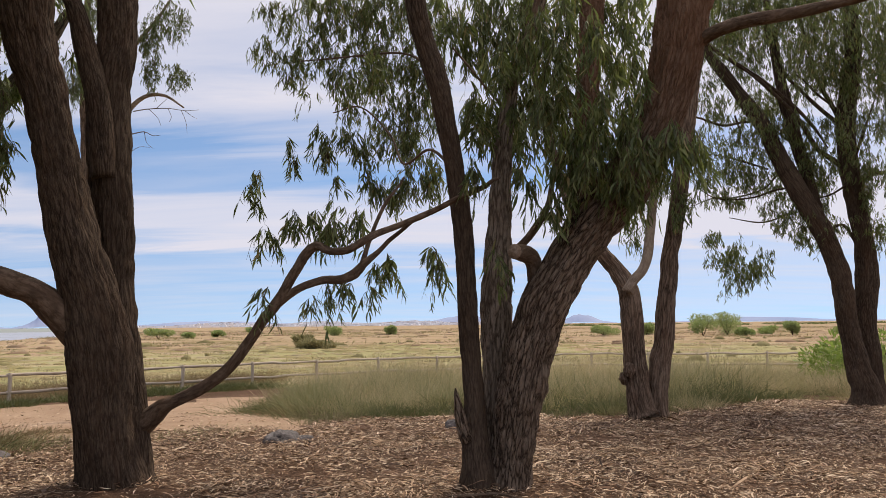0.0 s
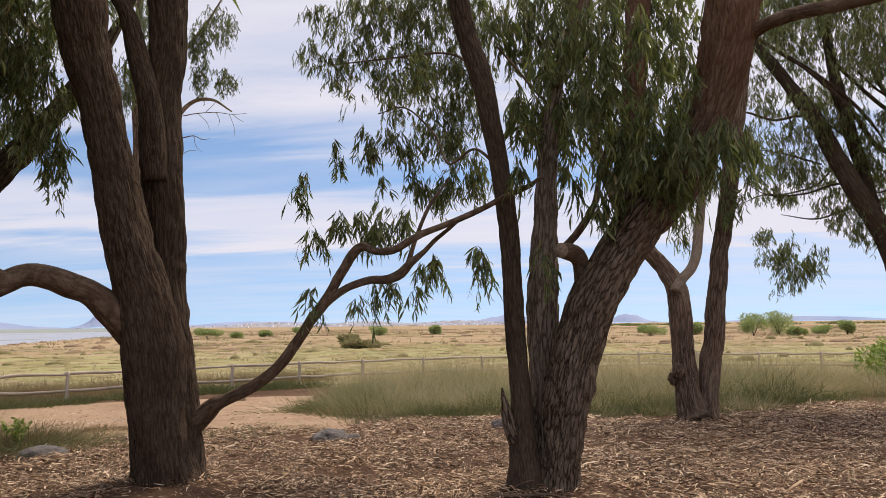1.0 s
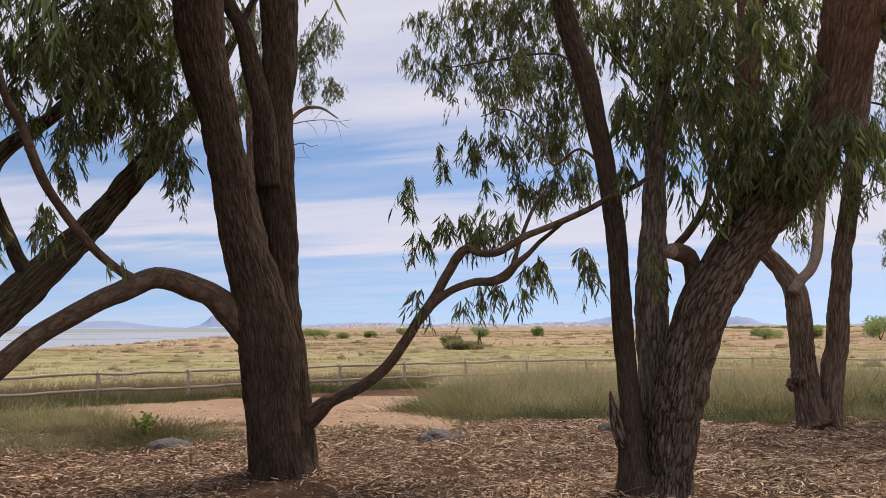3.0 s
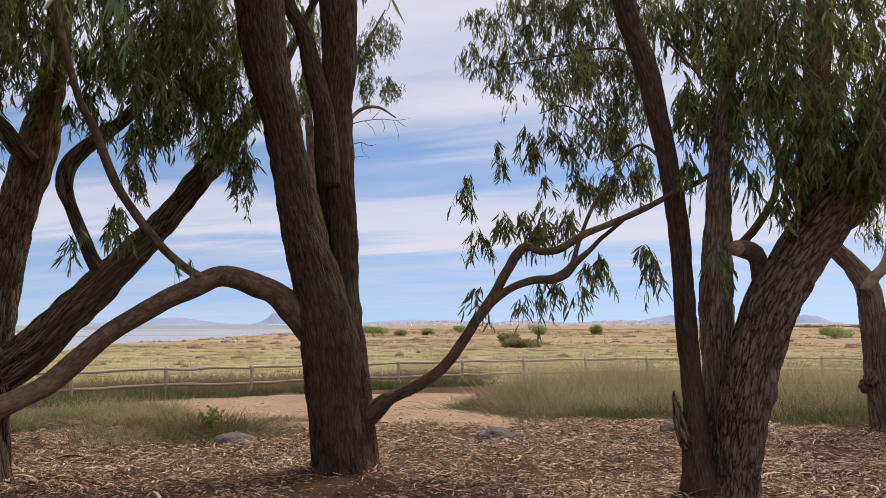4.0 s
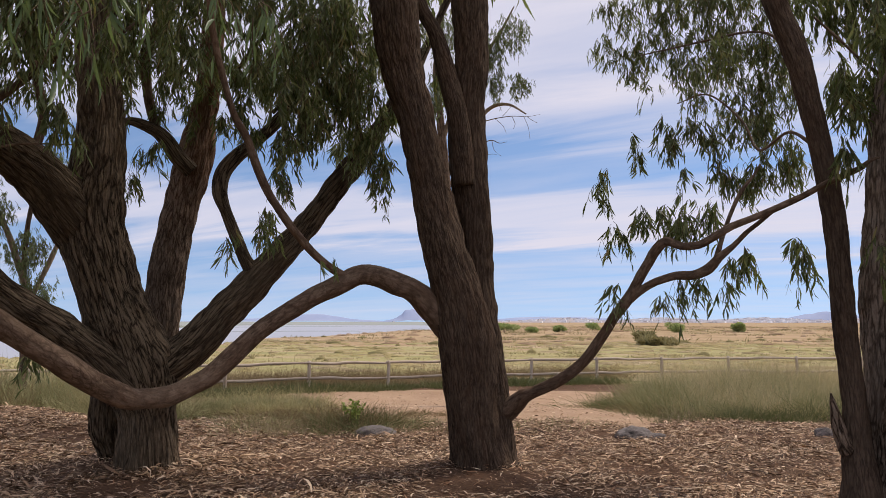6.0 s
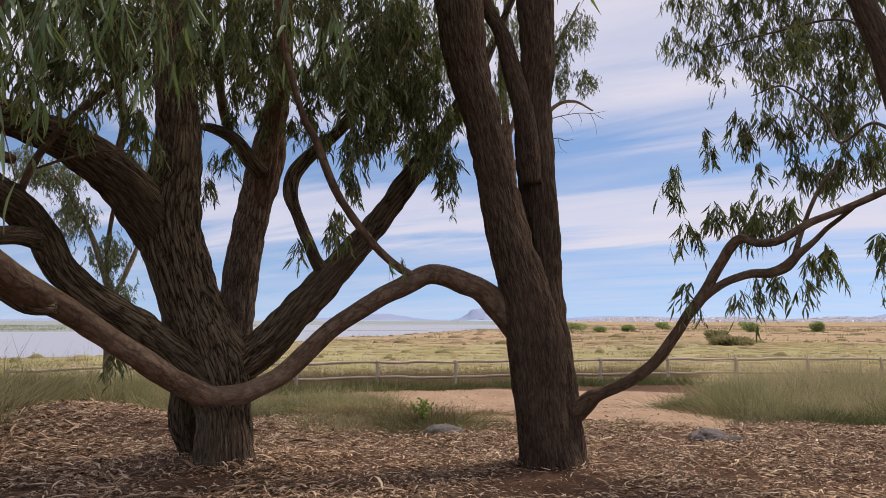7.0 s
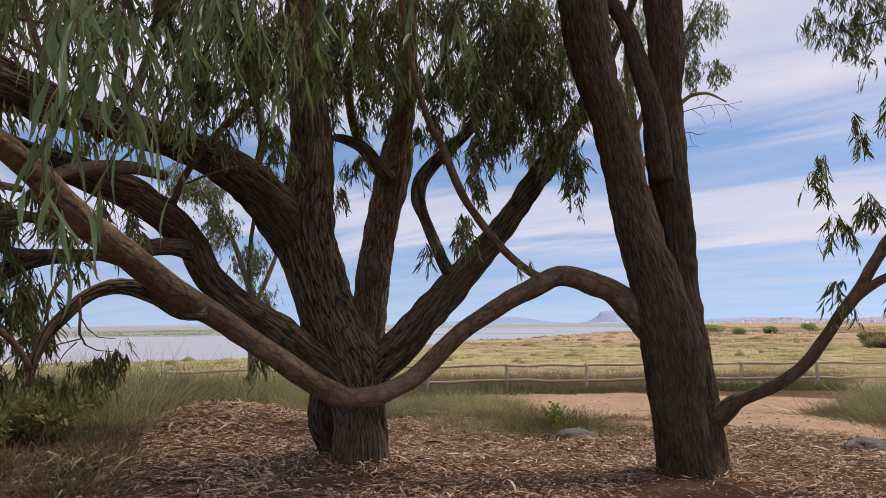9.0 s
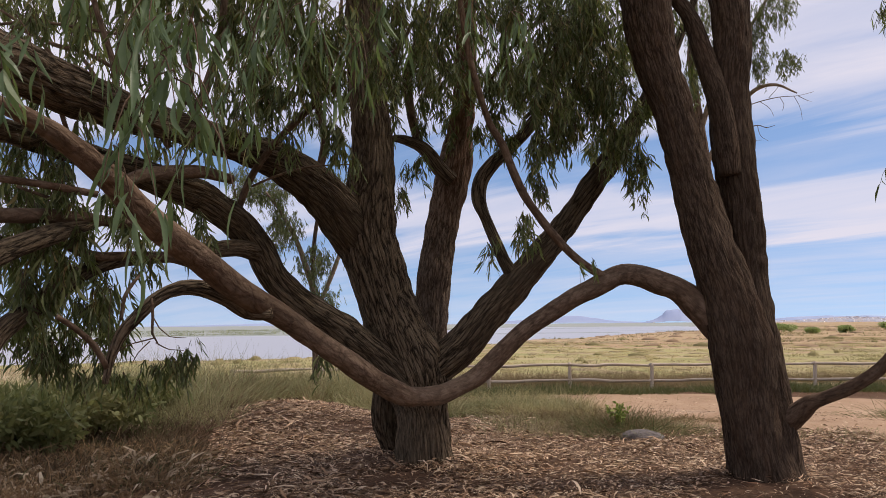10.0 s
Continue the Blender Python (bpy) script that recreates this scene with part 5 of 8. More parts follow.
SPRAYS_B = [
    (0.19, [(0.24, 7.80, 4.66, 0.30, 0.33, 313), (0.56, 8.08, 4.65, 0.34, 0.47, 503), (0.92, 7.95, 4.59, 0.34, 0.46, 486), (1.15, 7.11, 4.22, 0.30, 0.41, 388), (1.64, 7.01, 4.18, 0.24, 0.35, 268), (1.84, 6.96, 3.83, 0.19, 0.35, 209), (0.49, 8.09, 3.88, 0.28, 0.40, 351), (0.90, 7.95, 3.66, 0.33, 0.45, 476), (1.18, 7.10, 3.49, 0.33, 0.44, 469), (1.54, 7.03, 3.36, 0.33, 0.40, 419), (1.77, 6.98, 3.02, 0.26, 0.33, 273), (1.43, 7.06, 2.88, 0.29, 0.24, 221)]),
    (0.19, [(1.06, 6.92, 2.70, 0.19, 0.21, 119), (1.14, 6.91, 3.01, 0.23, 0.29, 206), (0.78, 6.96, 2.86, 0.14, 0.19, 78), (2.02, 6.70, 3.09, 0.18, 0.23, 127), (2.19, 6.65, 3.20, 0.14, 0.24, 104), (0.36, 6.99, 3.04, 0.10, 0.29, 84), (0.50, 6.98, 2.08, 0.07, 0.23, 52), (1.59, 6.82, 2.99, 0.23, 0.26, 182), (1.66, 6.80, 2.75, 0.15, 0.15, 72)]),
    (0.12, [(-2.15, 9.05, 4.93, 0.28, 0.21, 298), (-1.68, 9.15, 5.29, 0.44, 0.30, 665), (-1.57, 9.17, 4.64, 0.39, 0.34, 668), (-1.13, 9.23, 5.32, 0.44, 0.37, 839), (-0.71, 9.27, 5.29, 0.44, 0.37, 846), (-0.28, 9.30, 5.26, 0.37, 0.39, 754), (-0.99, 9.25, 4.44, 0.42, 0.35, 770), (-0.57, 9.28, 4.60, 0.43, 0.44, 965), (-0.25, 9.30, 4.31, 0.32, 0.53, 873), (-0.64, 9.28, 4.02, 0.32, 0.39, 633)]),
    (0.16, [(-1.42, 8.68, 3.57, 0.18, 0.28, 180), (-1.71, 8.63, 3.56, 0.14, 0.16, 80), (-1.13, 8.73, 3.84, 0.27, 0.23, 212), (-0.84, 8.76, 3.48, 0.21, 0.33, 249), (-0.44, 8.79, 3.48, 0.37, 0.37, 474), (-0.14, 8.80, 3.41, 0.27, 0.33, 314), (-1.19, 8.72, 3.21, 0.08, 0.13, 36), (-0.54, 8.78, 3.14, 0.26, 0.26, 248)]),
    (0.18, [(0.14, 8.20, 5.22, 0.32, 0.29, 188), (0.51, 8.18, 5.17, 0.32, 0.28, 187), (0.89, 8.15, 5.19, 0.32, 0.28, 186), (1.29, 8.10, 5.13, 0.31, 0.28, 183), (1.65, 8.03, 4.87, 0.25, 0.31, 159), (1.97, 7.96, 5.03, 0.28, 0.28, 159), (2.13, 7.92, 4.63, 0.22, 0.30, 139), (1.18, 8.11, 4.20, 0.28, 0.31, 180), (0.75, 8.17, 4.35, 0.25, 0.31, 162), (1.83, 7.99, 4.03, 0.24, 0.31, 155)]),
    (0.12, [(-2.07, 8.96, 5.43, 0.21, 0.18, 170), (-1.53, 9.07, 5.62, 0.39, 0.25, 445), (-0.98, 9.15, 5.65, 0.39, 0.25, 452), (-0.42, 9.19, 5.66, 0.36, 0.28, 461), (-0.06, 9.20, 5.44, 0.21, 0.35, 345), (0.00, 9.20, 4.78, 0.18, 0.35, 295), (-0.07, 9.20, 4.21, 0.18, 0.35, 291), (-1.32, 9.10, 4.98, 0.31, 0.28, 402), (-0.91, 9.15, 4.85, 0.35, 0.28, 450), (-0.42, 9.19, 4.86, 0.32, 0.32, 459)]),
    (0.18, [(1.04, 6.80, 3.94, 0.26, 0.34, 198), (0.92, 6.76, 3.35, 0.24, 0.30, 180), (1.31, 6.66, 3.37, 0.28, 0.34, 252), (1.64, 6.54, 3.54, 0.22, 0.34, 192), (1.64, 6.39, 3.05, 0.24, 0.28, 198), (1.29, 6.60, 2.90, 0.22, 0.20, 132), (1.95, 6.28, 3.12, 0.16, 0.22, 108), (1.54, 6.69, 4.06, 0.24, 0.34, 180), (0.65, 7.09, 4.05, 0.20, 0.36, 156), (0.44, 7.33, 3.67, 0.16, 0.34, 108), (1.18, 6.95, 4.49, 0.30, 0.30, 180), (2.13, 6.49, 3.06, 0.14, 0.20, 72)]),
    (0.16, [(0.65, 7.57, 4.25, 0.24, 0.34, 300), (0.90, 7.63, 3.70, 0.22, 0.30, 260), (0.45, 7.77, 3.68, 0.16, 0.30, 160), (-0.80, 8.06, 4.27, 0.30, 0.26, 260)]),
]
SPRAYS_C = [
    (0.18, [(3.37, 13.07, 3.41, 0.20, 0.41, 244), (3.65, 13.00, 3.79, 0.29, 0.29, 260), (4.13, 12.85, 3.37, 0.21, 0.35, 223), (3.97, 12.90, 3.92, 0.29, 0.29, 257), (3.22, 13.11, 3.07, 0.14, 0.20, 81), (4.41, 12.76, 3.89, 0.23, 0.23, 161)]),
]
SPRAYS_E = [
    (0.14, [(5.81, 15.34, 2.90, 0.48, 0.32, 660), (5.99, 15.27, 2.47, 0.46, 0.39, 752), (6.41, 15.09, 2.76, 0.34, 0.27, 391), (5.47, 15.46, 3.20, 0.25, 0.21, 226), (6.29, 15.15, 4.78, 0.69, 0.44, 1279), (5.78, 15.35, 4.02, 0.55, 0.18, 438), (7.07, 14.80, 7.35, 0.85, 0.52, 1913), (6.40, 15.10, 7.48, 0.64, 0.53, 1460), (5.79, 15.34, 7.46, 0.47, 0.47, 952), (7.49, 14.59, 6.58, 0.61, 0.56, 1468)]),
    (0.14, [(7.10, 15.11, 4.30, 0.63, 0.39, 747), (7.38, 14.98, 3.30, 0.40, 0.29, 363), (8.42, 14.42, 6.85, 0.42, 0.83, 1075), (8.56, 14.34, 7.62, 0.44, 0.44, 603), (8.35, 14.46, 5.39, 0.31, 0.42, 396), (5.63, 15.72, 4.78, 0.55, 0.31, 520), (7.93, 14.70, 7.31, 0.57, 0.52, 906), (6.95, 15.19, 6.07, 0.58, 0.46, 825), (7.50, 14.92, 4.03, 0.34, 0.34, 349), (8.27, 14.51, 3.84, 0.26, 0.44, 352), (6.45, 15.41, 5.90, 0.59, 0.47, 847), (5.38, 15.81, 5.29, 0.36, 0.48, 530)]),
    (0.12, [(5.94, 15.07, 7.83, 0.58, 0.46, 1240), (6.53, 14.82, 7.84, 0.57, 0.46, 1201), (7.19, 14.52, 7.71, 0.56, 0.45, 1152), (7.87, 14.16, 7.32, 0.44, 0.55, 1093), (8.23, 13.96, 6.24, 0.38, 0.64, 1131), (6.29, 14.93, 6.70, 0.46, 0.41, 864), (7.14, 14.54, 6.68, 0.56, 0.45, 1140), (5.91, 15.08, 7.00, 0.42, 0.42, 796), (7.64, 14.28, 6.13, 0.39, 0.44, 787), (5.93, 15.07, 5.23, 0.46, 0.34, 720), (5.80, 15.13, 4.43, 0.46, 0.27, 573), (7.24, 14.49, 5.07, 0.40, 0.40, 718)]),
    (0.12, [(5.58, 15.00, 8.05, 0.46, 0.42, 848), (6.08, 14.80, 8.07, 0.51, 0.41, 930), (6.74, 14.51, 7.94, 0.50, 0.40, 894), (7.37, 14.20, 7.80, 0.49, 0.40, 856), (7.96, 13.88, 7.65, 0.43, 0.43, 808), (5.51, 15.02, 6.51, 0.34, 0.46, 695), (5.49, 15.03, 5.80, 0.34, 0.41, 620), (6.43, 14.65, 5.12, 0.44, 0.33, 650), (7.50, 14.13, 5.09, 0.28, 0.43, 525), (6.81, 14.48, 5.30, 0.44, 0.33, 637)]),
    (0.12, [(7.48, 14.59, 4.53, 0.44, 0.33, 711), (8.04, 14.29, 4.58, 0.39, 0.39, 737), (8.23, 14.19, 4.23, 0.32, 0.43, 670), (7.17, 14.75, 3.61, 0.44, 0.27, 573), (6.89, 14.88, 3.46, 0.40, 0.27, 524), (6.36, 15.12, 4.30, 0.46, 0.30, 658), (6.63, 15.00, 3.82, 0.41, 0.27, 535), (7.60, 14.53, 3.30, 0.33, 0.28, 450), (8.21, 14.19, 3.15, 0.26, 0.38, 475), (7.13, 14.77, 4.57, 0.45, 0.33, 728)]),
    (0.14, [(7.91, 12.74, 5.93, 0.59, 1.17, 2934), (8.02, 12.68, 3.94, 0.57, 0.67, 1643), (8.42, 12.42, 6.41, 0.67, 0.76, 2186)]),
    (0.12, [(5.53, 13.06, 6.68, 0.70, 0.50, 900), (6.53, 13.12, 6.08, 0.60, 0.50, 800), (6.89, 12.75, 6.75, 0.70, 0.50, 900), (7.46, 12.90, 5.18, 0.50, 0.60, 700), (5.41, 13.69, 5.42, 0.50, 0.40, 500)]),
]
SPRAYS_D = [
    (0.17, [(-7.25, 2.01, 2.96, 0.24, 0.15, 132), (-7.24, 2.02, 2.67, 0.24, 0.13, 113), (-7.13, 2.36, 2.51, 0.25, 0.13, 118), (-7.00, 2.72, 2.51, 0.22, 0.13, 109), (-7.22, 2.11, 2.35, 0.24, 0.15, 131), (-7.08, 2.50, 2.12, 0.22, 0.15, 121), (-7.21, 2.13, 1.99, 0.24, 0.17, 156), (-7.03, 2.64, 1.72, 0.20, 0.18, 133), (-7.15, 2.31, 1.50, 0.24, 0.20, 176), (-7.18, 2.22, 2.78, 0.22, 0.12, 95), (-7.26, 1.96, 3.25, 0.18, 0.12, 76), (-6.92, 2.90, 3.22, 0.19, 0.12, 86)]),
    (0.16, [(-8.23, 4.72, 4.76, 0.31, 0.35, 296), (-7.97, 5.12, 4.65, 0.31, 0.35, 302), (-7.69, 5.52, 4.82, 0.31, 0.36, 309), (-8.15, 4.84, 4.13, 0.28, 0.24, 182), (-7.81, 5.35, 4.16, 0.28, 0.24, 187), (-7.11, 6.23, 4.70, 0.26, 0.36, 258), (-7.52, 5.74, 4.40, 0.26, 0.36, 253), (-6.81, 6.54, 4.85, 0.26, 0.36, 259)]),
    (0.17, [(-4.92, 6.82, 4.91, 0.48, 0.40, 699), (-4.63, 7.01, 4.59, 0.35, 0.41, 525), (-4.48, 7.10, 4.03, 0.29, 0.34, 363), (-4.29, 7.22, 3.13, 0.18, 0.34, 229), (-4.48, 7.10, 3.43, 0.26, 0.26, 250), (-4.94, 6.80, 3.65, 0.31, 0.28, 329), (-5.18, 6.63, 3.18, 0.19, 0.25, 175), (-5.26, 6.57, 2.60, 0.20, 0.16, 120), (-5.33, 6.52, 4.61, 0.33, 0.48, 592), (-5.58, 6.32, 4.93, 0.32, 0.35, 423), (-5.62, 6.28, 4.10, 0.22, 0.29, 231), (-4.73, 6.95, 3.99, 0.31, 0.31, 364)]),
    (0.16, [(-6.48, 6.02, 3.35, 0.17, 0.20, 119), (-6.58, 5.92, 3.08, 0.13, 0.16, 73), (-6.36, 6.14, 5.06, 0.35, 0.37, 456), (-6.66, 5.83, 4.64, 0.30, 0.42, 429), (-6.46, 6.05, 4.44, 0.24, 0.37, 311), (-6.71, 5.78, 5.06, 0.27, 0.34, 317), (-6.09, 6.40, 4.71, 0.20, 0.40, 284), (-5.70, 6.74, 3.80, 0.20, 0.23, 157), (-5.38, 6.98, 4.06, 0.27, 0.23, 208)]),
    (0.18, [(-5.52, 4.08, 4.29, 0.32, 0.27, 295), (-5.70, 3.84, 3.95, 0.27, 0.27, 242), (-5.50, 4.11, 3.39, 0.18, 0.22, 135), (-5.87, 3.59, 4.17, 0.26, 0.37, 331), (-5.86, 3.60, 3.52, 0.22, 0.23, 175), (-6.02, 3.34, 4.22, 0.22, 0.26, 198), (-5.97, 3.43, 3.61, 0.17, 0.28, 160), (-5.34, 4.30, 3.84, 0.16, 0.31, 164), (-5.64, 3.92, 4.25, 0.26, 0.26, 226)]),
    (0.17, [(-5.47, 1.65, 3.63, 0.29, 0.13, 78), (-5.53, 1.46, 3.66, 0.19, 0.11, 44), (-5.40, 1.85, 3.47, 0.16, 0.12, 37), (-5.51, 1.54, 3.07, 0.13, 0.09, 25), (-5.28, 2.15, 3.74, 0.16, 0.12, 40), (-5.06, 2.60, 3.47, 0.12, 0.25, 63), (-5.15, 2.44, 2.91, 0.14, 0.16, 48), (-4.98, 2.74, 2.98, 0.15, 0.12, 38), (-5.41, 1.83, 2.99, 0.15, 0.09, 29)]),
    (0.18, [(-6.43, 1.93, 2.78, 0.24, 0.13, 96), (-6.47, 1.80, 2.22, 0.24, 0.13, 92), (-6.38, 2.10, 2.08, 0.22, 0.11, 70), (-6.18, 2.60, 2.07, 0.15, 0.12, 52), (-6.26, 2.41, 1.82, 0.16, 0.22, 110), (-6.39, 2.08, 1.82, 0.19, 0.18, 102), (-6.22, 2.51, 2.55, 0.18, 0.14, 76), (-6.03, 2.90, 2.48, 0.19, 0.12, 69), (-5.97, 3.03, 2.34, 0.12, 0.09, 34)]),
    (0.16, [(-7.21, 2.14, 1.55, 0.24, 0.24, 202), (-7.07, 2.52, 1.38, 0.25, 0.18, 153), (-7.13, 2.36, 1.19, 0.29, 0.12, 119), (-6.82, 3.12, 1.23, 0.23, 0.13, 104), (-6.72, 3.32, 1.37, 0.12, 0.10, 44), (-6.92, 2.91, 1.13, 0.22, 0.10, 78), (-7.01, 2.69, 1.55, 0.13, 0.15, 68), (-6.06, 4.36, 1.26, 0.11, 0.14, 52)]),
    (0.17, [(-6.92, 3.36, 4.63, 0.33, 0.28, 273), (-7.12, 2.94, 4.62, 0.33, 0.22, 209), (-7.32, 2.45, 4.53, 0.32, 0.21, 196), (-7.46, 2.01, 4.49, 0.31, 0.20, 184), (-6.66, 3.83, 4.75, 0.34, 0.28, 285), (-6.42, 4.21, 4.78, 0.35, 0.29, 293), (-6.00, 4.76, 4.82, 0.35, 0.29, 301), (-5.69, 5.11, 4.83, 0.35, 0.29, 304), (-5.36, 5.44, 4.83, 0.29, 0.29, 254), (-5.01, 5.75, 4.88, 0.35, 0.29, 304), (-4.65, 6.03, 4.85, 0.35, 0.29, 300), (-4.18, 6.35, 4.75, 0.29, 0.29, 243)]),
    (0.17, [(-6.47, 2.93, 3.89, 0.25, 0.25, 156), (-6.64, 2.55, 4.00, 0.25, 0.20, 119), (-6.33, 3.19, 3.61, 0.20, 0.20, 101), (-6.19, 3.44, 3.95, 0.26, 0.26, 164), (-5.92, 3.88, 3.66, 0.26, 0.21, 135), (-5.77, 4.08, 3.95, 0.26, 0.26, 172), (-5.40, 4.53, 3.69, 0.21, 0.21, 111), (-5.64, 4.25, 3.09, 0.16, 0.16, 61), (-6.46, 2.94, 3.43, 0.20, 0.15, 74), (-5.97, 3.79, 3.29, 0.19, 0.12, 57), (-6.81, 2.06, 3.77, 0.24, 0.14, 83), (-6.89, 1.79, 3.63, 0.19, 0.19, 84)]),
    (0.17, [(-6.05, 6.97, 4.62, 0.35, 0.35, 341), (-5.72, 7.23, 4.46, 0.35, 0.35, 337), (-5.33, 7.51, 4.51, 0.35, 0.35, 332), (-4.97, 7.74, 5.33, 0.28, 0.42, 319), (-4.75, 7.87, 4.67, 0.18, 0.41, 202), (-6.47, 6.59, 4.28, 0.25, 0.35, 245), (-6.67, 6.40, 4.21, 0.21, 0.35, 204), (-7.01, 6.04, 3.99, 0.18, 0.21, 105), (-6.27, 6.78, 3.77, 0.18, 0.21, 105), (-5.12, 7.65, 3.79, 0.25, 0.21, 140)]),
    (0.18, [(-6.11, 1.63, 2.94, 0.16, 0.12, 77), (-6.02, 1.91, 2.81, 0.17, 0.10, 64), (-6.11, 1.61, 2.57, 0.16, 0.10, 60), (-6.05, 1.82, 2.34, 0.21, 0.12, 97), (-6.11, 1.63, 2.00, 0.16, 0.16, 99), (-6.04, 1.84, 1.84, 0.16, 0.16, 102), (-5.98, 2.04, 2.22, 0.17, 0.10, 64), (-6.10, 1.64, 1.68, 0.16, 0.16, 98), (-5.83, 2.39, 2.28, 0.13, 0.09, 42), (-5.92, 2.19, 1.89, 0.13, 0.13, 61)]),
    (0.16, [(-7.05, 1.97, 1.51, 0.19, 0.19, 108), (-6.96, 2.25, 1.32, 0.19, 0.12, 73), (-6.84, 2.58, 1.21, 0.19, 0.11, 64), (-6.81, 2.65, 1.50, 0.15, 0.15, 67), (-7.07, 1.92, 1.88, 0.17, 0.17, 87), (-6.92, 2.36, 1.69, 0.19, 0.14, 86), (-6.66, 2.99, 1.22, 0.20, 0.11, 68), (-6.55, 3.20, 1.31, 0.12, 0.09, 34)]),
    (0.18, [(-5.90, 1.63, 2.15, 0.17, 0.10, 87), (-5.82, 1.87, 2.08, 0.18, 0.10, 83), (-5.91, 1.59, 2.38, 0.16, 0.08, 60), (-5.80, 1.92, 2.53, 0.20, 0.08, 81), (-5.89, 1.67, 2.79, 0.16, 0.08, 62), (-5.68, 2.23, 2.59, 0.17, 0.10, 82)]),
    (0.17, [(-5.05, 6.77, 4.55, 0.32, 0.34, 420), (-4.67, 7.05, 4.27, 0.30, 0.32, 380), (-4.39, 7.13, 3.75, 0.20, 0.26, 230), (-4.93, 6.66, 3.81, 0.26, 0.28, 300), (-5.13, 5.06, 4.10, 0.25, 0.30, 220)]),
    (0.17, [(-4.74, 5.98, 4.32, 0.30, 0.32, 150), (-4.37, 6.34, 4.44, 0.28, 0.32, 360), (-4.23, 6.70, 4.05, 0.22, 0.28, 260), (-4.57, 6.16, 3.84, 0.26, 0.26, 280), (-4.77, 6.08, 3.35, 0.18, 0.18, 150), (-4.51, 6.06, 4.47, 0.25, 0.30, 260), (-4.72, 5.82, 3.91, 0.20, 0.24, 180)]),
    (0.17, [(-4.48, 7.69, 4.98, 0.26, 0.34, 260), (-4.36, 7.58, 4.22, 0.18, 0.26, 150), (-4.19, 7.93, 5.00, 0.14, 0.34, 140), (-3.94, 8.01, 4.60, 0.08, 0.30, 60)]),
]
SPRAYS_D_near = [
    (0.22, [(-2.77, 1.15, 2.72, 0.12, 0.13, 23), (-2.74, 1.22, 2.49, 0.07, 0.12, 13), (-2.82, 1.05, 2.32, 0.06, 0.10, 10), (-2.72, 1.26, 2.36, 0.06, 0.10, 10), (-2.77, 1.16, 2.57, 0.10, 0.15, 24), (-2.84, 0.99, 2.18, 0.03, 0.06, 10), (-3.75, 2.08, 3.21, 0.13, 0.19, 37), (-3.27, 2.41, 3.17, 0.07, 0.15, 16), (-3.24, 2.45, 2.98, 0.04, 0.15, 10), (-3.82, 2.34, 3.40, 0.17, 0.13, 35), (-3.70, 2.50, 3.42, 0.13, 0.17, 35)]),
    (0.20, [(-3.04, 3.48, 3.40, 0.09, 0.19, 28), (-3.20, 3.35, 3.48, 0.11, 0.14, 23), (-3.56, 3.00, 3.52, 0.13, 0.14, 28), (-3.42, 0.83, 2.77, 0.09, 0.09, 13), (-3.27, 0.63, 2.55, 0.12, 0.16, 32), (-3.51, 1.19, 2.98, 0.13, 0.10, 20)]),
    (0.17, [(-3.40, 1.34, 2.94, 0.13, 0.16, 34), (-3.21, 1.39, 2.76, 0.10, 0.14, 26), (-3.46, 1.67, 3.04, 0.14, 0.14, 34), (-3.56, 1.97, 3.10, 0.13, 0.13, 28), (-3.65, 1.28, 2.78, 0.10, 0.14, 22), (-3.55, 1.88, 2.80, 0.10, 0.12, 20), (-3.67, 2.25, 3.30, 0.13, 0.13, 28), (-3.45, 1.35, 2.60, 0.07, 0.10, 14), (-3.76, 1.62, 2.97, 0.12, 0.15, 24)]),
]
SPRAYS_F = [
    (0.11, [(-5.88, 15.91, 8.12, 0.41, 0.43, 770), (-6.21, 15.79, 7.69, 0.26, 0.48, 560), (-5.73, 15.96, 6.93, 0.31, 0.28, 383), (-6.19, 15.80, 6.94, 0.19, 0.48, 403), (-7.15, 15.40, 7.84, 0.49, 0.74, 1603), (-7.51, 15.23, 6.62, 0.25, 0.62, 669), (-8.23, 14.86, 7.22, 0.50, 0.75, 1664)]),
]
SPRAYS_G = [
    (0.13, [(-14.24, 9.05, 4.44, 0.52, 0.42, 1623), (-14.11, 9.26, 3.64, 0.49, 0.49, 1813), (-13.68, 9.86, 2.90, 0.42, 0.42, 1320), (-13.35, 10.30, 3.59, 0.32, 0.55, 1330), (-13.84, 9.65, 4.78, 0.42, 0.37, 1184), (-13.47, 10.15, 4.66, 0.38, 0.38, 1056), (-13.57, 10.01, 2.16, 0.37, 0.30, 818), (-14.56, 8.54, 4.61, 0.37, 0.37, 1007)]),
]



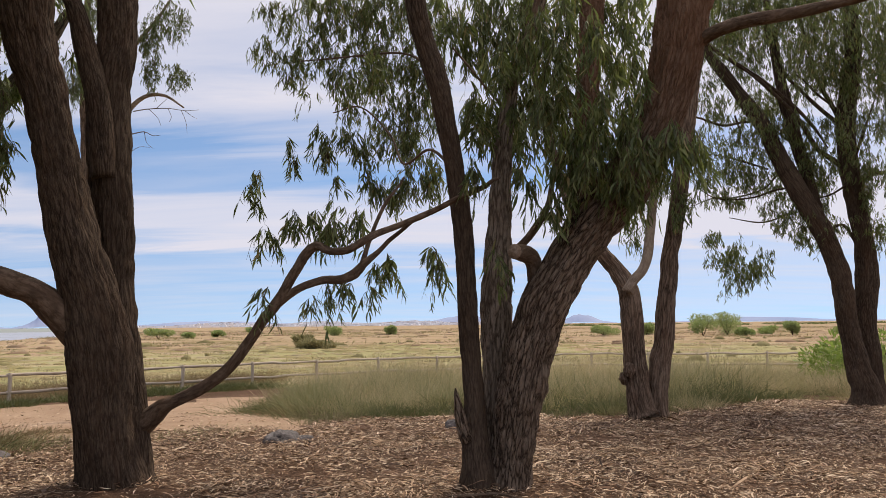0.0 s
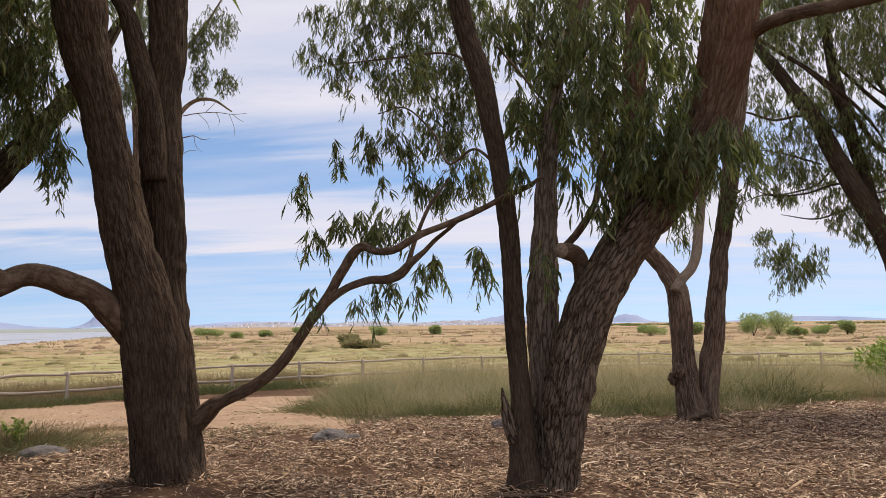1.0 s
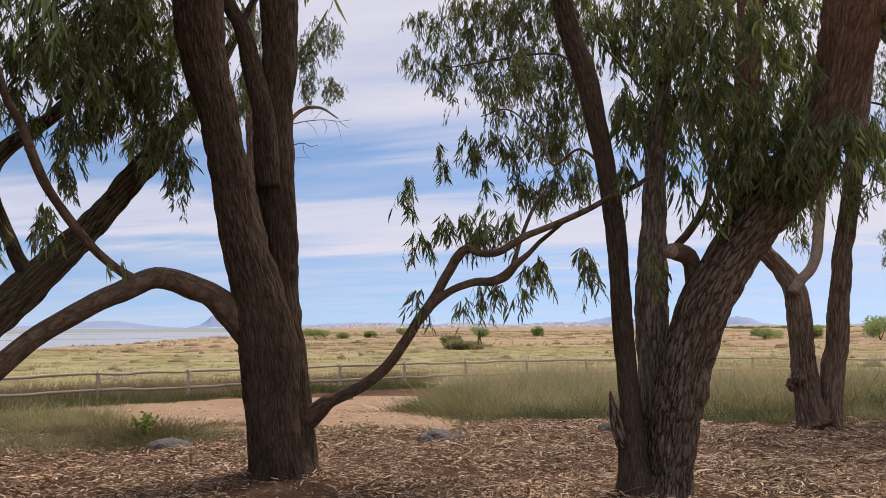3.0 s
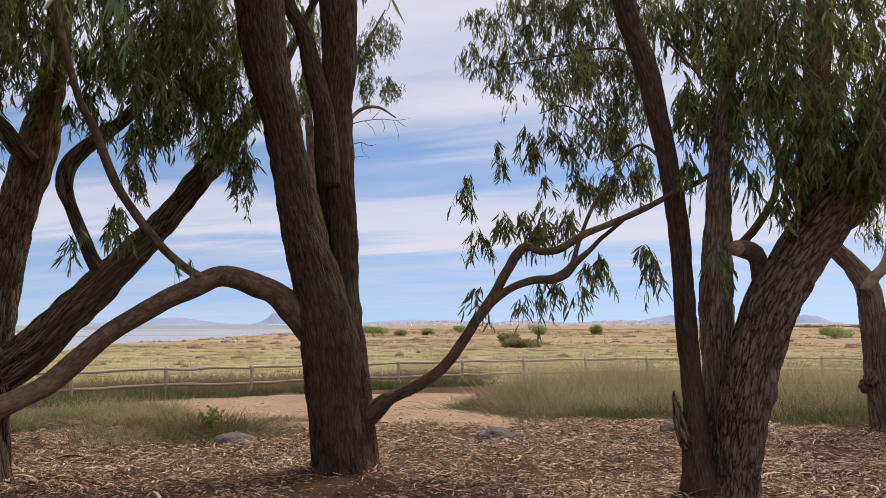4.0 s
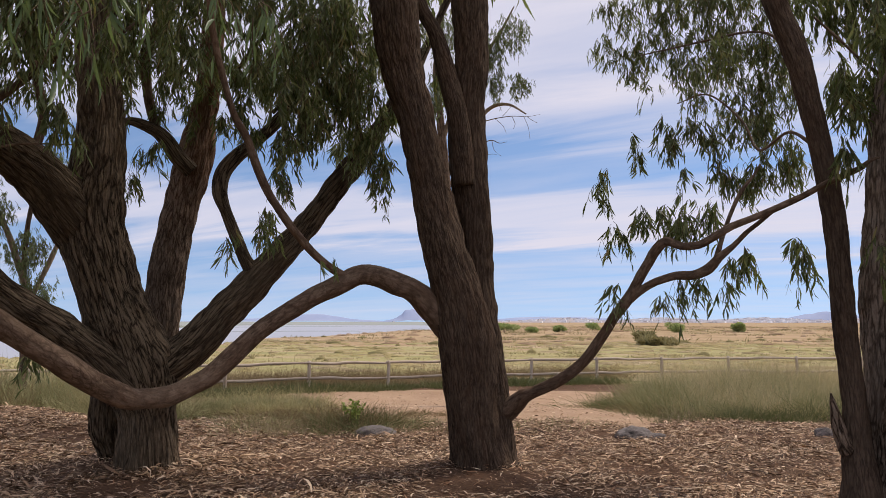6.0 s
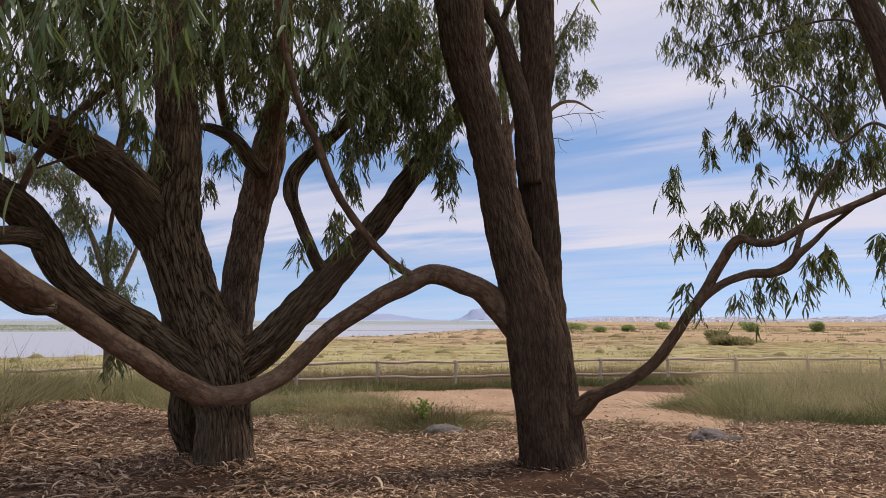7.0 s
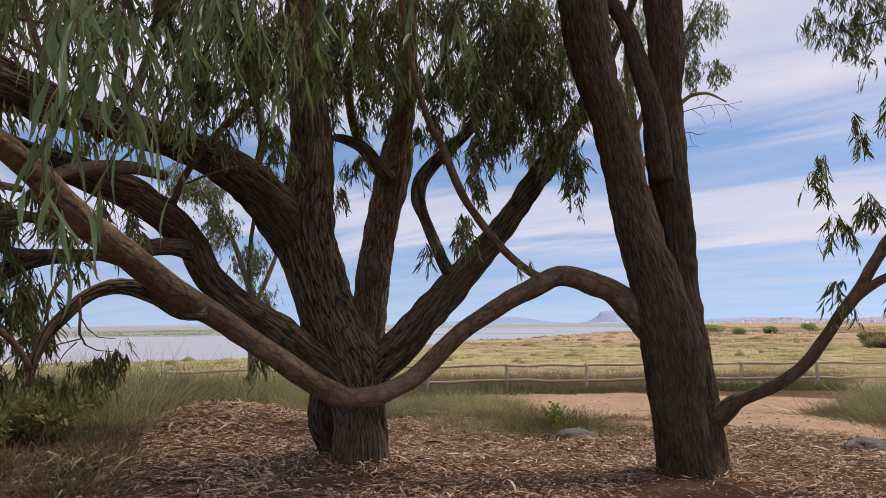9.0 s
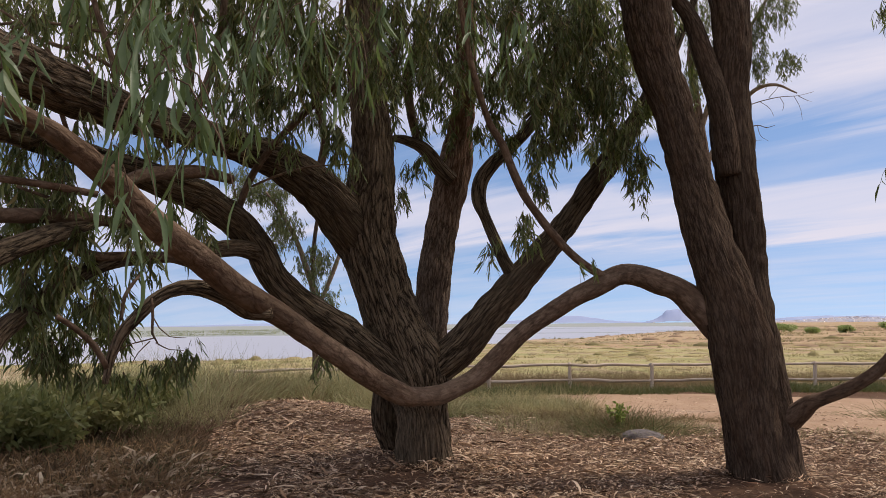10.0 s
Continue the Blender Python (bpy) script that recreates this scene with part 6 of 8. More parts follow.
def tree(name, base, limbs, sprays, bark_of, leaf, label, ridges, full=1.0, group="gum trees"):
    t = root(name, base, label, "tree", group)
    carriers = []
    for i, (kind, note, pts) in enumerate(limbs):
        m, depth = bark_of(kind, i, pts)
        cap = CUT_WOOD if kind == "cut_stub" else None
        big = max(p[3] for p in pts)
        limb = part(kind, tube(kind, pts, [m], depth, ridges[0], ridges[1], 0.09 if name == "gum_tree" and ridges[0] < 12 else 0.045 if big > 0.1 else 0.09, i * 7 + len(name) + int(base[0] * 10), 0.048, cap, 0.016, 0.24 if kind in ("trunk", "stem") else 0.0), t, note)
        if kind not in ("cut_stub", "broken_spike", "root_stem"):
            carriers.append((limb, np.array(pts)[:, :3]))
    for i, (size, clumps) in enumerate(sprays):
        for j, clump in enumerate(clumps):
            rng = np.random.default_rng(1000 * i + 40 * j + int(abs(base[0] * 31)) + 5)
            clump = (*clump[:5], int(clump[5] * full * 1.25))
            part("spray", spray("spray", [clump], size * 0.82, [leaf, BARK_SMOOTH], rng), min(carriers, key=lambda c: float(np.min(np.linalg.norm(c[1] - np.array(clump[:3]), axis=1))))[0], kind="stuff")
    return t


def shade_crown(t, clumps, seed):
    """The upper crown, out of view: unseen leaves added and placed to cast shade."""
    rng = np.random.default_rng(seed)
    part("crown", spray("crown", clumps, 0.34, [LEAF, BARK_SMOOTH], rng, few=2), t, kind="stuff")


def bark_a(kind, i, pts):
    if kind in ("trunk", "stem"):
        return BARK_A, 0.021
    return (BARK_SMOOTH, 0.007) if i in (3, 6) else ((BARK_A, 0.006) if kind == "limb" else (BARK_SMOOTH, 0.002))


def bark_b(kind, i, pts):
    if kind == "stem":
        return (BARK_A, 0.010) if i == 1 else (BARK_PALE, 0.020)
    if kind == "trunk":
        return BARK_B, 0.030
    if i == 6:
        return BARK_SMOOTH, 0.004
    return (BARK_B, 0.006) if kind in ("limb", "broken_spike") else (BARK_SMOOTH, 0.002)


def bark_c(kind, i, pts):
    return (BARK_PINK, 0.020) if kind in ("trunk", "stem") else (BARK_SHED, 0.003)


def bark_e(kind, i, pts):
    return (BARK_A, 0.012) if kind in ("trunk", "stem") else (BARK_A, 0.003)


def bark_d(kind, i, pts):
    if kind in ("trunk", "stem", "root_stem"):
        # the stem takes a lighter bark to stand in for sun falling on it
        return (BARK_B, 0.026) if kind == "stem" else (BARK_D, 0.031)
    if kind == "limb":
        return (BARK_D, 0.020) if max(p[3] for p in pts) > 0.19 else (BARK_D, 0.005)
    return BARK_SMOOTH, 0.002


tree_a = tree("gum_tree", (-3.32, 7.74, 0.0), LIMBS_A, SPRAYS_A, bark_a, LEAF, "brown-barked gum tree with twin stems and a long low sweeping limb", (18.0, 0.15))
shade_crown(tree_a, [(-3.9, 7.2, 7.6, 1.9, 1.1, 420), (-3.0, 8.4, 8.8, 2.0, 1.2, 420), (-5.2, 5.2, 6.6, 1.2, 0.8, 200)], 11)
tree_b = tree("gum_tree", (0.52, 7.48, 0.0), LIMBS_B, SPRAYS_B, bark_b, LEAF, "many-stemmed gum tree with furrowed bark and hanging foliage", (17.0, 0.17), 1.2)
# the clumps near and behind the camera are unseen, added only for shade
shade_crown(tree_b, [(0.4, 7.6, 7.0, 1.8, 1.1, 420), (2.4, 6.8, 7.2, 1.9, 1.2, 420), (-0.8, 9.0, 6.8, 1.6, 1.0, 300), (3.4, 5.0, 5.6, 1.6, 0.7, 140), (1.6, 2.4, 6.4, 2.2, 0.8, 200), (3.2, -0.8, 5.6, 2.6, 1.2, 300), (-0.4, 3.6, 7.0, 2.0, 0.8, 300)], 12)
tree_c = tree("gum_tree", (3.46, 12.95, 0.0), LIMBS_C, SPRAYS_C, bark_c, LEAF, "slender gum tree with a forked pinkish-brown trunk beside tall grass", (9.0, 0.10))


def burl(x, y, z, size, seed, tree_of, mat, label):
    bm = bmesh.new()
    bmesh.ops.create_icosphere(bm, subdivisions=4, radius=1.0)
    for v in bm.verts:
        d = 1 + 0.35 * noise.noise(v.co * 1.9 + Vector((seed, 0, 0))) + 0.22 * noise.noise(v.co * 4.5 + Vector((0, seed, 0)))
        v.co = Vector((x + v.co.x * size * d, y + v.co.y * size * 0.6 * d, z + v.co.z * size * 1.25 * d))
    me = bpy.data.meshes.new("burl")
    bm.to_mesh(me)
    bm.free()
    a = me.attributes.new("grain", "FLOAT_VECTOR", "POINT")
    a.data.foreach_set("vector", np.array([v.co[:] for v in me.vertices], dtype=np.float32).ravel())
    me.materials.append(mat)
    me.polygons.foreach_set("use_smooth", [True] * len(me.polygons))
    part("burl", me, tree_of, label)


burl(3.10, 12.80, 0.80, 0.095, 2.0, tree_c, BARK_PINK, "knobbly burl with torn bark")
burl(3.02, 12.86, 0.66, 0.075, 5.0, tree_c, BARK_PINK, "knobbly burl with torn bark")
shade_crown(tree_c, [(2.6, 13.4, 7.6, 1.8, 1.2, 300), (4.8, 13.1, 8.6, 1.8, 1.2, 300)], 13)
tree_e = tree("gum_tree", (8.12, 14.6, 0.0), LIMBS_E, SPRAYS_E, bark_e, LEAF, "leaning gum tree with dark crossing limbs and thin foliage", (9.0, 0.10), 1.3)
shade_crown(tree_e, [(6.4, 15.2, 9.4, 2.4, 1.4, 400), (8.6, 15.0, 9.4, 2.2, 1.4, 400)], 14)
tree_d = tree("gum_tree", (-6.55, 6.2, 0.0), LIMBS_D, SPRAYS_D, bark_d, LEAF, "old spreading gum tree with thick furrowed limbs from a short trunk", (15.0, 0.10), 1.25)
# unseen clumps reach beyond the tree and behind the camera, placed for their shadows
shade_crown(tree_d, [(-8.6, 5.4, 6.9, 2.2, 1.2, 1300), (-9.6, 2.6, 6.0, 2.0, 1.2, 1200), (-6.0, 6.2, 7.2, 2.2, 1.2, 1500), (-7.6, 4.2, 6.8, 2.0, 1.2, 1500), (-5.2, 7.4, 7.4, 1.8, 1.0, 1100), (-4.2, 5.4, 7.2, 1.6, 0.8, 900), (-4.6, 3.6, 6.6, 1.6, 0.8, 800), (-6.4, 2.4, 5.4, 1.8, 0.9, 1400), (-3.6, 2.6, 6.2, 2.2, 0.8, 1300), (-4.0, -2.0, 5.6, 2.6, 1.0, 700), (-1.0, -3.6, 5.2, 2.6, 1.2, 700), (-7.4, -0.6, 4.8, 2.4, 1.2, 700), (-6.0, 10.8, 8.8, 2.2, 1.0, 1400), (-6.6, 12.2, 8.8, 2.3, 1.0, 1700), (-8.2, 10.2, 8.2, 2.0, 1.0, 1200)], 15)


def leaf_mesh(seed, thin, mats, name="leaf"):
    """One sickle leaf of unit length, hanging down from its stalk, with a folded middle."""
    rg = np.random.default_rng(seed)
    c, d, e = rg.uniform(-0.16, 0.16), rg.uniform(-0.22, 0.22), rg.uniform(0, 6.28)
    v, f = [], []
    for u, w in ((0.0, 0.10), (0.14, 0.62), (0.34, 1.0), (0.58, 0.88), (0.82, 0.46), (1.0, 0.03)):
        x, y = c * 4 * u * (1 - u) + 0.02 * math.sin(7 * u + e), d * u * u
        h = w * thin * 0.5
        v += [(x - h, y + 0.35 * h, -u), (x, y, -u), (x + h, y + 0.35 * h, -u)]
    for k in range(5):
        o = 3 * k
        f += [(o, o + 1, o + 4, o + 3), (o + 1, o + 2, o + 5, o + 4)]
    return mesh_of(name, v, f, mats, None, True)


NEAR_LEAF = leaf_material("near_gum_leaf", [(0.0, (0.060, 0.112, 0.055)), (0.4, (0.090, 0.150, 0.074)), (0.8, (0.135, 0.195, 0.098)), (0.97, (0.190, 0.235, 0.120)), (1.0, (0.21, 0.24, 0.12))], 0.4, 0.40)
leaf_shapes = [leaf_mesh(70 + k, 0.080 + 0.009 * k, [NEAR_LEAF]) for k in range(6)]
made = 0
for i, (size, clumps) in enumerate(SPRAYS_D_near):
    for j, clump in enumerate(clumps):
        rg = np.random.default_rng(900 + 20 * i + j)
        x, y, z, a, h, count = clump
        if made + count > 300:
            part("spray", spray("spray", [clump], size, [NEAR_LEAF, BARK_SMOOTH], rg), tree_d, "near hanging spray of long green leaves", "stuff")
            continue
        made += count
        for k in range(0, count, 7):
            d = rg.normal(size=3)
            d *= rg.uniform(0.1, 1.0) ** 0.45 / np.linalg.norm(d)
            s0 = np.array((x, y, z + 0.1 * h + 0.06)) + d * (a, a * 0.9, h)
            out = rg.normal(size=3) * (1, 1, 0.35)
            out *= size * 1.8 / np.linalg.norm(out)
            pts = [(*(s0 + out * 0.42 * u + np.array((0, 0, -0.8 * size * 1.8 * u * u))), 0.004 - 0.0025 * u) for u in (0.0, 0.35, 0.7, 1.0)]
            twig = part("twig", tube("twig", pts, [BARK_SMOOTH], 0.0, seed=k, step=0.06), tree_d)
            for u in np.linspace(0.12, 1.0, min(7, count - k)):
                q = s0 + out * 0.42 * u + np.array((0, 0, -0.8 * size * 1.8 * u * u))
                ob = part("leaf", leaf_shapes[int(rg.integers(6))], twig)
                ob.location = q
                ob.rotation_euler = (rg.normal() * 0.26, rg.normal() * 0.26, rg.uniform(0, 6.28))
                ob.scale = [size * rg.uniform(0.6, 1.15)] * 3
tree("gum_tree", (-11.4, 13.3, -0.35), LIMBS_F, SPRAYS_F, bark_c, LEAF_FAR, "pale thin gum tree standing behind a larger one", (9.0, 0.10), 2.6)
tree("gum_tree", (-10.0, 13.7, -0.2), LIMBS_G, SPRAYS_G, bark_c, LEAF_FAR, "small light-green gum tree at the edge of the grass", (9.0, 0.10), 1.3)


# fence
FENCE_LINE = [(66, 21.6), (53, 21.8), (39, 22.4), (35.5, 22.8), (29.5, 23.3), (18.8, 25.0), (9.3, 27.2), (1.7, 28.8), (-9, 32.3), (-18.6, 33.8), (-30, 36.0)]
line = spline([(-r * math.sin(radians(az)), r * math.cos(radians(az)), 0.0) for az, r in FENCE_LINE], 0.02)
run = np.concatenate([[0], np.cumsum(np.linalg.norm(np.diff(line[:, :3], axis=0), axis=1))])
fence = root("fence", (line[0][0], line[0][1], land(line[0][0], line[0][1])), "weathered wooden post-and-rail fence along a sandy path", "fence")
rng = np.random.default_rng(77)
stations = []
turns = np.degrees(np.arctan2(-line[:, 0], line[:, 1]))
s = run[int(np.argmin(np.abs(turns - 29.5)))] % 2.4
while s < run[-1]:
    i = int(np.searchsorted(run, s))
    x, y = line[min(i, len(line) - 1)][:2]
    stations.append((x, y, land(x, y)))
    s += 2.4
for k, (x, y, z) in enumerate(stations):
    lx, ly = rng.uniform(-0.03, 0.03, 2)
    part("post", tube("post", [(x, y, z - 0.2, 0.055), (x + lx * 0.5, y + ly * 0.5, z + 0.4, 0.053), (x + lx, y + ly, z + 0.84, 0.05)], [FENCE_WOOD], 0.0, seed=k, step=0.1), fence)
for k in range(len(stations) - 1):
    (x0, y0, z0), (x1, y1, z1) = stations[k], stations[k + 1]
    for high in (0.77, 0.32):
        j0, j1, jm = rng.uniform(-0.022, 0.022, 3)
        mx, my, mz = (x0 + x1) / 2, (y0 + y1) / 2, (z0 + z1) / 2
        ux, uy = (x1 - x0) * 0.03, (y1 - y0) * 0.03
        part("rail", tube("rail", [(x0 - ux, y0 - uy, z0 + high + j0, 0.041), (0.7 * x0 + 0.3 * x1, 0.7 * y0 + 0.3 * y1, 0.7 * z0 + 0.3 * z1 + high + jm, 0.044), (mx, my, mz + high - jm * 0.8, 0.042), (x1 + ux, y1 + uy, z1 + high + j1, 0.033)], [FENCE_WOOD], 0.0, seed=k + 40, step=0.15), fence)


# stones
def stone(x, y, sx, sy, sz, seed, label, rough=1.0):
    bm = bmesh.new()
    bmesh.ops.create_icosphere(bm, subdivisions=4, radius=1.0)
    for v in bm.verts:
        d = 1 + rough * (0.30 * noise.noise(v.co * 1.3 + Vector((seed, 0, 0))) + 0.22 * (0.5 - abs(noise.noise(v.co * 2.6 + Vector((0, seed, 0))))) + 0.10 * noise.noise(v.co * 6 + Vector((0, 0, seed))))
        v.co = Vector((v.co.x * sx * d, v.co.y * sy * d, max(-0.4, v.co.z) * sz * d))
    me = bpy.data.meshes.new("stone")
    bm.to_mesh(me)
    bm.free()
    me.materials.append(STONE)
    me.polygons.foreach_set("use_smooth", [True] * len(me.polygons))
    ob = new("stone", me)
    ob.location = (x, y, land(x, y) + 0.01)
    ob.rotation_euler = (0, 0, seed)
    return tagged(ob, label, "stone", "stones in the litter")


stone(-2.24, 10.75, 0.30, 0.20, 0.12, 1.3, "low grey stone half buried in leaf litter")
stone(-1.95, 10.75, 0.16, 0.12, 0.06, 4.1, "flat grey stone chip lying in leaf litter")
stone(-5.62, 9.45, 0.31, 0.20, 0.125, 3.3, "rounded grey stone with a smooth top in leaf litter", 0.35)
stone(0.15, 11.9, 0.16, 0.12, 0.10, 5.2, "small dark stone behind a trunk")


# plants
def tussock(name, spots, mat, rng, tall, wide, per, label, category="grass", radius=0.22, lean=0.35, sag=0.12, few=2):
    base, way, length, width = [], [], [], []
    for x, y, h in spots:
        d = rng.normal(size=(per, 2)) * radius * h
        px, py = x + d[:, 0], y + d[:, 1]
        base.append(np.stack([px, py, np.array([land(q, w) - 0.02 for q, w in zip(px, py)])], 1))
        out = np.concatenate([d / (radius * h + 1e-6) * lean * 0.5 + rng.normal(size=(per, 2)) * lean * 0.6, np.ones((per, 1))], 1)
        way.append(out)
        length.append(tall * h * rng.uniform(0.25, 1.2, per))
        width.append(wide * rng.uniform(0.6, 1.5, per))
    v, f = blades(np.vstack(base), np.vstack(way), np.concatenate(length), np.concatenate(width), 0.35, rng, sag=sag, few=few)
    ob = new(name, mesh_of(name, v, f, [mat], None, False))
    return tagged(ob, label, category, kind="stuff")


def spread_spots(rng, count, az0, az1, r0, r1, keep=None, h0=0.7, h1=1.15):
    res = []
    while len(res) < count:
        az, r = rng.uniform(az0, az1), math.sqrt(rng.uniform(r0 * r0, r1 * r1))
        if keep and not keep(az, r):
            continue
        x, y = -r * math.sin(radians(az)), r * math.cos(radians(az))
        low = 0.40 + 0.60 * ease(0.0, 3.2, r - mulch_edge(az)) if r > mulch_edge(az) else 1.0
        res.append((x, y, rng.uniform(h0, h1) * low * (1 + 0.75 * noise.noise((x * 0.45, y * 0.45, 21.0)))))
    return res


rng = np.random.default_rng(5)


def outside(az, r):
    """Beyond the litter."""
    return r > mulch_edge(az) + 0.1


def drift(scale, level, seed):
    """Off the path and the litter, in drifts."""
    def keep(az, r):
        if r < mulch_edge(az) + 0.3 or (10.0 < az < 33.5 and r < 22.0):
            return False
        x, y = -r * math.sin(radians(az)), r * math.cos(radians(az))
        return noise.noise((x * scale, y * scale, seed)) + 0.5 * noise.noise((x * scale * 3, y * scale * 3, seed)) > level
    return keep


BROWN_GRASS = leaf_material("brown_green_grass", [(0.0, (0.120, 0.101, 0.053)), (0.4, (0.190, 0.150, 0.079)), (0.8, (0.280, 0.207, 0.119)), (1.0, (0.400, 0.290, 0.176))], 0.25, 0.9, (0.300, 0.194, 0.088), drifts=0.5)
PALE_GRASS = leaf_material("pale_stalk", [(0.0, (0.30, 0.27, 0.128)), (0.4, (0.40, 0.36, 0.178)), (0.8, (0.50, 0.44, 0.238)), (1.0, (0.56, 0.49, 0.281))], 0.35, 0.9, (0.40, 0.34, 0.136))
UNDER = leaf_material("undergrowth", [(0.0, (0.057, 0.069, 0.030)), (0.5, (0.109, 0.127, 0.055)), (0.9, (0.172, 0.184, 0.086)), (1.0, (0.276, 0.230, 0.127))], 0.25, 0.8, (0.230, 0.230, 0.069), drifts=0.5)
GREY_GRASS = leaf_material("grey_green_grass", [(0.0, (0.148, 0.168, 0.077)), (0.4, (0.247, 0.262, 0.126)), (0.8, (0.370, 0.365, 0.193)), (0.97, (0.494, 0.419, 0.246)), (1.0, (0.519, 0.437, 0.257))], 0.25, 0.9, (0.421, 0.340, 0.163), drifts=0.5)
tussock("tall_grass", spread_spots(rng, 360, -36, 10.5, 14.6, 24, drift(0.9, -0.08, 1.0), 0.3, 1.35), GRASS, rng, 0.84, 0.0055, 140, "tall soft pale-green grass beside the fence", radius=0.30, lean=0.55, sag=0.22)
tussock("tall_grass", spread_spots(rng, 480, -36, 9.5, 22.5, 32, drift(0.5, -0.7, 1.5), 0.8, 1.2), GRASS, rng, 0.92, 0.0065, 110, "tall soft grass up against the fence", radius=0.32, lean=0.5, sag=0.20, few=1)
tussock("tall_grass", spread_spots(rng, 340, -36, 11.0, 13.4, 24, drift(0.8, -0.08, 3.0), 0.3, 1.35), GREY_GRASS, rng, 0.86, 0.0055, 140, "tall grey-green grass in drifts beside the fence", radius=0.30, lean=0.55, sag=0.22)
tussock("tall_grass", spread_spots(rng, 80, 8.5, 13.2, 14.8, 19.0, drift(0.5, -0.9, 2.0), 0.6, 1.2), GREY_GRASS, rng, 0.80, 0.006, 150, "tall dark clump of grass beside the path", radius=0.30, lean=0.6, sag=0.25)
tussock("dark_tuft", spread_spots(np.random.default_rng(61), 26, 8.5, 13.0, 16.6, 18.6, None, 0.6, 1.25), UNDER, np.random.default_rng(62), 0.52, 0.006, 300, "dark bushy undergrowth in front of the tall grass beside the path", radius=0.30, lean=1.1, sag=0.4)
tussock("dry_grass", spread_spots(np.random.default_rng(63), 14, 8.0, 12.0, 15.6, 17.0, None, 0.5, 1.1), BROWN_GRASS, np.random.default_rng(64), 0.42, 0.0055, 260, "brown bushy tufts at the edge of the path", radius=0.26, lean=1.2, sag=0.45)
tussock("dark_tuft", spread_spots(np.random.default_rng(65), 12, 23.5, 28.5, 12.7, 13.6, None, 0.6, 1.1), BROWN_GRASS, np.random.default_rng(66), 0.44, 0.0055, 300, "grey-brown bushy tufts beside a stone", radius=0.24, lean=1.15, sag=0.4)
# dark plants along the edge; this dense layer also imitates shade between the blades
tussock("dark_tuft", spread_spots(rng, 420, -36, 12.5, 12.6, 16.5, drift(0.7, -0.35, 6.0), 0.7, 1.6), UNDER, rng, 0.34, 0.0065, 90, "low dark green plants at the foot of the tall grass, thickened to imitate its shade", radius=0.36, lean=0.9, sag=0.3, few=1)
tussock("dry_grass", spread_spots(rng, 170, -36, 11, 14.2, 24, drift(0.7, -0.2, 14.0), 0.5, 1.3), PALE_GRASS, rng, 0.98, 0.009, 26, "thin pale seeding stalks above the grass", radius=0.4, lean=0.6, sag=0.3)
tussock("dry_grass", spread_spots(rng, 330, -36, 12, 12.6, 15.6, drift(0.8, -0.15, 4.0), 0.3, 1.0), STRAW, rng, 0.46, 0.007, 40, "dry bent stalks among the tall grass", radius=0.3, lean=1.1, sag=0.4)
tussock("dark_tuft", spread_spots(rng, 150, -36, 12.5, 13.8, 19.5, drift(0.8, 0.02, 17.0), 0.6, 1.3), UNDER, rng, 0.66, 0.008, 170, "dark green clumps in front of the tall grass", radius=0.32, lean=0.75, sag=0.3)
tussock("dry_grass", spread_spots(rng, 300, -36, 11, 12.9, 15.2, drift(0.9, -0.1, 24.0), 0.4, 1.2), STRAW, rng, 0.40, 0.014, 14, "fallen bark strips and dry stalks heaped against the grass", radius=0.3, lean=1.8, sag=0.5)
tussock("tall_grass", spread_spots(rng, 230, 49, 74, 14.5, 20.5, drift(0.5, -0.5, 27.0), 0.8, 1.25), GREY_GRASS, rng, 1.02, 0.006, 130, "tall grey-green grass before the water", radius=0.36, lean=0.55, sag=0.25)
tussock("tall_grass", spread_spots(rng, 130, 46, 74, 16.5, 21.0, drift(0.5, -0.5, 29.0), 0.8, 1.2), PALE_GRASS, rng, 1.15, 0.005, 60, "pale seeding grass before the water", radius=0.4, lean=0.55, sag=0.28)
tussock("tall_grass", spread_spots(rng, 16, 34, 47, 13.6, 18.5, drift(0.9, -0.3, 5.0), 0.9, 1.4), PALE_GRASS, rng, 0.60, 0.005, 560, "pale puffs of grass between trunk and fence", radius=0.22, lean=1.0, sag=0.4)
tussock("tall_grass", spread_spots(rng, 13, 34, 47, 13.0, 16.0, drift(0.9, -0.2, 7.0), 0.9, 1.4), GREY_GRASS, rng, 0.66, 0.005, 620, "grey-green puffs of grass between trunk and fence", radius=0.20, lean=1.0, sag=0.4)
tussock("dry_grass", spread_spots(rng, 14, 34, 47, 12.7, 14.6, drift(0.9, -0.2, 9.0), 0.8, 1.3), BROWN_GRASS, rng, 0.56, 0.005, 560, "brown bushy clumps at the edge of the litter", radius=0.20, lean=1.2, sag=0.45)
tussock("dark_tuft", spread_spots(rng, 26, 33.5, 48, 12.6, 16.0, drift(0.9, -0.1, 11.0), 0.5, 1.2), UNDER, rng, 0.30, 0.007, 170, "low dark plants between trunk and fence", radius=0.32, lean=1.1, sag=0.3)
tussock("dry_grass", spread_spots(rng, 22, 36, 44, 12.6, 13.6, None, 0.6, 1.2), STRAW, rng, 0.62, 0.012, 9, "dry fallen twigs at the edge of the grass", radius=0.4, lean=2.2, sag=0.2)
tussock("tall_grass", spread_spots(rng, 280, 46, 80, 13.4, 24, drift(0.4, -0.2, 8.0), 0.5, 1.3), BROWN_GRASS, rng, 0.98, 0.007, 100, "tall pale grass towards the water", radius=0.32, lean=0.6, sag=0.28)
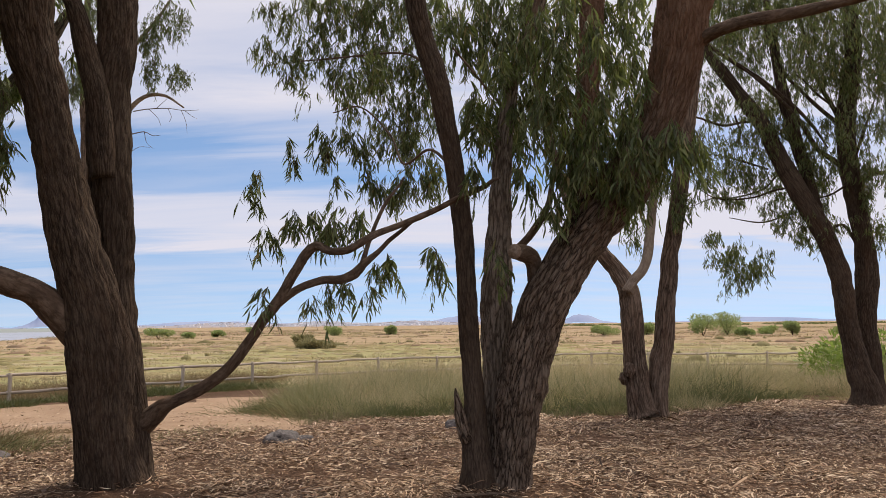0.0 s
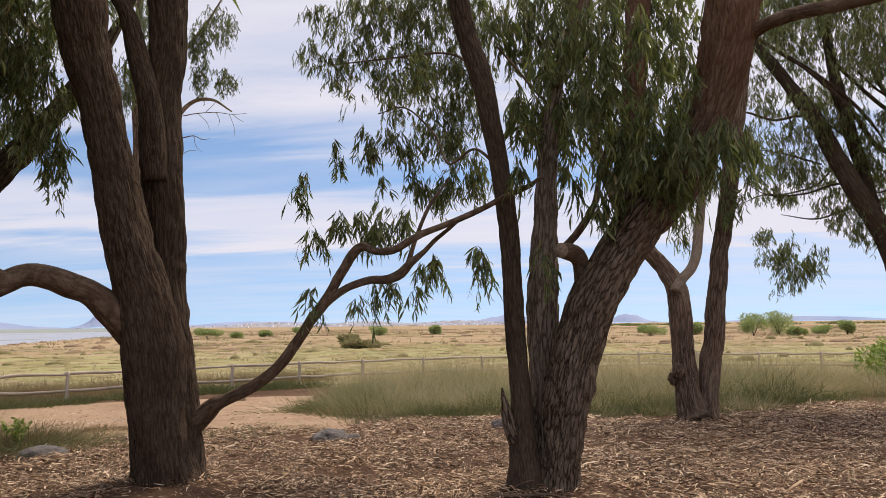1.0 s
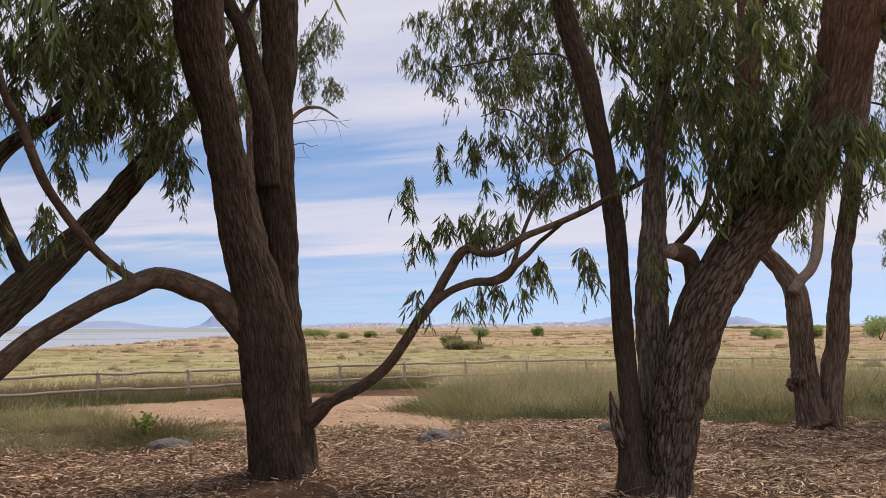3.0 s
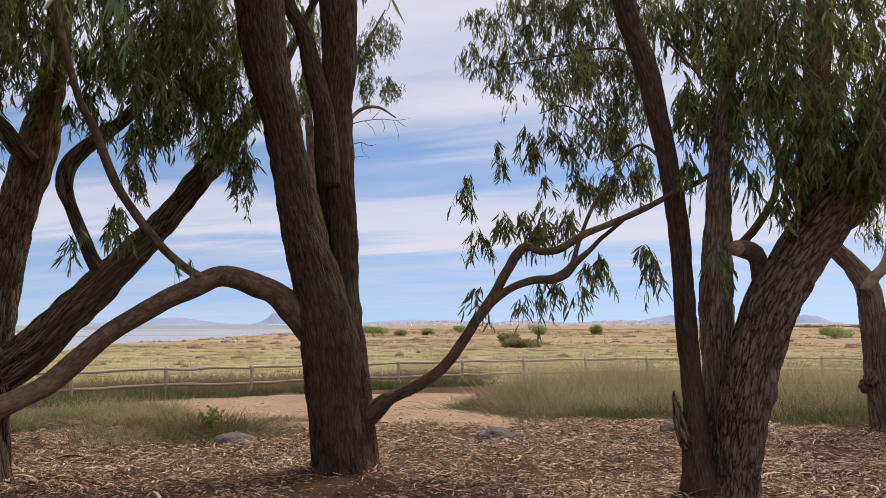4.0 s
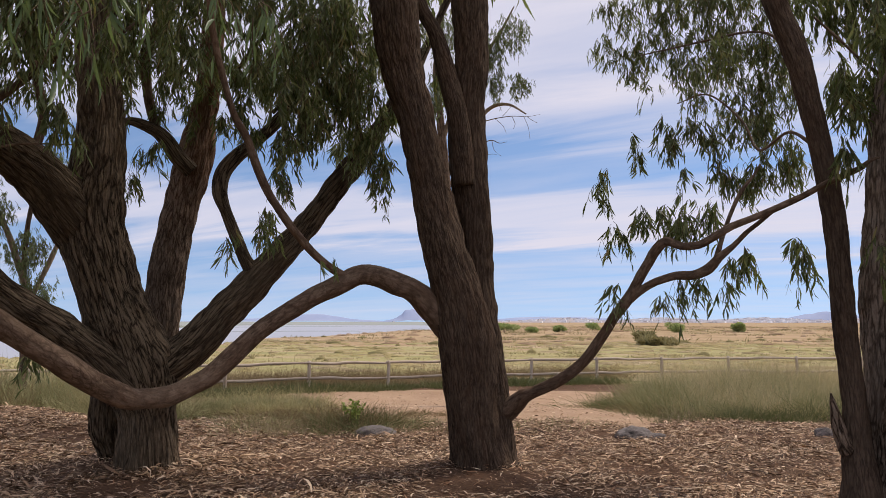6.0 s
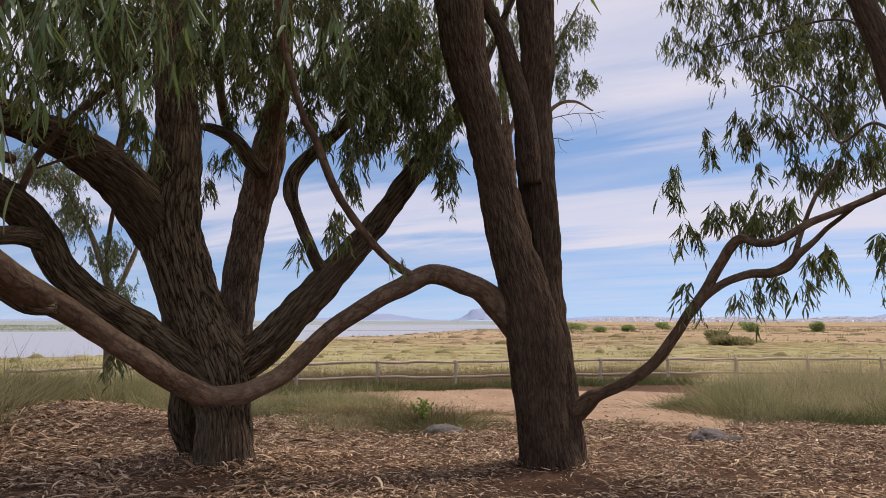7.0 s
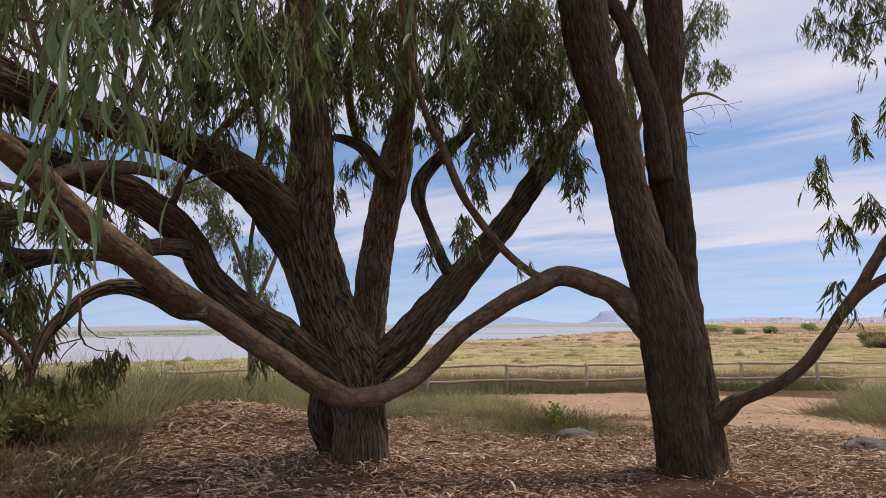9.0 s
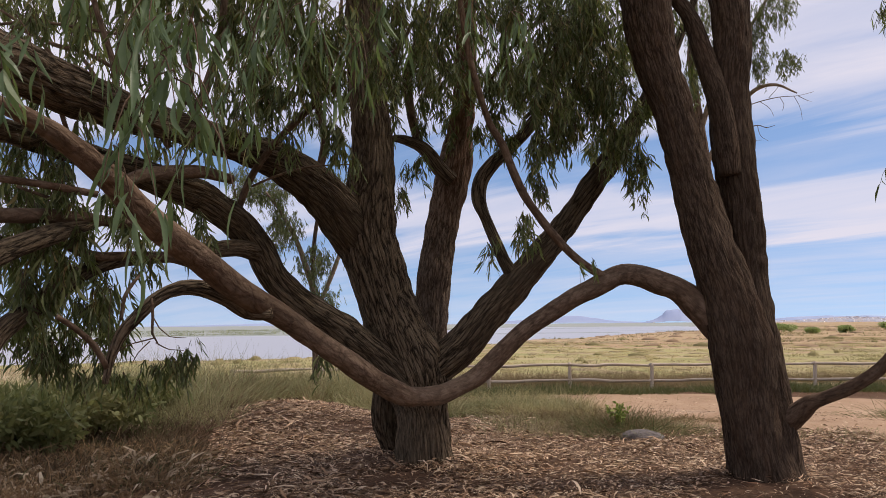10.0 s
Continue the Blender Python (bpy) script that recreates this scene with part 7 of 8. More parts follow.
tussock("tall_grass", spread_spots(rng, 260, 46, 80, 12.2, 22, drift(0.4, -0.1, 9.0), 0.5, 1.3), GREY_GRASS, rng, 0.84, 0.007, 110, "grey-green grass clumps towards the water", radius=0.32, lean=0.65, sag=0.3)
BRACKEN = leaf_material("bracken", [(0.0, (0.035, 0.026, 0.014)), (0.5, (0.085, 0.060, 0.032)), (0.9, (0.150, 0.108, 0.060)), (1.0, (0.24, 0.17, 0.10))], 0.2, 0.8, (0.20, 0.12, 0.06))
tussock("dark_tuft", spread_spots(rng, 150, 53, 80, 9.0, 17.0, outside, 0.4, 1.2), BRACKEN, rng, 0.42, 0.008, 130, "dark brown bushy undergrowth at the edge of the litter", radius=0.34, lean=0.9, sag=0.35)
tussock("dark_tuft", spread_spots(rng, 120, 60, 80, 7.2, 11.0, outside, 0.4, 1.2), BRACKEN, rng, 0.26, 0.008, 130, "low dark bushy undergrowth beside the litter", radius=0.34, lean=1.0, sag=0.3)
tussock("dark_tuft", spread_spots(rng, 70, 60, 80, 7.0, 12.5, outside, 0.4, 1.1), UNDER, rng, 0.30, 0.009, 110, "dark green leafy undergrowth beside the litter", radius=0.34, lean=1.0, sag=0.3)
PALE_STRAW = leaf_material("pale_straw", [(0.0, (0.30, 0.21, 0.13)), (0.4, (0.46, 0.34, 0.22)), (0.8, (0.62, 0.50, 0.35)), (1.0, (0.72, 0.62, 0.47))], 0.25, 0.8, (0.45, 0.36, 0.20))
tussock("dry_grass", spread_spots(rng, 80, 60, 80, 6.4, 9.8, outside, 0.6, 1.2), PALE_STRAW, rng, 0.70, 0.036, 17, "pale drooping straw heads among dark undergrowth", radius=0.22, lean=0.7, sag=0.80, few=0)
tussock("dry_grass", spread_spots(rng, 90, 58, 80, 6.6, 12.5, outside, 0.5, 1.1), STRAW, rng, 0.42, 0.012, 40, "brown dry tufts at the edge of the litter", radius=0.26, lean=0.9, sag=0.6)
THATCH = leaf_material("brown_thatch", [(0.0, (0.130, 0.078, 0.040)), (0.4, (0.270, 0.168, 0.088)), (0.8, (0.450, 0.310, 0.172)), (1.0, (0.64, 0.48, 0.29))], 0.2, 0.85, (0.34, 0.22, 0.10), drifts=0.5)
tussock("dry_grass", spread_spots(rng, 110, 61, 82, 6.4, 10.5, outside, 0.5, 1.2), THATCH, rng, 0.55, 0.009, 130, "orange-brown matted dry grass at the edge of the litter", radius=0.28, lean=0.85, sag=0.55)
tussock("low_grass", spread_spots(rng, 100, 26, 41, 11.2, 12.9, None, 0.5, 1.1), STRAW, rng, 0.26, 0.006, 40, "short dry grass in the leaf litter", lean=0.9, sag=0.3)
tussock("low_grass", spread_spots(rng, 90, 26, 41, 11.2, 12.9, None, 0.6, 1.1), GREY_GRASS, rng, 0.28, 0.006, 60, "short grey-green tufts in the leaf litter", lean=0.8, sag=0.3)
tussock("low_grass", spread_spots(rng, 140, 9, 26, 11.6, 13.4, None, 0.4, 1.0), STRAW, rng, 0.15, 0.006, 36, "short dry grass at the edge of the sandy path", lean=1.0, sag=0.3)
tussock("low_grass", spread_spots(rng, 50, 14, 30, 11.4, 13.2, None, 0.5, 1.0), GREY_GRASS, rng, 0.20, 0.006, 50, "short grey-green tufts at the edge of the path", lean=0.9, sag=0.3)
tussock("dry_grass", spread_spots(rng, 16, 30.0, 33.5, 11.7, 12.6, None, 0.8, 1.25), BROWN_GRASS, rng, 0.46, 0.005, 420, "brown dry bushy tuft in the litter", radius=0.20, lean=1.2, sag=0.45)
tussock("dark_tuft", spread_spots(rng, 10, 30.5, 34.0, 11.7, 12.7, None, 0.7, 1.15), UNDER, rng, 0.42, 0.0055, 420, "dark bushy tuft of grass in the litter", radius=0.26, lean=1.15, sag=0.35)


def patchy(scale, level, seed):
    """Keeps spots where a slow noise is high, so that plants stand in drifts."""
    def keep(az, r):
        if shore(az) and r > shore(az)[0] - 4:
            return False
        x, y = -r * math.sin(radians(az)), r * math.cos(radians(az))
        return noise.noise((x * scale, y * scale * 2.2, seed)) + 0.4 * noise.noise((x * scale * 4, y * scale * 6, seed)) > level
    return keep


OLIVE = leaf_material("olive_scrub", [(0.0, (0.200, 0.190, 0.090)), (0.5, (0.290, 0.270, 0.125)), (0.9, (0.370, 0.330, 0.165)), (1.0, (0.36, 0.30, 0.17))], 0.3, 0.9, (0.34, 0.28, 0.14))
RUSSET = leaf_material("russet_scrub", [(0.0, (0.270, 0.180, 0.110)), (0.5, (0.390, 0.275, 0.175)), (0.9, (0.490, 0.365, 0.250)), (1.0, (0.52, 0.39, 0.27))], 0.5, 0.9, (0.34, 0.28, 0.14))
tussock("meadow_scrub", spread_spots(rng, 600, -40, 75, 21, 48, patchy(0.06, -0.15, 1.0), 0.4, 1.2), MEADOW, rng, 0.17, 0.010, 80, "soft yellow-green meadow grass", radius=0.8, lean=0.9, sag=0.2, few=1)
tussock("meadow_scrub", spread_spots(rng, 600, -40, 75, 38, 100, patchy(0.05, -0.15, 2.0), 0.4, 1.4), MEADOW, rng, 0.20, 0.022, 60, "low yellow-green cushions in the meadow", radius=0.55, lean=0.9, few=1)
tussock("meadow_scrub", spread_spots(rng, 450, -40, 75, 30, 110, patchy(0.05, 0.10, 5.0), 0.4, 1.3), RUSSET, rng, 0.20, 0.022, 50, "drifts of dry russet meadow plants", radius=0.55, lean=0.9, few=1)
tussock("meadow_scrub", spread_spots(rng, 260, -40, 60, 34, 130, patchy(0.04, 0.18, 9.0), 0.4, 1.5), OLIVE, rng, 0.40, 0.03, 90, "dark olive bushes scattered in the meadow", radius=0.6, lean=0.9, few=1)
tussock("meadow_scrub", spread_spots(rng, 420, -38, 40, 105, 420, patchy(0.012, 0.0, 6.0), 0.5, 1.6), OLIVE, rng, 0.55, 0.10, 60, "olive scrub scattered over the far flats", radius=1.3, lean=0.9, few=1)
tussock("meadow_scrub", spread_spots(rng, 420, -38, 40, 105, 420, patchy(0.012, 0.0, 12.0), 0.5, 1.6), RUSSET, rng, 0.5, 0.10, 60, "brown scrub scattered over the far flats", radius=1.6, lean=0.9, few=1)
def cushion_material(name, low, mid, high):
    return leaf_material(name, [(0.0, low), (0.4, mid), (0.8, high), (1.0, high)], 0.45, 0.95, high, 0.3)


def cushions(spots, mat, rng, wide, high, label):
    """Low uneven domes of dense small plants."""
    v, f = [], []
    for x, y, h in spots:
        z, o, spin = land(x, y) - 0.02, len(v), rng.uniform(0, 6.28)
        w, sx = wide * h * rng.uniform(0.5, 1.2), rng.uniform(0.8, 1.5)
        for u, lift in ((1.0, -0.9), (0.86, 0.45), (0.5, 0.9)):
            for k in range(8):
                a = spin + k * math.pi / 4
                q = u * w * rng.uniform(0.7, 1.25)
                v.append((x + q * sx * math.cos(a), y + q * math.sin(a), z + high * h * lift * rng.uniform(0.6, 1.3)))
        v.append((x, y, z + high * h * rng.uniform(0.9, 1.2)))
        for ring in range(2):
            for k in range(8):
                k2 = (k + 1) % 8
                f.append((o + 8 * ring + k, o + 8 * ring + k2, o + 8 * ring + 8 + k2, o + 8 * ring + 8 + k))
        for k in range(8):
            f.append((o + 16 + k, o + 16 + (k + 1) % 8, o + 24))
    base, way = [], []
    for i in range(len(spots)):
        p = np.array(v[25 * i:25 * i + 25])
        m = 34
        a, b = rng.integers(8, 25, m), rng.integers(0, 25, m)
        u = rng.uniform(0, 1, (m, 1))
        base.append(p[a] * u + p[b] * (1 - u))
        way.append(rng.normal(size=(m, 3)) * (0.6, 0.6, 0.2) + (0, 0, 0.8))
    base, way = np.vstack(base), np.vstack(way)
    tv, tf = blades(base, way, high * rng.uniform(0.35, 1.1, len(base)), wide * rng.uniform(0.03, 0.08, len(base)), 0.4, rng, few=1)
    o = len(v)
    v, f = np.vstack([np.array(v), tv]), f + [tuple(o + q for q in t) for t in tf]
    ob = new("meadow_cushions", mesh_of("meadow_cushions", v, f, [mat], None, True))
    return tagged(ob, label, "meadow plants", kind="stuff")


cushions(spread_spots(rng, 1500, -40, 75, 25, 100, patchy(0.06, -0.1, 31.0), 0.4, 1.4), cushion_material("yellow_green_cushion", (0.350, 0.305, 0.135), (0.455, 0.388, 0.180), (0.545, 0.448, 0.248)), rng, 0.62, 0.085, "low yellow-green cushions of meadow plants")
cushions(spread_spots(rng, 900, -40, 75, 24, 120, patchy(0.06, 0.0, 37.0), 0.4, 1.4), cushion_material("beige_cushion", (0.348, 0.282, 0.156), (0.456, 0.372, 0.216), (0.564, 0.468, 0.300)), rng, 0.62, 0.085, "low beige cushions of dry meadow plants")
cushions(spread_spots(rng, 170, -40, 75, 30, 130, patchy(0.05, 0.12, 41.0), 0.4, 1.5), cushion_material("olive_cushion", (0.240, 0.214, 0.098), (0.336, 0.298, 0.142), (0.432, 0.372, 0.192)), rng, 0.5, 0.24, "low olive bushes in the meadow")
cushions(spread_spots(rng, 700, -38, 40, 85, 400, patchy(0.02, 0.0, 43.0), 0.5, 1.6), cushion_material("russet_cushion", (0.312, 0.216, 0.132), (0.420, 0.300, 0.198), (0.528, 0.396, 0.276)), rng, 0.9, 0.20, "low russet bushes over the far flats")
HEDGE = leaf_material("hedge_leaf", [(0.0, (0.075, 0.095, 0.040)), (0.5, (0.125, 0.145, 0.062)), (0.9, (0.180, 0.190, 0.085)), (1.0, (0.22, 0.20, 0.10))], 0.25, 0.8)
tussock("far_woods", spread_spots(rng, 130, -34, -4, 560, 1000, None, 0.5, 1.5), HEDGE, rng, 2.0, 0.8, 50, "thin dark line of far trees on the plain", "woods", 3.0, 1.0, few=1)


def shrub(x, y, wide, tall, mat, seed, label, leaf=0.16, count=900):
    z = land(x, y)
    t = root("shrub", (x, y, z), label, "shrub", "shrubs in the meadow")
    rg = np.random.default_rng(seed)
    for k in range(4):
        a = rg.uniform(0, 6.28)
        part("stem", tube("stem", [(x, y, z - 0.1, 0.02 * tall), (x + 0.15 * wide * math.cos(a), y + 0.15 * wide * math.sin(a), z + 0.4 * tall, 0.014 * tall), (x + 0.3 * wide * math.cos(a), y + 0.3 * wide * math.sin(a), z + 0.75 * tall, 0.006 * tall)], [BARK_A], 0.0, seed=k, step=0.2), t)
    base, way = [], []
    for k in range(9):
        cx, cy, cz = x + rg.uniform(-0.36, 0.36) * wide, y + rg.uniform(-0.36, 0.36) * wide, z + tall * rg.uniform(0.25, 0.78)
        m = count // 9
        d = rg.normal(size=(m, 3))
        d /= np.linalg.norm(d, axis=1)[:, None]
        d *= (rg.uniform(0.05, 1, m) ** 0.4)[:, None]
        base.append(np.array((cx, cy, cz)) + d * (0.24 * wide, 0.24 * wide, 0.26 * tall))
        way.append(d + rg.normal(size=(m, 3)) * 0.6 + (0, 0, 0.3))
    base, way = np.vstack(base), np.vstack(way)
    n = len(base)
    ln = leaf * rg.uniform(0.6, 1.3, n)
    v, f = blades(base, way, ln, ln * 0.38, 0.3, rg, few=2)
    part("crown", mesh_of("crown", v, f, [mat], None, False), t)
    return t


FAR_SHRUBS = [(20.4, 170, 5.0, 2.2), (18.6, 180, 3.6, 2.0), (16.4, 190, 3.0, 1.6), (8.1, 190, 4.4, 2.4), (3.9, 200, 3.0, 2.4), (-11.9, 150, 4.6, 2.0), (-14.9, 160, 3.0, 2.4), (-18.8, 150, 4.6, 4.0), (-20.4, 160, 5.8, 4.6), (-21.6, 145, 2.6, 1.7), (-23.2, 160, 4.0, 1.8), (-24.6, 150, 2.6, 2.4), (-27.5, 170, 4.6, 1.4), (10.4, 92, 3.6, 1.5), (9.2, 88, 4.0, 0.9), (14.0, 230, 4.0, 2.2)]
for k, (az, r, w, h) in enumerate(FAR_SHRUBS):
    shrub(-r * math.sin(radians(az)), r * math.cos(radians(az)), w, h, LEAF_SHRUB if k in (7, 8) else OLIVE if k in (13, 14) else LEAF_SHRUB, 300 + k, "rounded green shrub standing alone in the dry meadow", 0.34, 2600)
LEAF_FRESH = leaf_material("fresh_leaf", [(0.0, (0.17, 0.25, 0.06)), (0.5, (0.25, 0.34, 0.08)), (0.9, (0.34, 0.42, 0.12)), (1.0, (0.36, 0.42, 0.13))], 0.5)
shrub(11.2, 20.6, 2.8, 1.8, LEAF_FRESH, 401, "fresh green bush beside a leaning trunk", 0.14, 4200)
shrub(15.2, 21.8, 3.0, 1.6, LEAF_FRESH, 402, "fresh green bush at the edge of the grass", 0.14, 3400)


BUSH = leaf_material("bush_leaf", [(0.0, (0.070, 0.086, 0.034)), (0.5, (0.135, 0.158, 0.062)), (0.9, (0.220, 0.235, 0.100)), (1.0, (0.33, 0.27, 0.14))], 0.4, 0.7, (0.26, 0.26, 0.07), drifts=0.4)
for k, (az, r, w, h) in enumerate(((66.5, 13.0, 1.3, 0.62), (69.5, 11.6, 1.5, 0.75), (73.0, 10.6, 1.5, 0.8), (77.0, 10.8, 1.8, 1.0))):
    shrub(-r * math.sin(radians(az)), r * math.cos(radians(az)), w, h, BUSH, 420 + k, "dark green leafy bush at the edge of the leaf litter", 0.11, 2600)


def weed(x, y, tall, seed):
    z = land(x, y)
    t = root("weed", (x, y, z), "yellow-green leafy weed growing from the litter", "plant")
    rg = np.random.default_rng(seed)
    for k in range(5):
        a, l = rg.uniform(0, 6.28), rg.uniform(0.06, 0.20)
        pts = [(x, y, z - 0.02, 0.006), (x + l * 0.4 * math.cos(a), y + l * 0.4 * math.sin(a), z + tall * 0.5, 0.005), (x + l * math.cos(a), y + l * math.sin(a), z + tall * rg.uniform(0.7, 1.0), 0.002)]
        stem = part("stem", tube("stem", pts, [LEAF_WEED], 0.0, seed=k, step=0.05), t)
        c = spline(pts, 0.03)[3:, :3]
        c = np.repeat(c, 3, axis=0)
        n = len(c)
        ln = rg.uniform(0.045, 0.085, n)
        v, f = blades(c, rg.normal(size=(n, 3)) + (0, 0, 0.2), ln, ln * 0.5, 0.3, rg)
        part("foliage", mesh_of("foliage", v, f, [LEAF_WEED], None, False), t)
    return t


weed(-6.22, 9.86, 0.46, 61)


hedge_spots = []
for az10 in range(130, 480):
    az = az10 / 10
    i = int(np.argmin(np.abs(np.degrees(np.arctan2(-line[:, 0], line[:, 1])) - az)))
    if az10 % 3 and noise.noise((az * 0.6, 0, 4)) > -0.25:
        hedge_spots.append((line[i][0] * 0.985 + rng.normal() * 0.2, line[i][1] * 0.985 + rng.normal() * 0.2, rng.uniform(0.5, 1.2)))
tussock("low_hedge", hedge_spots, UNDER, rng, 0.33, 0.014, 130, "low dark green plants along the fence", "plants", 0.3, 0.9)
back_spots = []
for k in range(1500):
    i = int(rng.integers(len(line)))
    f = rng.uniform(1.02, 1.20)
    if 12.5 < polar(line[i][0], line[i][1])[0] < 48:
        back_spots.append((line[i][0] * f, line[i][1] * f, rng.uniform(0.5, 1.2)))
tussock("tall_grass", back_spots, BROWN_GRASS, rng, 0.74, 0.010, 70, "brownish-green grass behind the fence", radius=0.5, lean=0.6, sag=0.25, few=1)


REED = leaf_material("reed_blade", [(0.0, (0.22, 0.25, 0.17)), (0.5, (0.30, 0.32, 0.22)), (1.0, (0.38, 0.38, 0.28)), (1.0, (0.38, 0.38, 0.28))], 0.35, 0.9)
tussock("reeds", spread_spots(rng, 420, 40, 82, 222, 460, lambda az, r: r > shore(az)[1] + 6, 0.5, 1.6), REED, rng, 0.65, 0.25, 34, "reeds and low scrub on the far bank of the lagoon", "reeds", 3.0, 0.7, few=1)


# far hills and town
def hill(az, r, wide, high, seed, peak=0.5):
    v, f = [], []
    n, m = 60, 9
    for i in range(n + 1):
        u = i / n
        prof = math.sin(math.pi * u) ** 1.2 * (0.42 + 0.58 * math.exp(-((u - peak) / 0.20) ** 2)) * (1 + 0.25 * noise.noise((u * 7, seed, 0)) + 0.08 * noise.noise((u * 21, seed, 3)))
        a = radians(az + wide * (0.5 - u))
        for k in range(m):
            w = k / (m - 1)
            rr = r + 260 * (w - 0.5)
            v.append((-rr * math.sin(a), rr * math.cos(a), -2 + high * prof * math.sin(math.pi * (0.04 + 0.92 * w)) * (1 + 0.12 * noise.noise((u * 11, w * 5, seed)))))
    for i in range(n):
        for k in range(m - 1):
            o = i * m + k
            f.append((o, o + 1, o + m + 1, o + m))
    ob = new("backdrop", mesh_of("backdrop", v, f, [HAZED_HILL]))
    return tagged(ob, "low hills on the far horizon, blue-grey haze put into their colour", "hill", kind="structure")


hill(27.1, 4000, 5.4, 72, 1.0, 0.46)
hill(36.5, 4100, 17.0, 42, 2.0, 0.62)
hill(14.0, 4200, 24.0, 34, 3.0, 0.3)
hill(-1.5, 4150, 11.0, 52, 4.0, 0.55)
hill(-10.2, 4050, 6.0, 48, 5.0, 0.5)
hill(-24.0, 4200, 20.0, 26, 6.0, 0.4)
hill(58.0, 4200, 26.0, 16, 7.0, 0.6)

def slope(az, r):
    """The rising ground that the far town stands on."""
    return -1.9 + max(0.0, r - 1450) * 0.0125 * (0.45 + 0.55 * math.sin(az * 0.45 + 0.6) ** 2) * ease(-9, -3, az) * (1 - ease(17, 25, az))


sv, sf = [], []
for i in range(71):
    for k in range(15):
        az, r = -10 + 0.5 * i, 1400 + 95 * k
        sv.append((-r * math.sin(radians(az)), r * math.cos(radians(az)), slope(az, r) + (0.8 * noise.noise((az, r * 0.004, 2.0)) if k else -2.0)))
for i in range(70):
    for k in range(14):
        o = 15 * i + k
        sf.append((o, o + 1, o + 16, o + 15))
# greyed ground: distance haze is mixed into these stops
SLOPE = material("far_slope", lambda t: surface(t, ramp_node(t, noise_node(t, coords(t), 0.012, 6, 0.65), [(0.35, (0.27, 0.25, 0.26)), (0.55, (0.36, 0.33, 0.34)), (0.7, (0.46, 0.42, 0.43))]), 1.0, spec=0.0))
tagged(new("backdrop", mesh_of("backdrop", sv, sf, [SLOPE])), "rising ground behind the far shore, haze put into its colour", "hill", kind="structure")

rng = np.random.default_rng(9)
tv, tf = [], []
for k in range(520):
    az, r = rng.normal(7, 6.5), rng.uniform(1500, 2650)
    w, d, h = rng.uniform(4, 16), rng.uniform(5, 12), rng.uniform(2.0, 4.0)
    x, y, z = -r * math.sin(radians(az)), r * math.cos(radians(az)), slope(az, r) - 0.4
    a = radians(az) + rng.uniform(-0.4, 0.4)
    ca, sa, o = math.cos(a), math.sin(a), len(tv)
    for sz in (0, h):
        for sx, sy in ((-w, -d), (w, -d), (w, d), (-w, d)):
            tv.append((x + (sx * ca - sy * sa) / 2, y + (sx * sa + sy * ca) / 2, z + sz))
    tf += [(o, o + 1, o + 5, o + 4), (o + 1, o + 2, o + 6, o + 5), (o + 2, o + 3, o + 7, o + 6), (o + 3, o, o + 4, o + 7), (o + 4, o + 5, o + 6, o + 7)]
town = new("far_town", mesh_of("far_town", tv, tf, [TOWN], None, False))
tagged(town, "scattered pale houses of a town along the far shore", "town", kind="stuff")


# fallen leaves and bark
BARE = [(-3.0, 7.0, 0.80), (-6.1, 5.3, 0.55), (-7.3, 3.6, 0.7)]


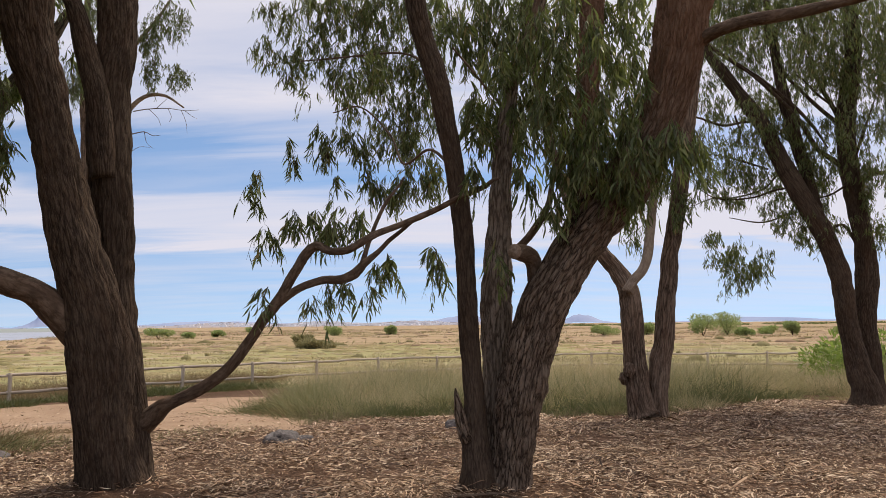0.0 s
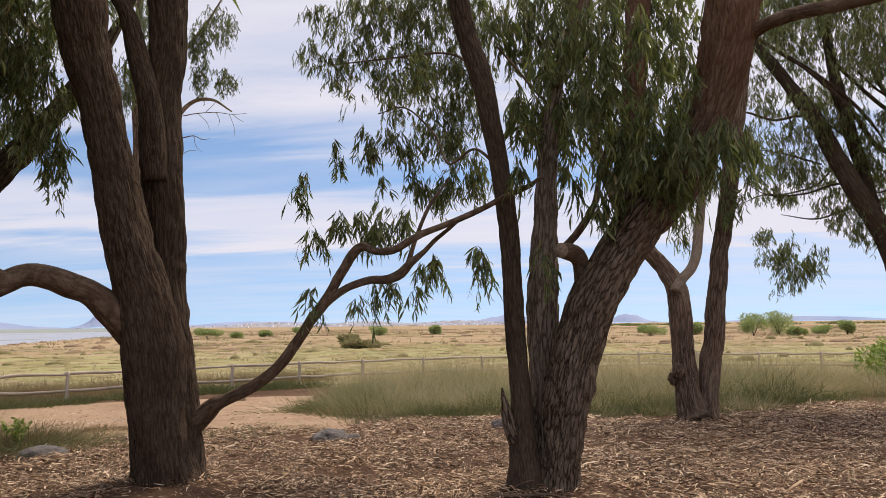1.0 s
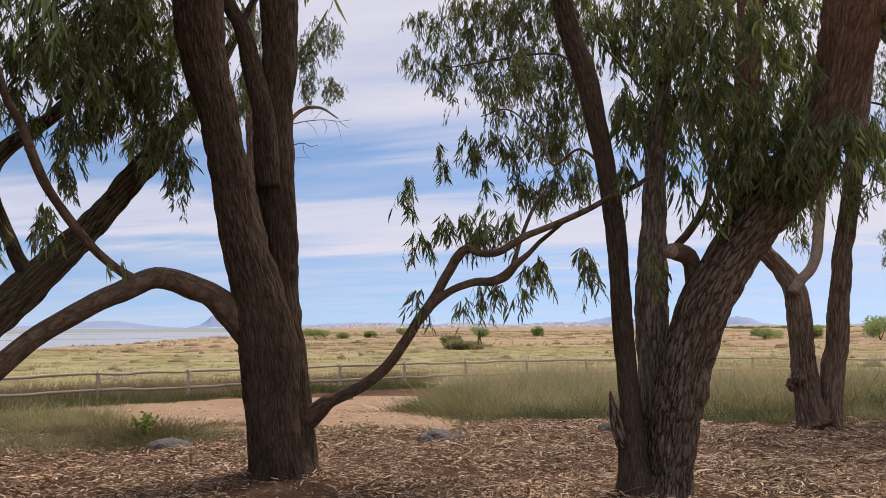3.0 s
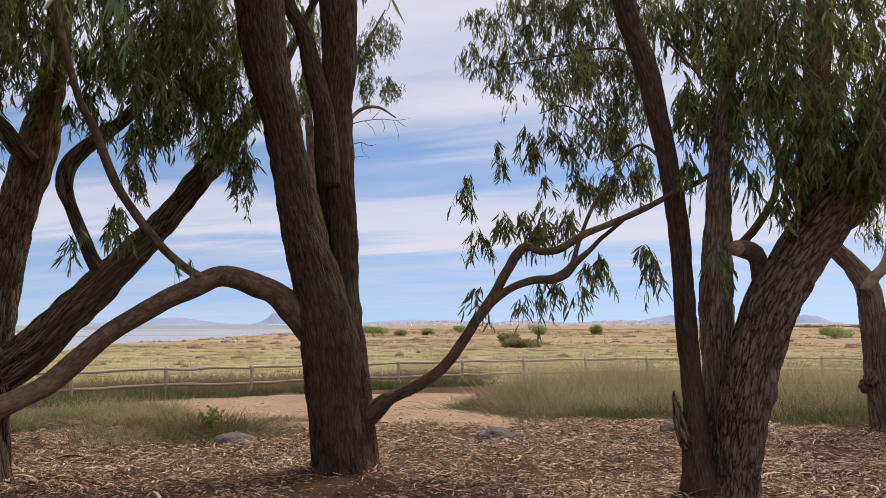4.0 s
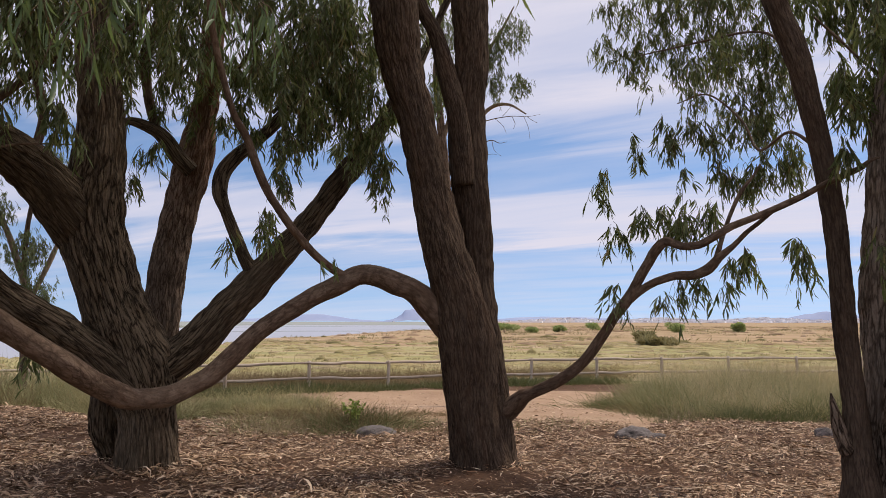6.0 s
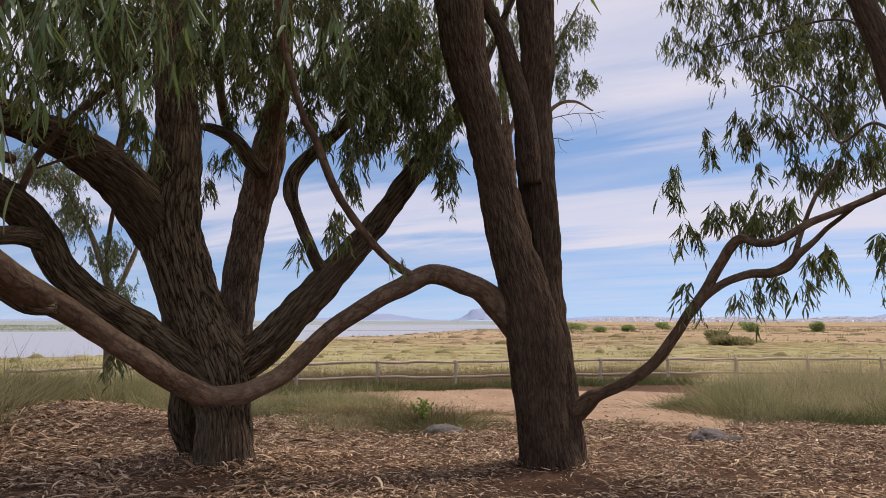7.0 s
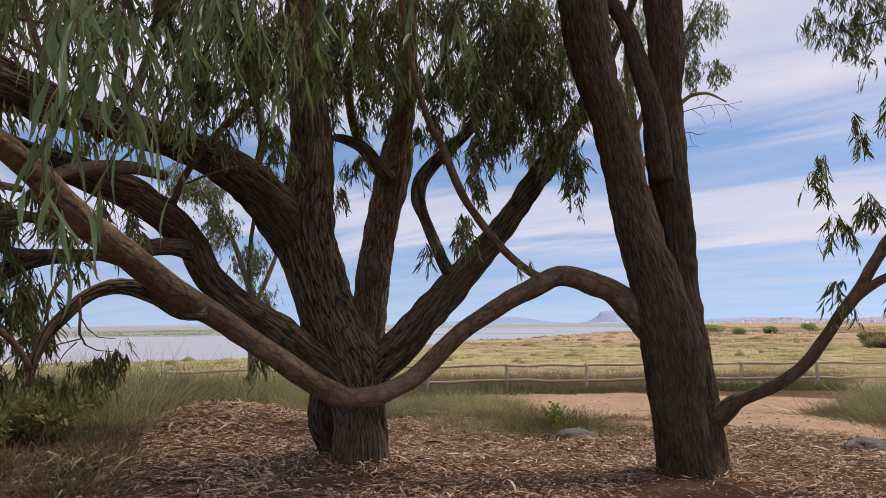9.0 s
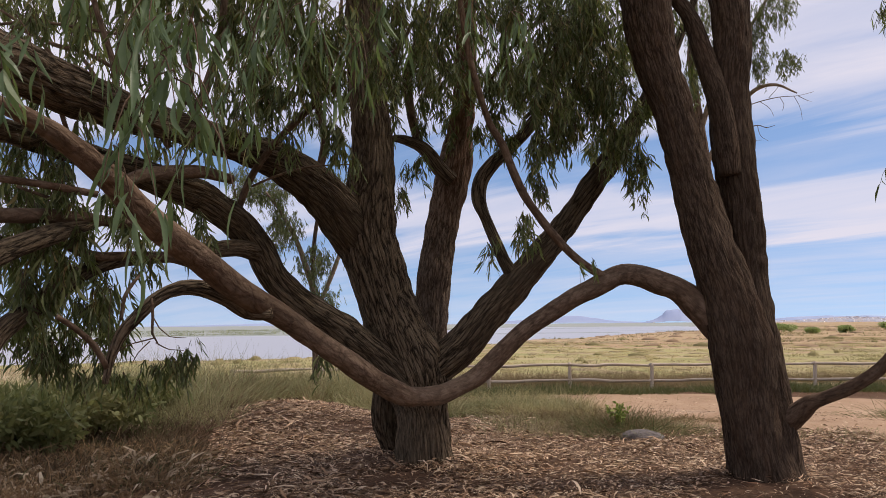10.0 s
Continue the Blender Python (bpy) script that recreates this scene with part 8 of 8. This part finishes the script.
def litter(count, seed, size, az0, az1, r0, r1, label, name, thin=0.16, over=0.0):
    """Curled strips that lie in swirls on the ground, thinner where bare soil shows."""
    rg = np.random.default_rng(seed)
    base, ang, grow = [], [], []
    while len(base) < count:
        az, r = rg.uniform(az0, az1), math.sqrt(rg.uniform(r0 * r0, r1 * r1))
        if r > mulch_edge(az) + over + rg.normal() * 0.25:
            continue
        x, y = -r * math.sin(radians(az)), r * math.cos(radians(az))
        if rg.uniform() > 0.66 + 0.70 * noise.noise((x * 0.9, y * 0.9, 6.0)) + 0.5 * noise.noise((x * 2.7, y * 2.7, 16.0)):
            continue
        if any(math.hypot(x - bx, y - by) < br * rg.uniform(0.5, 1.2) for bx, by, br in BARE) and rg.uniform() < 0.9:
            continue
        base.append((x, y, land(x, y) + rg.uniform(0.004, 0.040)))
        grow.append(1 + 0.22 * ease(30, 50, az))
        ang.append(5.0 * noise.noise((x * 0.8, y * 0.8, 44.0)))
    base, grow = np.array(base), np.array(grow)
    ang = np.array(ang) + rg.normal(size=count) * 0.75
    way = np.stack([np.cos(ang), np.sin(ang), rg.normal(size=count) * 0.16], 1)
    ln = size * rg.uniform(0.40, 1.35, count) * grow
    wd = ln * thin * rg.uniform(0.6, 1.5, count)
    way /= np.linalg.norm(way, axis=1)[:, None]
    across = np.cross(way, np.stack([rg.normal(size=count) * 0.4, rg.normal(size=count) * 0.4, np.ones(count)], 1))
    across /= np.linalg.norm(across, axis=1)[:, None]
    bend = (rg.uniform(-0.20, 0.20, count) * ln)[:, None]
    up = np.array((0, 0, 1.0))
    base[:, 2] += np.maximum(0, -way[:, 2]) * ln
    hw = across * (wd * 0.5)[:, None]
    arch = (rg.uniform(-0.02, 0.14, count) * ln)[:, None] * up
    m1 = base + way * (ln * 0.32)[:, None] + across * bend * 0.8 + arch * 0.9
    m2 = base + way * (ln * 0.68)[:, None] + across * bend * 0.8 + arch * 0.9
    v = np.stack([base, m1 - hw, m1 + hw, m2 - hw * 0.85, m2 + hw * 0.85, base + way * ln[:, None]], 1)
    f = []
    for i in range(count):
        o = 6 * i
        f += [(o, o + 2, o + 1), (o + 1, o + 2, o + 4, o + 3), (o + 3, o + 4, o + 5)]
    ob = new(name, mesh_of(name, v.reshape(-1, 3), f, [LITTER], None, False))
    return tagged(ob, label, "leaf litter", kind="stuff")


def fallen_stick(points, label):
    t = new("fallen_stick", tube("fallen_stick", [(x, y, land(x, y) + z, r) for x, y, z, r in points], [BARK_SMOOTH], 0.0, seed=3, step=0.05))
    return tagged(t, label, "stick")


fallen_stick([(0.02, 7.06, 0.03, 0.012), (0.22, 6.98, 0.05, 0.014), (0.48, 7.0, 0.05, 0.012), (0.70, 6.92, 0.03, 0.008)], "thin curved fallen stick lying at the foot of a trunk")
litter(150000, 21, 0.084, -36, 82, 5.6, 17.0, "thick carpet of long curled gum leaves", "leaf_litter", 0.13)
litter(85000, 22, 0.050, -36, 82, 5.6, 17.0, "small broken fallen leaves", "leaf_litter", 0.18)
litter(12000, 24, 0.13, -180, 180, 0.0, 5.8, "carpet of fallen leaves under the trees", "leaf_litter", 0.13)
litter(16000, 25, 0.13, 82, 324, 5.6, 12.0, "fallen leaves spreading away under the trees", "leaf_litter", 0.13)
litter(1800, 26, 0.07, 9, 36, 12.0, 21.5, "scattered leaves and bits on the sandy path", "leaf_litter", 0.22, 9.0)
litter(4200, 23, 0.24, -36, 82, 5.6, 16.5, "fallen twigs and bark strips", "bark_litter", 0.06)


LITTER_PIECE = material("litter_piece", lambda t: surface(t, ramp_node(t, t.nodes.new("ShaderNodeObjectInfo").outputs["Random"], [(0.0, (0.16, 0.075, 0.040)), (0.4, (0.33, 0.18, 0.10)), (0.8, (0.54, 0.35, 0.225)), (1.0, (0.72, 0.54, 0.39))]), 0.75, noise_node(t, coords(t), 60, 4), 0.4, 0.003, 0.3))
dry_shapes = [leaf_mesh(170 + k, 0.12 + 0.02 * k, [LITTER_PIECE]) for k in range(6)]
rg = np.random.default_rng(31)
for k in range(300):
    az, r = rg.uniform(-32, 74), rg.uniform(6.9, 8.6)
    x, y = -r * math.sin(radians(az)), r * math.cos(radians(az))
    ob = new("leaf", dry_shapes[int(rg.integers(6))])
    ob.parent = ground
    ob.location = (x, y, land(x, y) + 0.03)
    ob.rotation_euler = (radians(90) + rg.normal() * 0.12, rg.normal() * 0.4, rg.uniform(0, 6.28))
    ob.scale = [rg.uniform(0.07, 0.15)] * 3
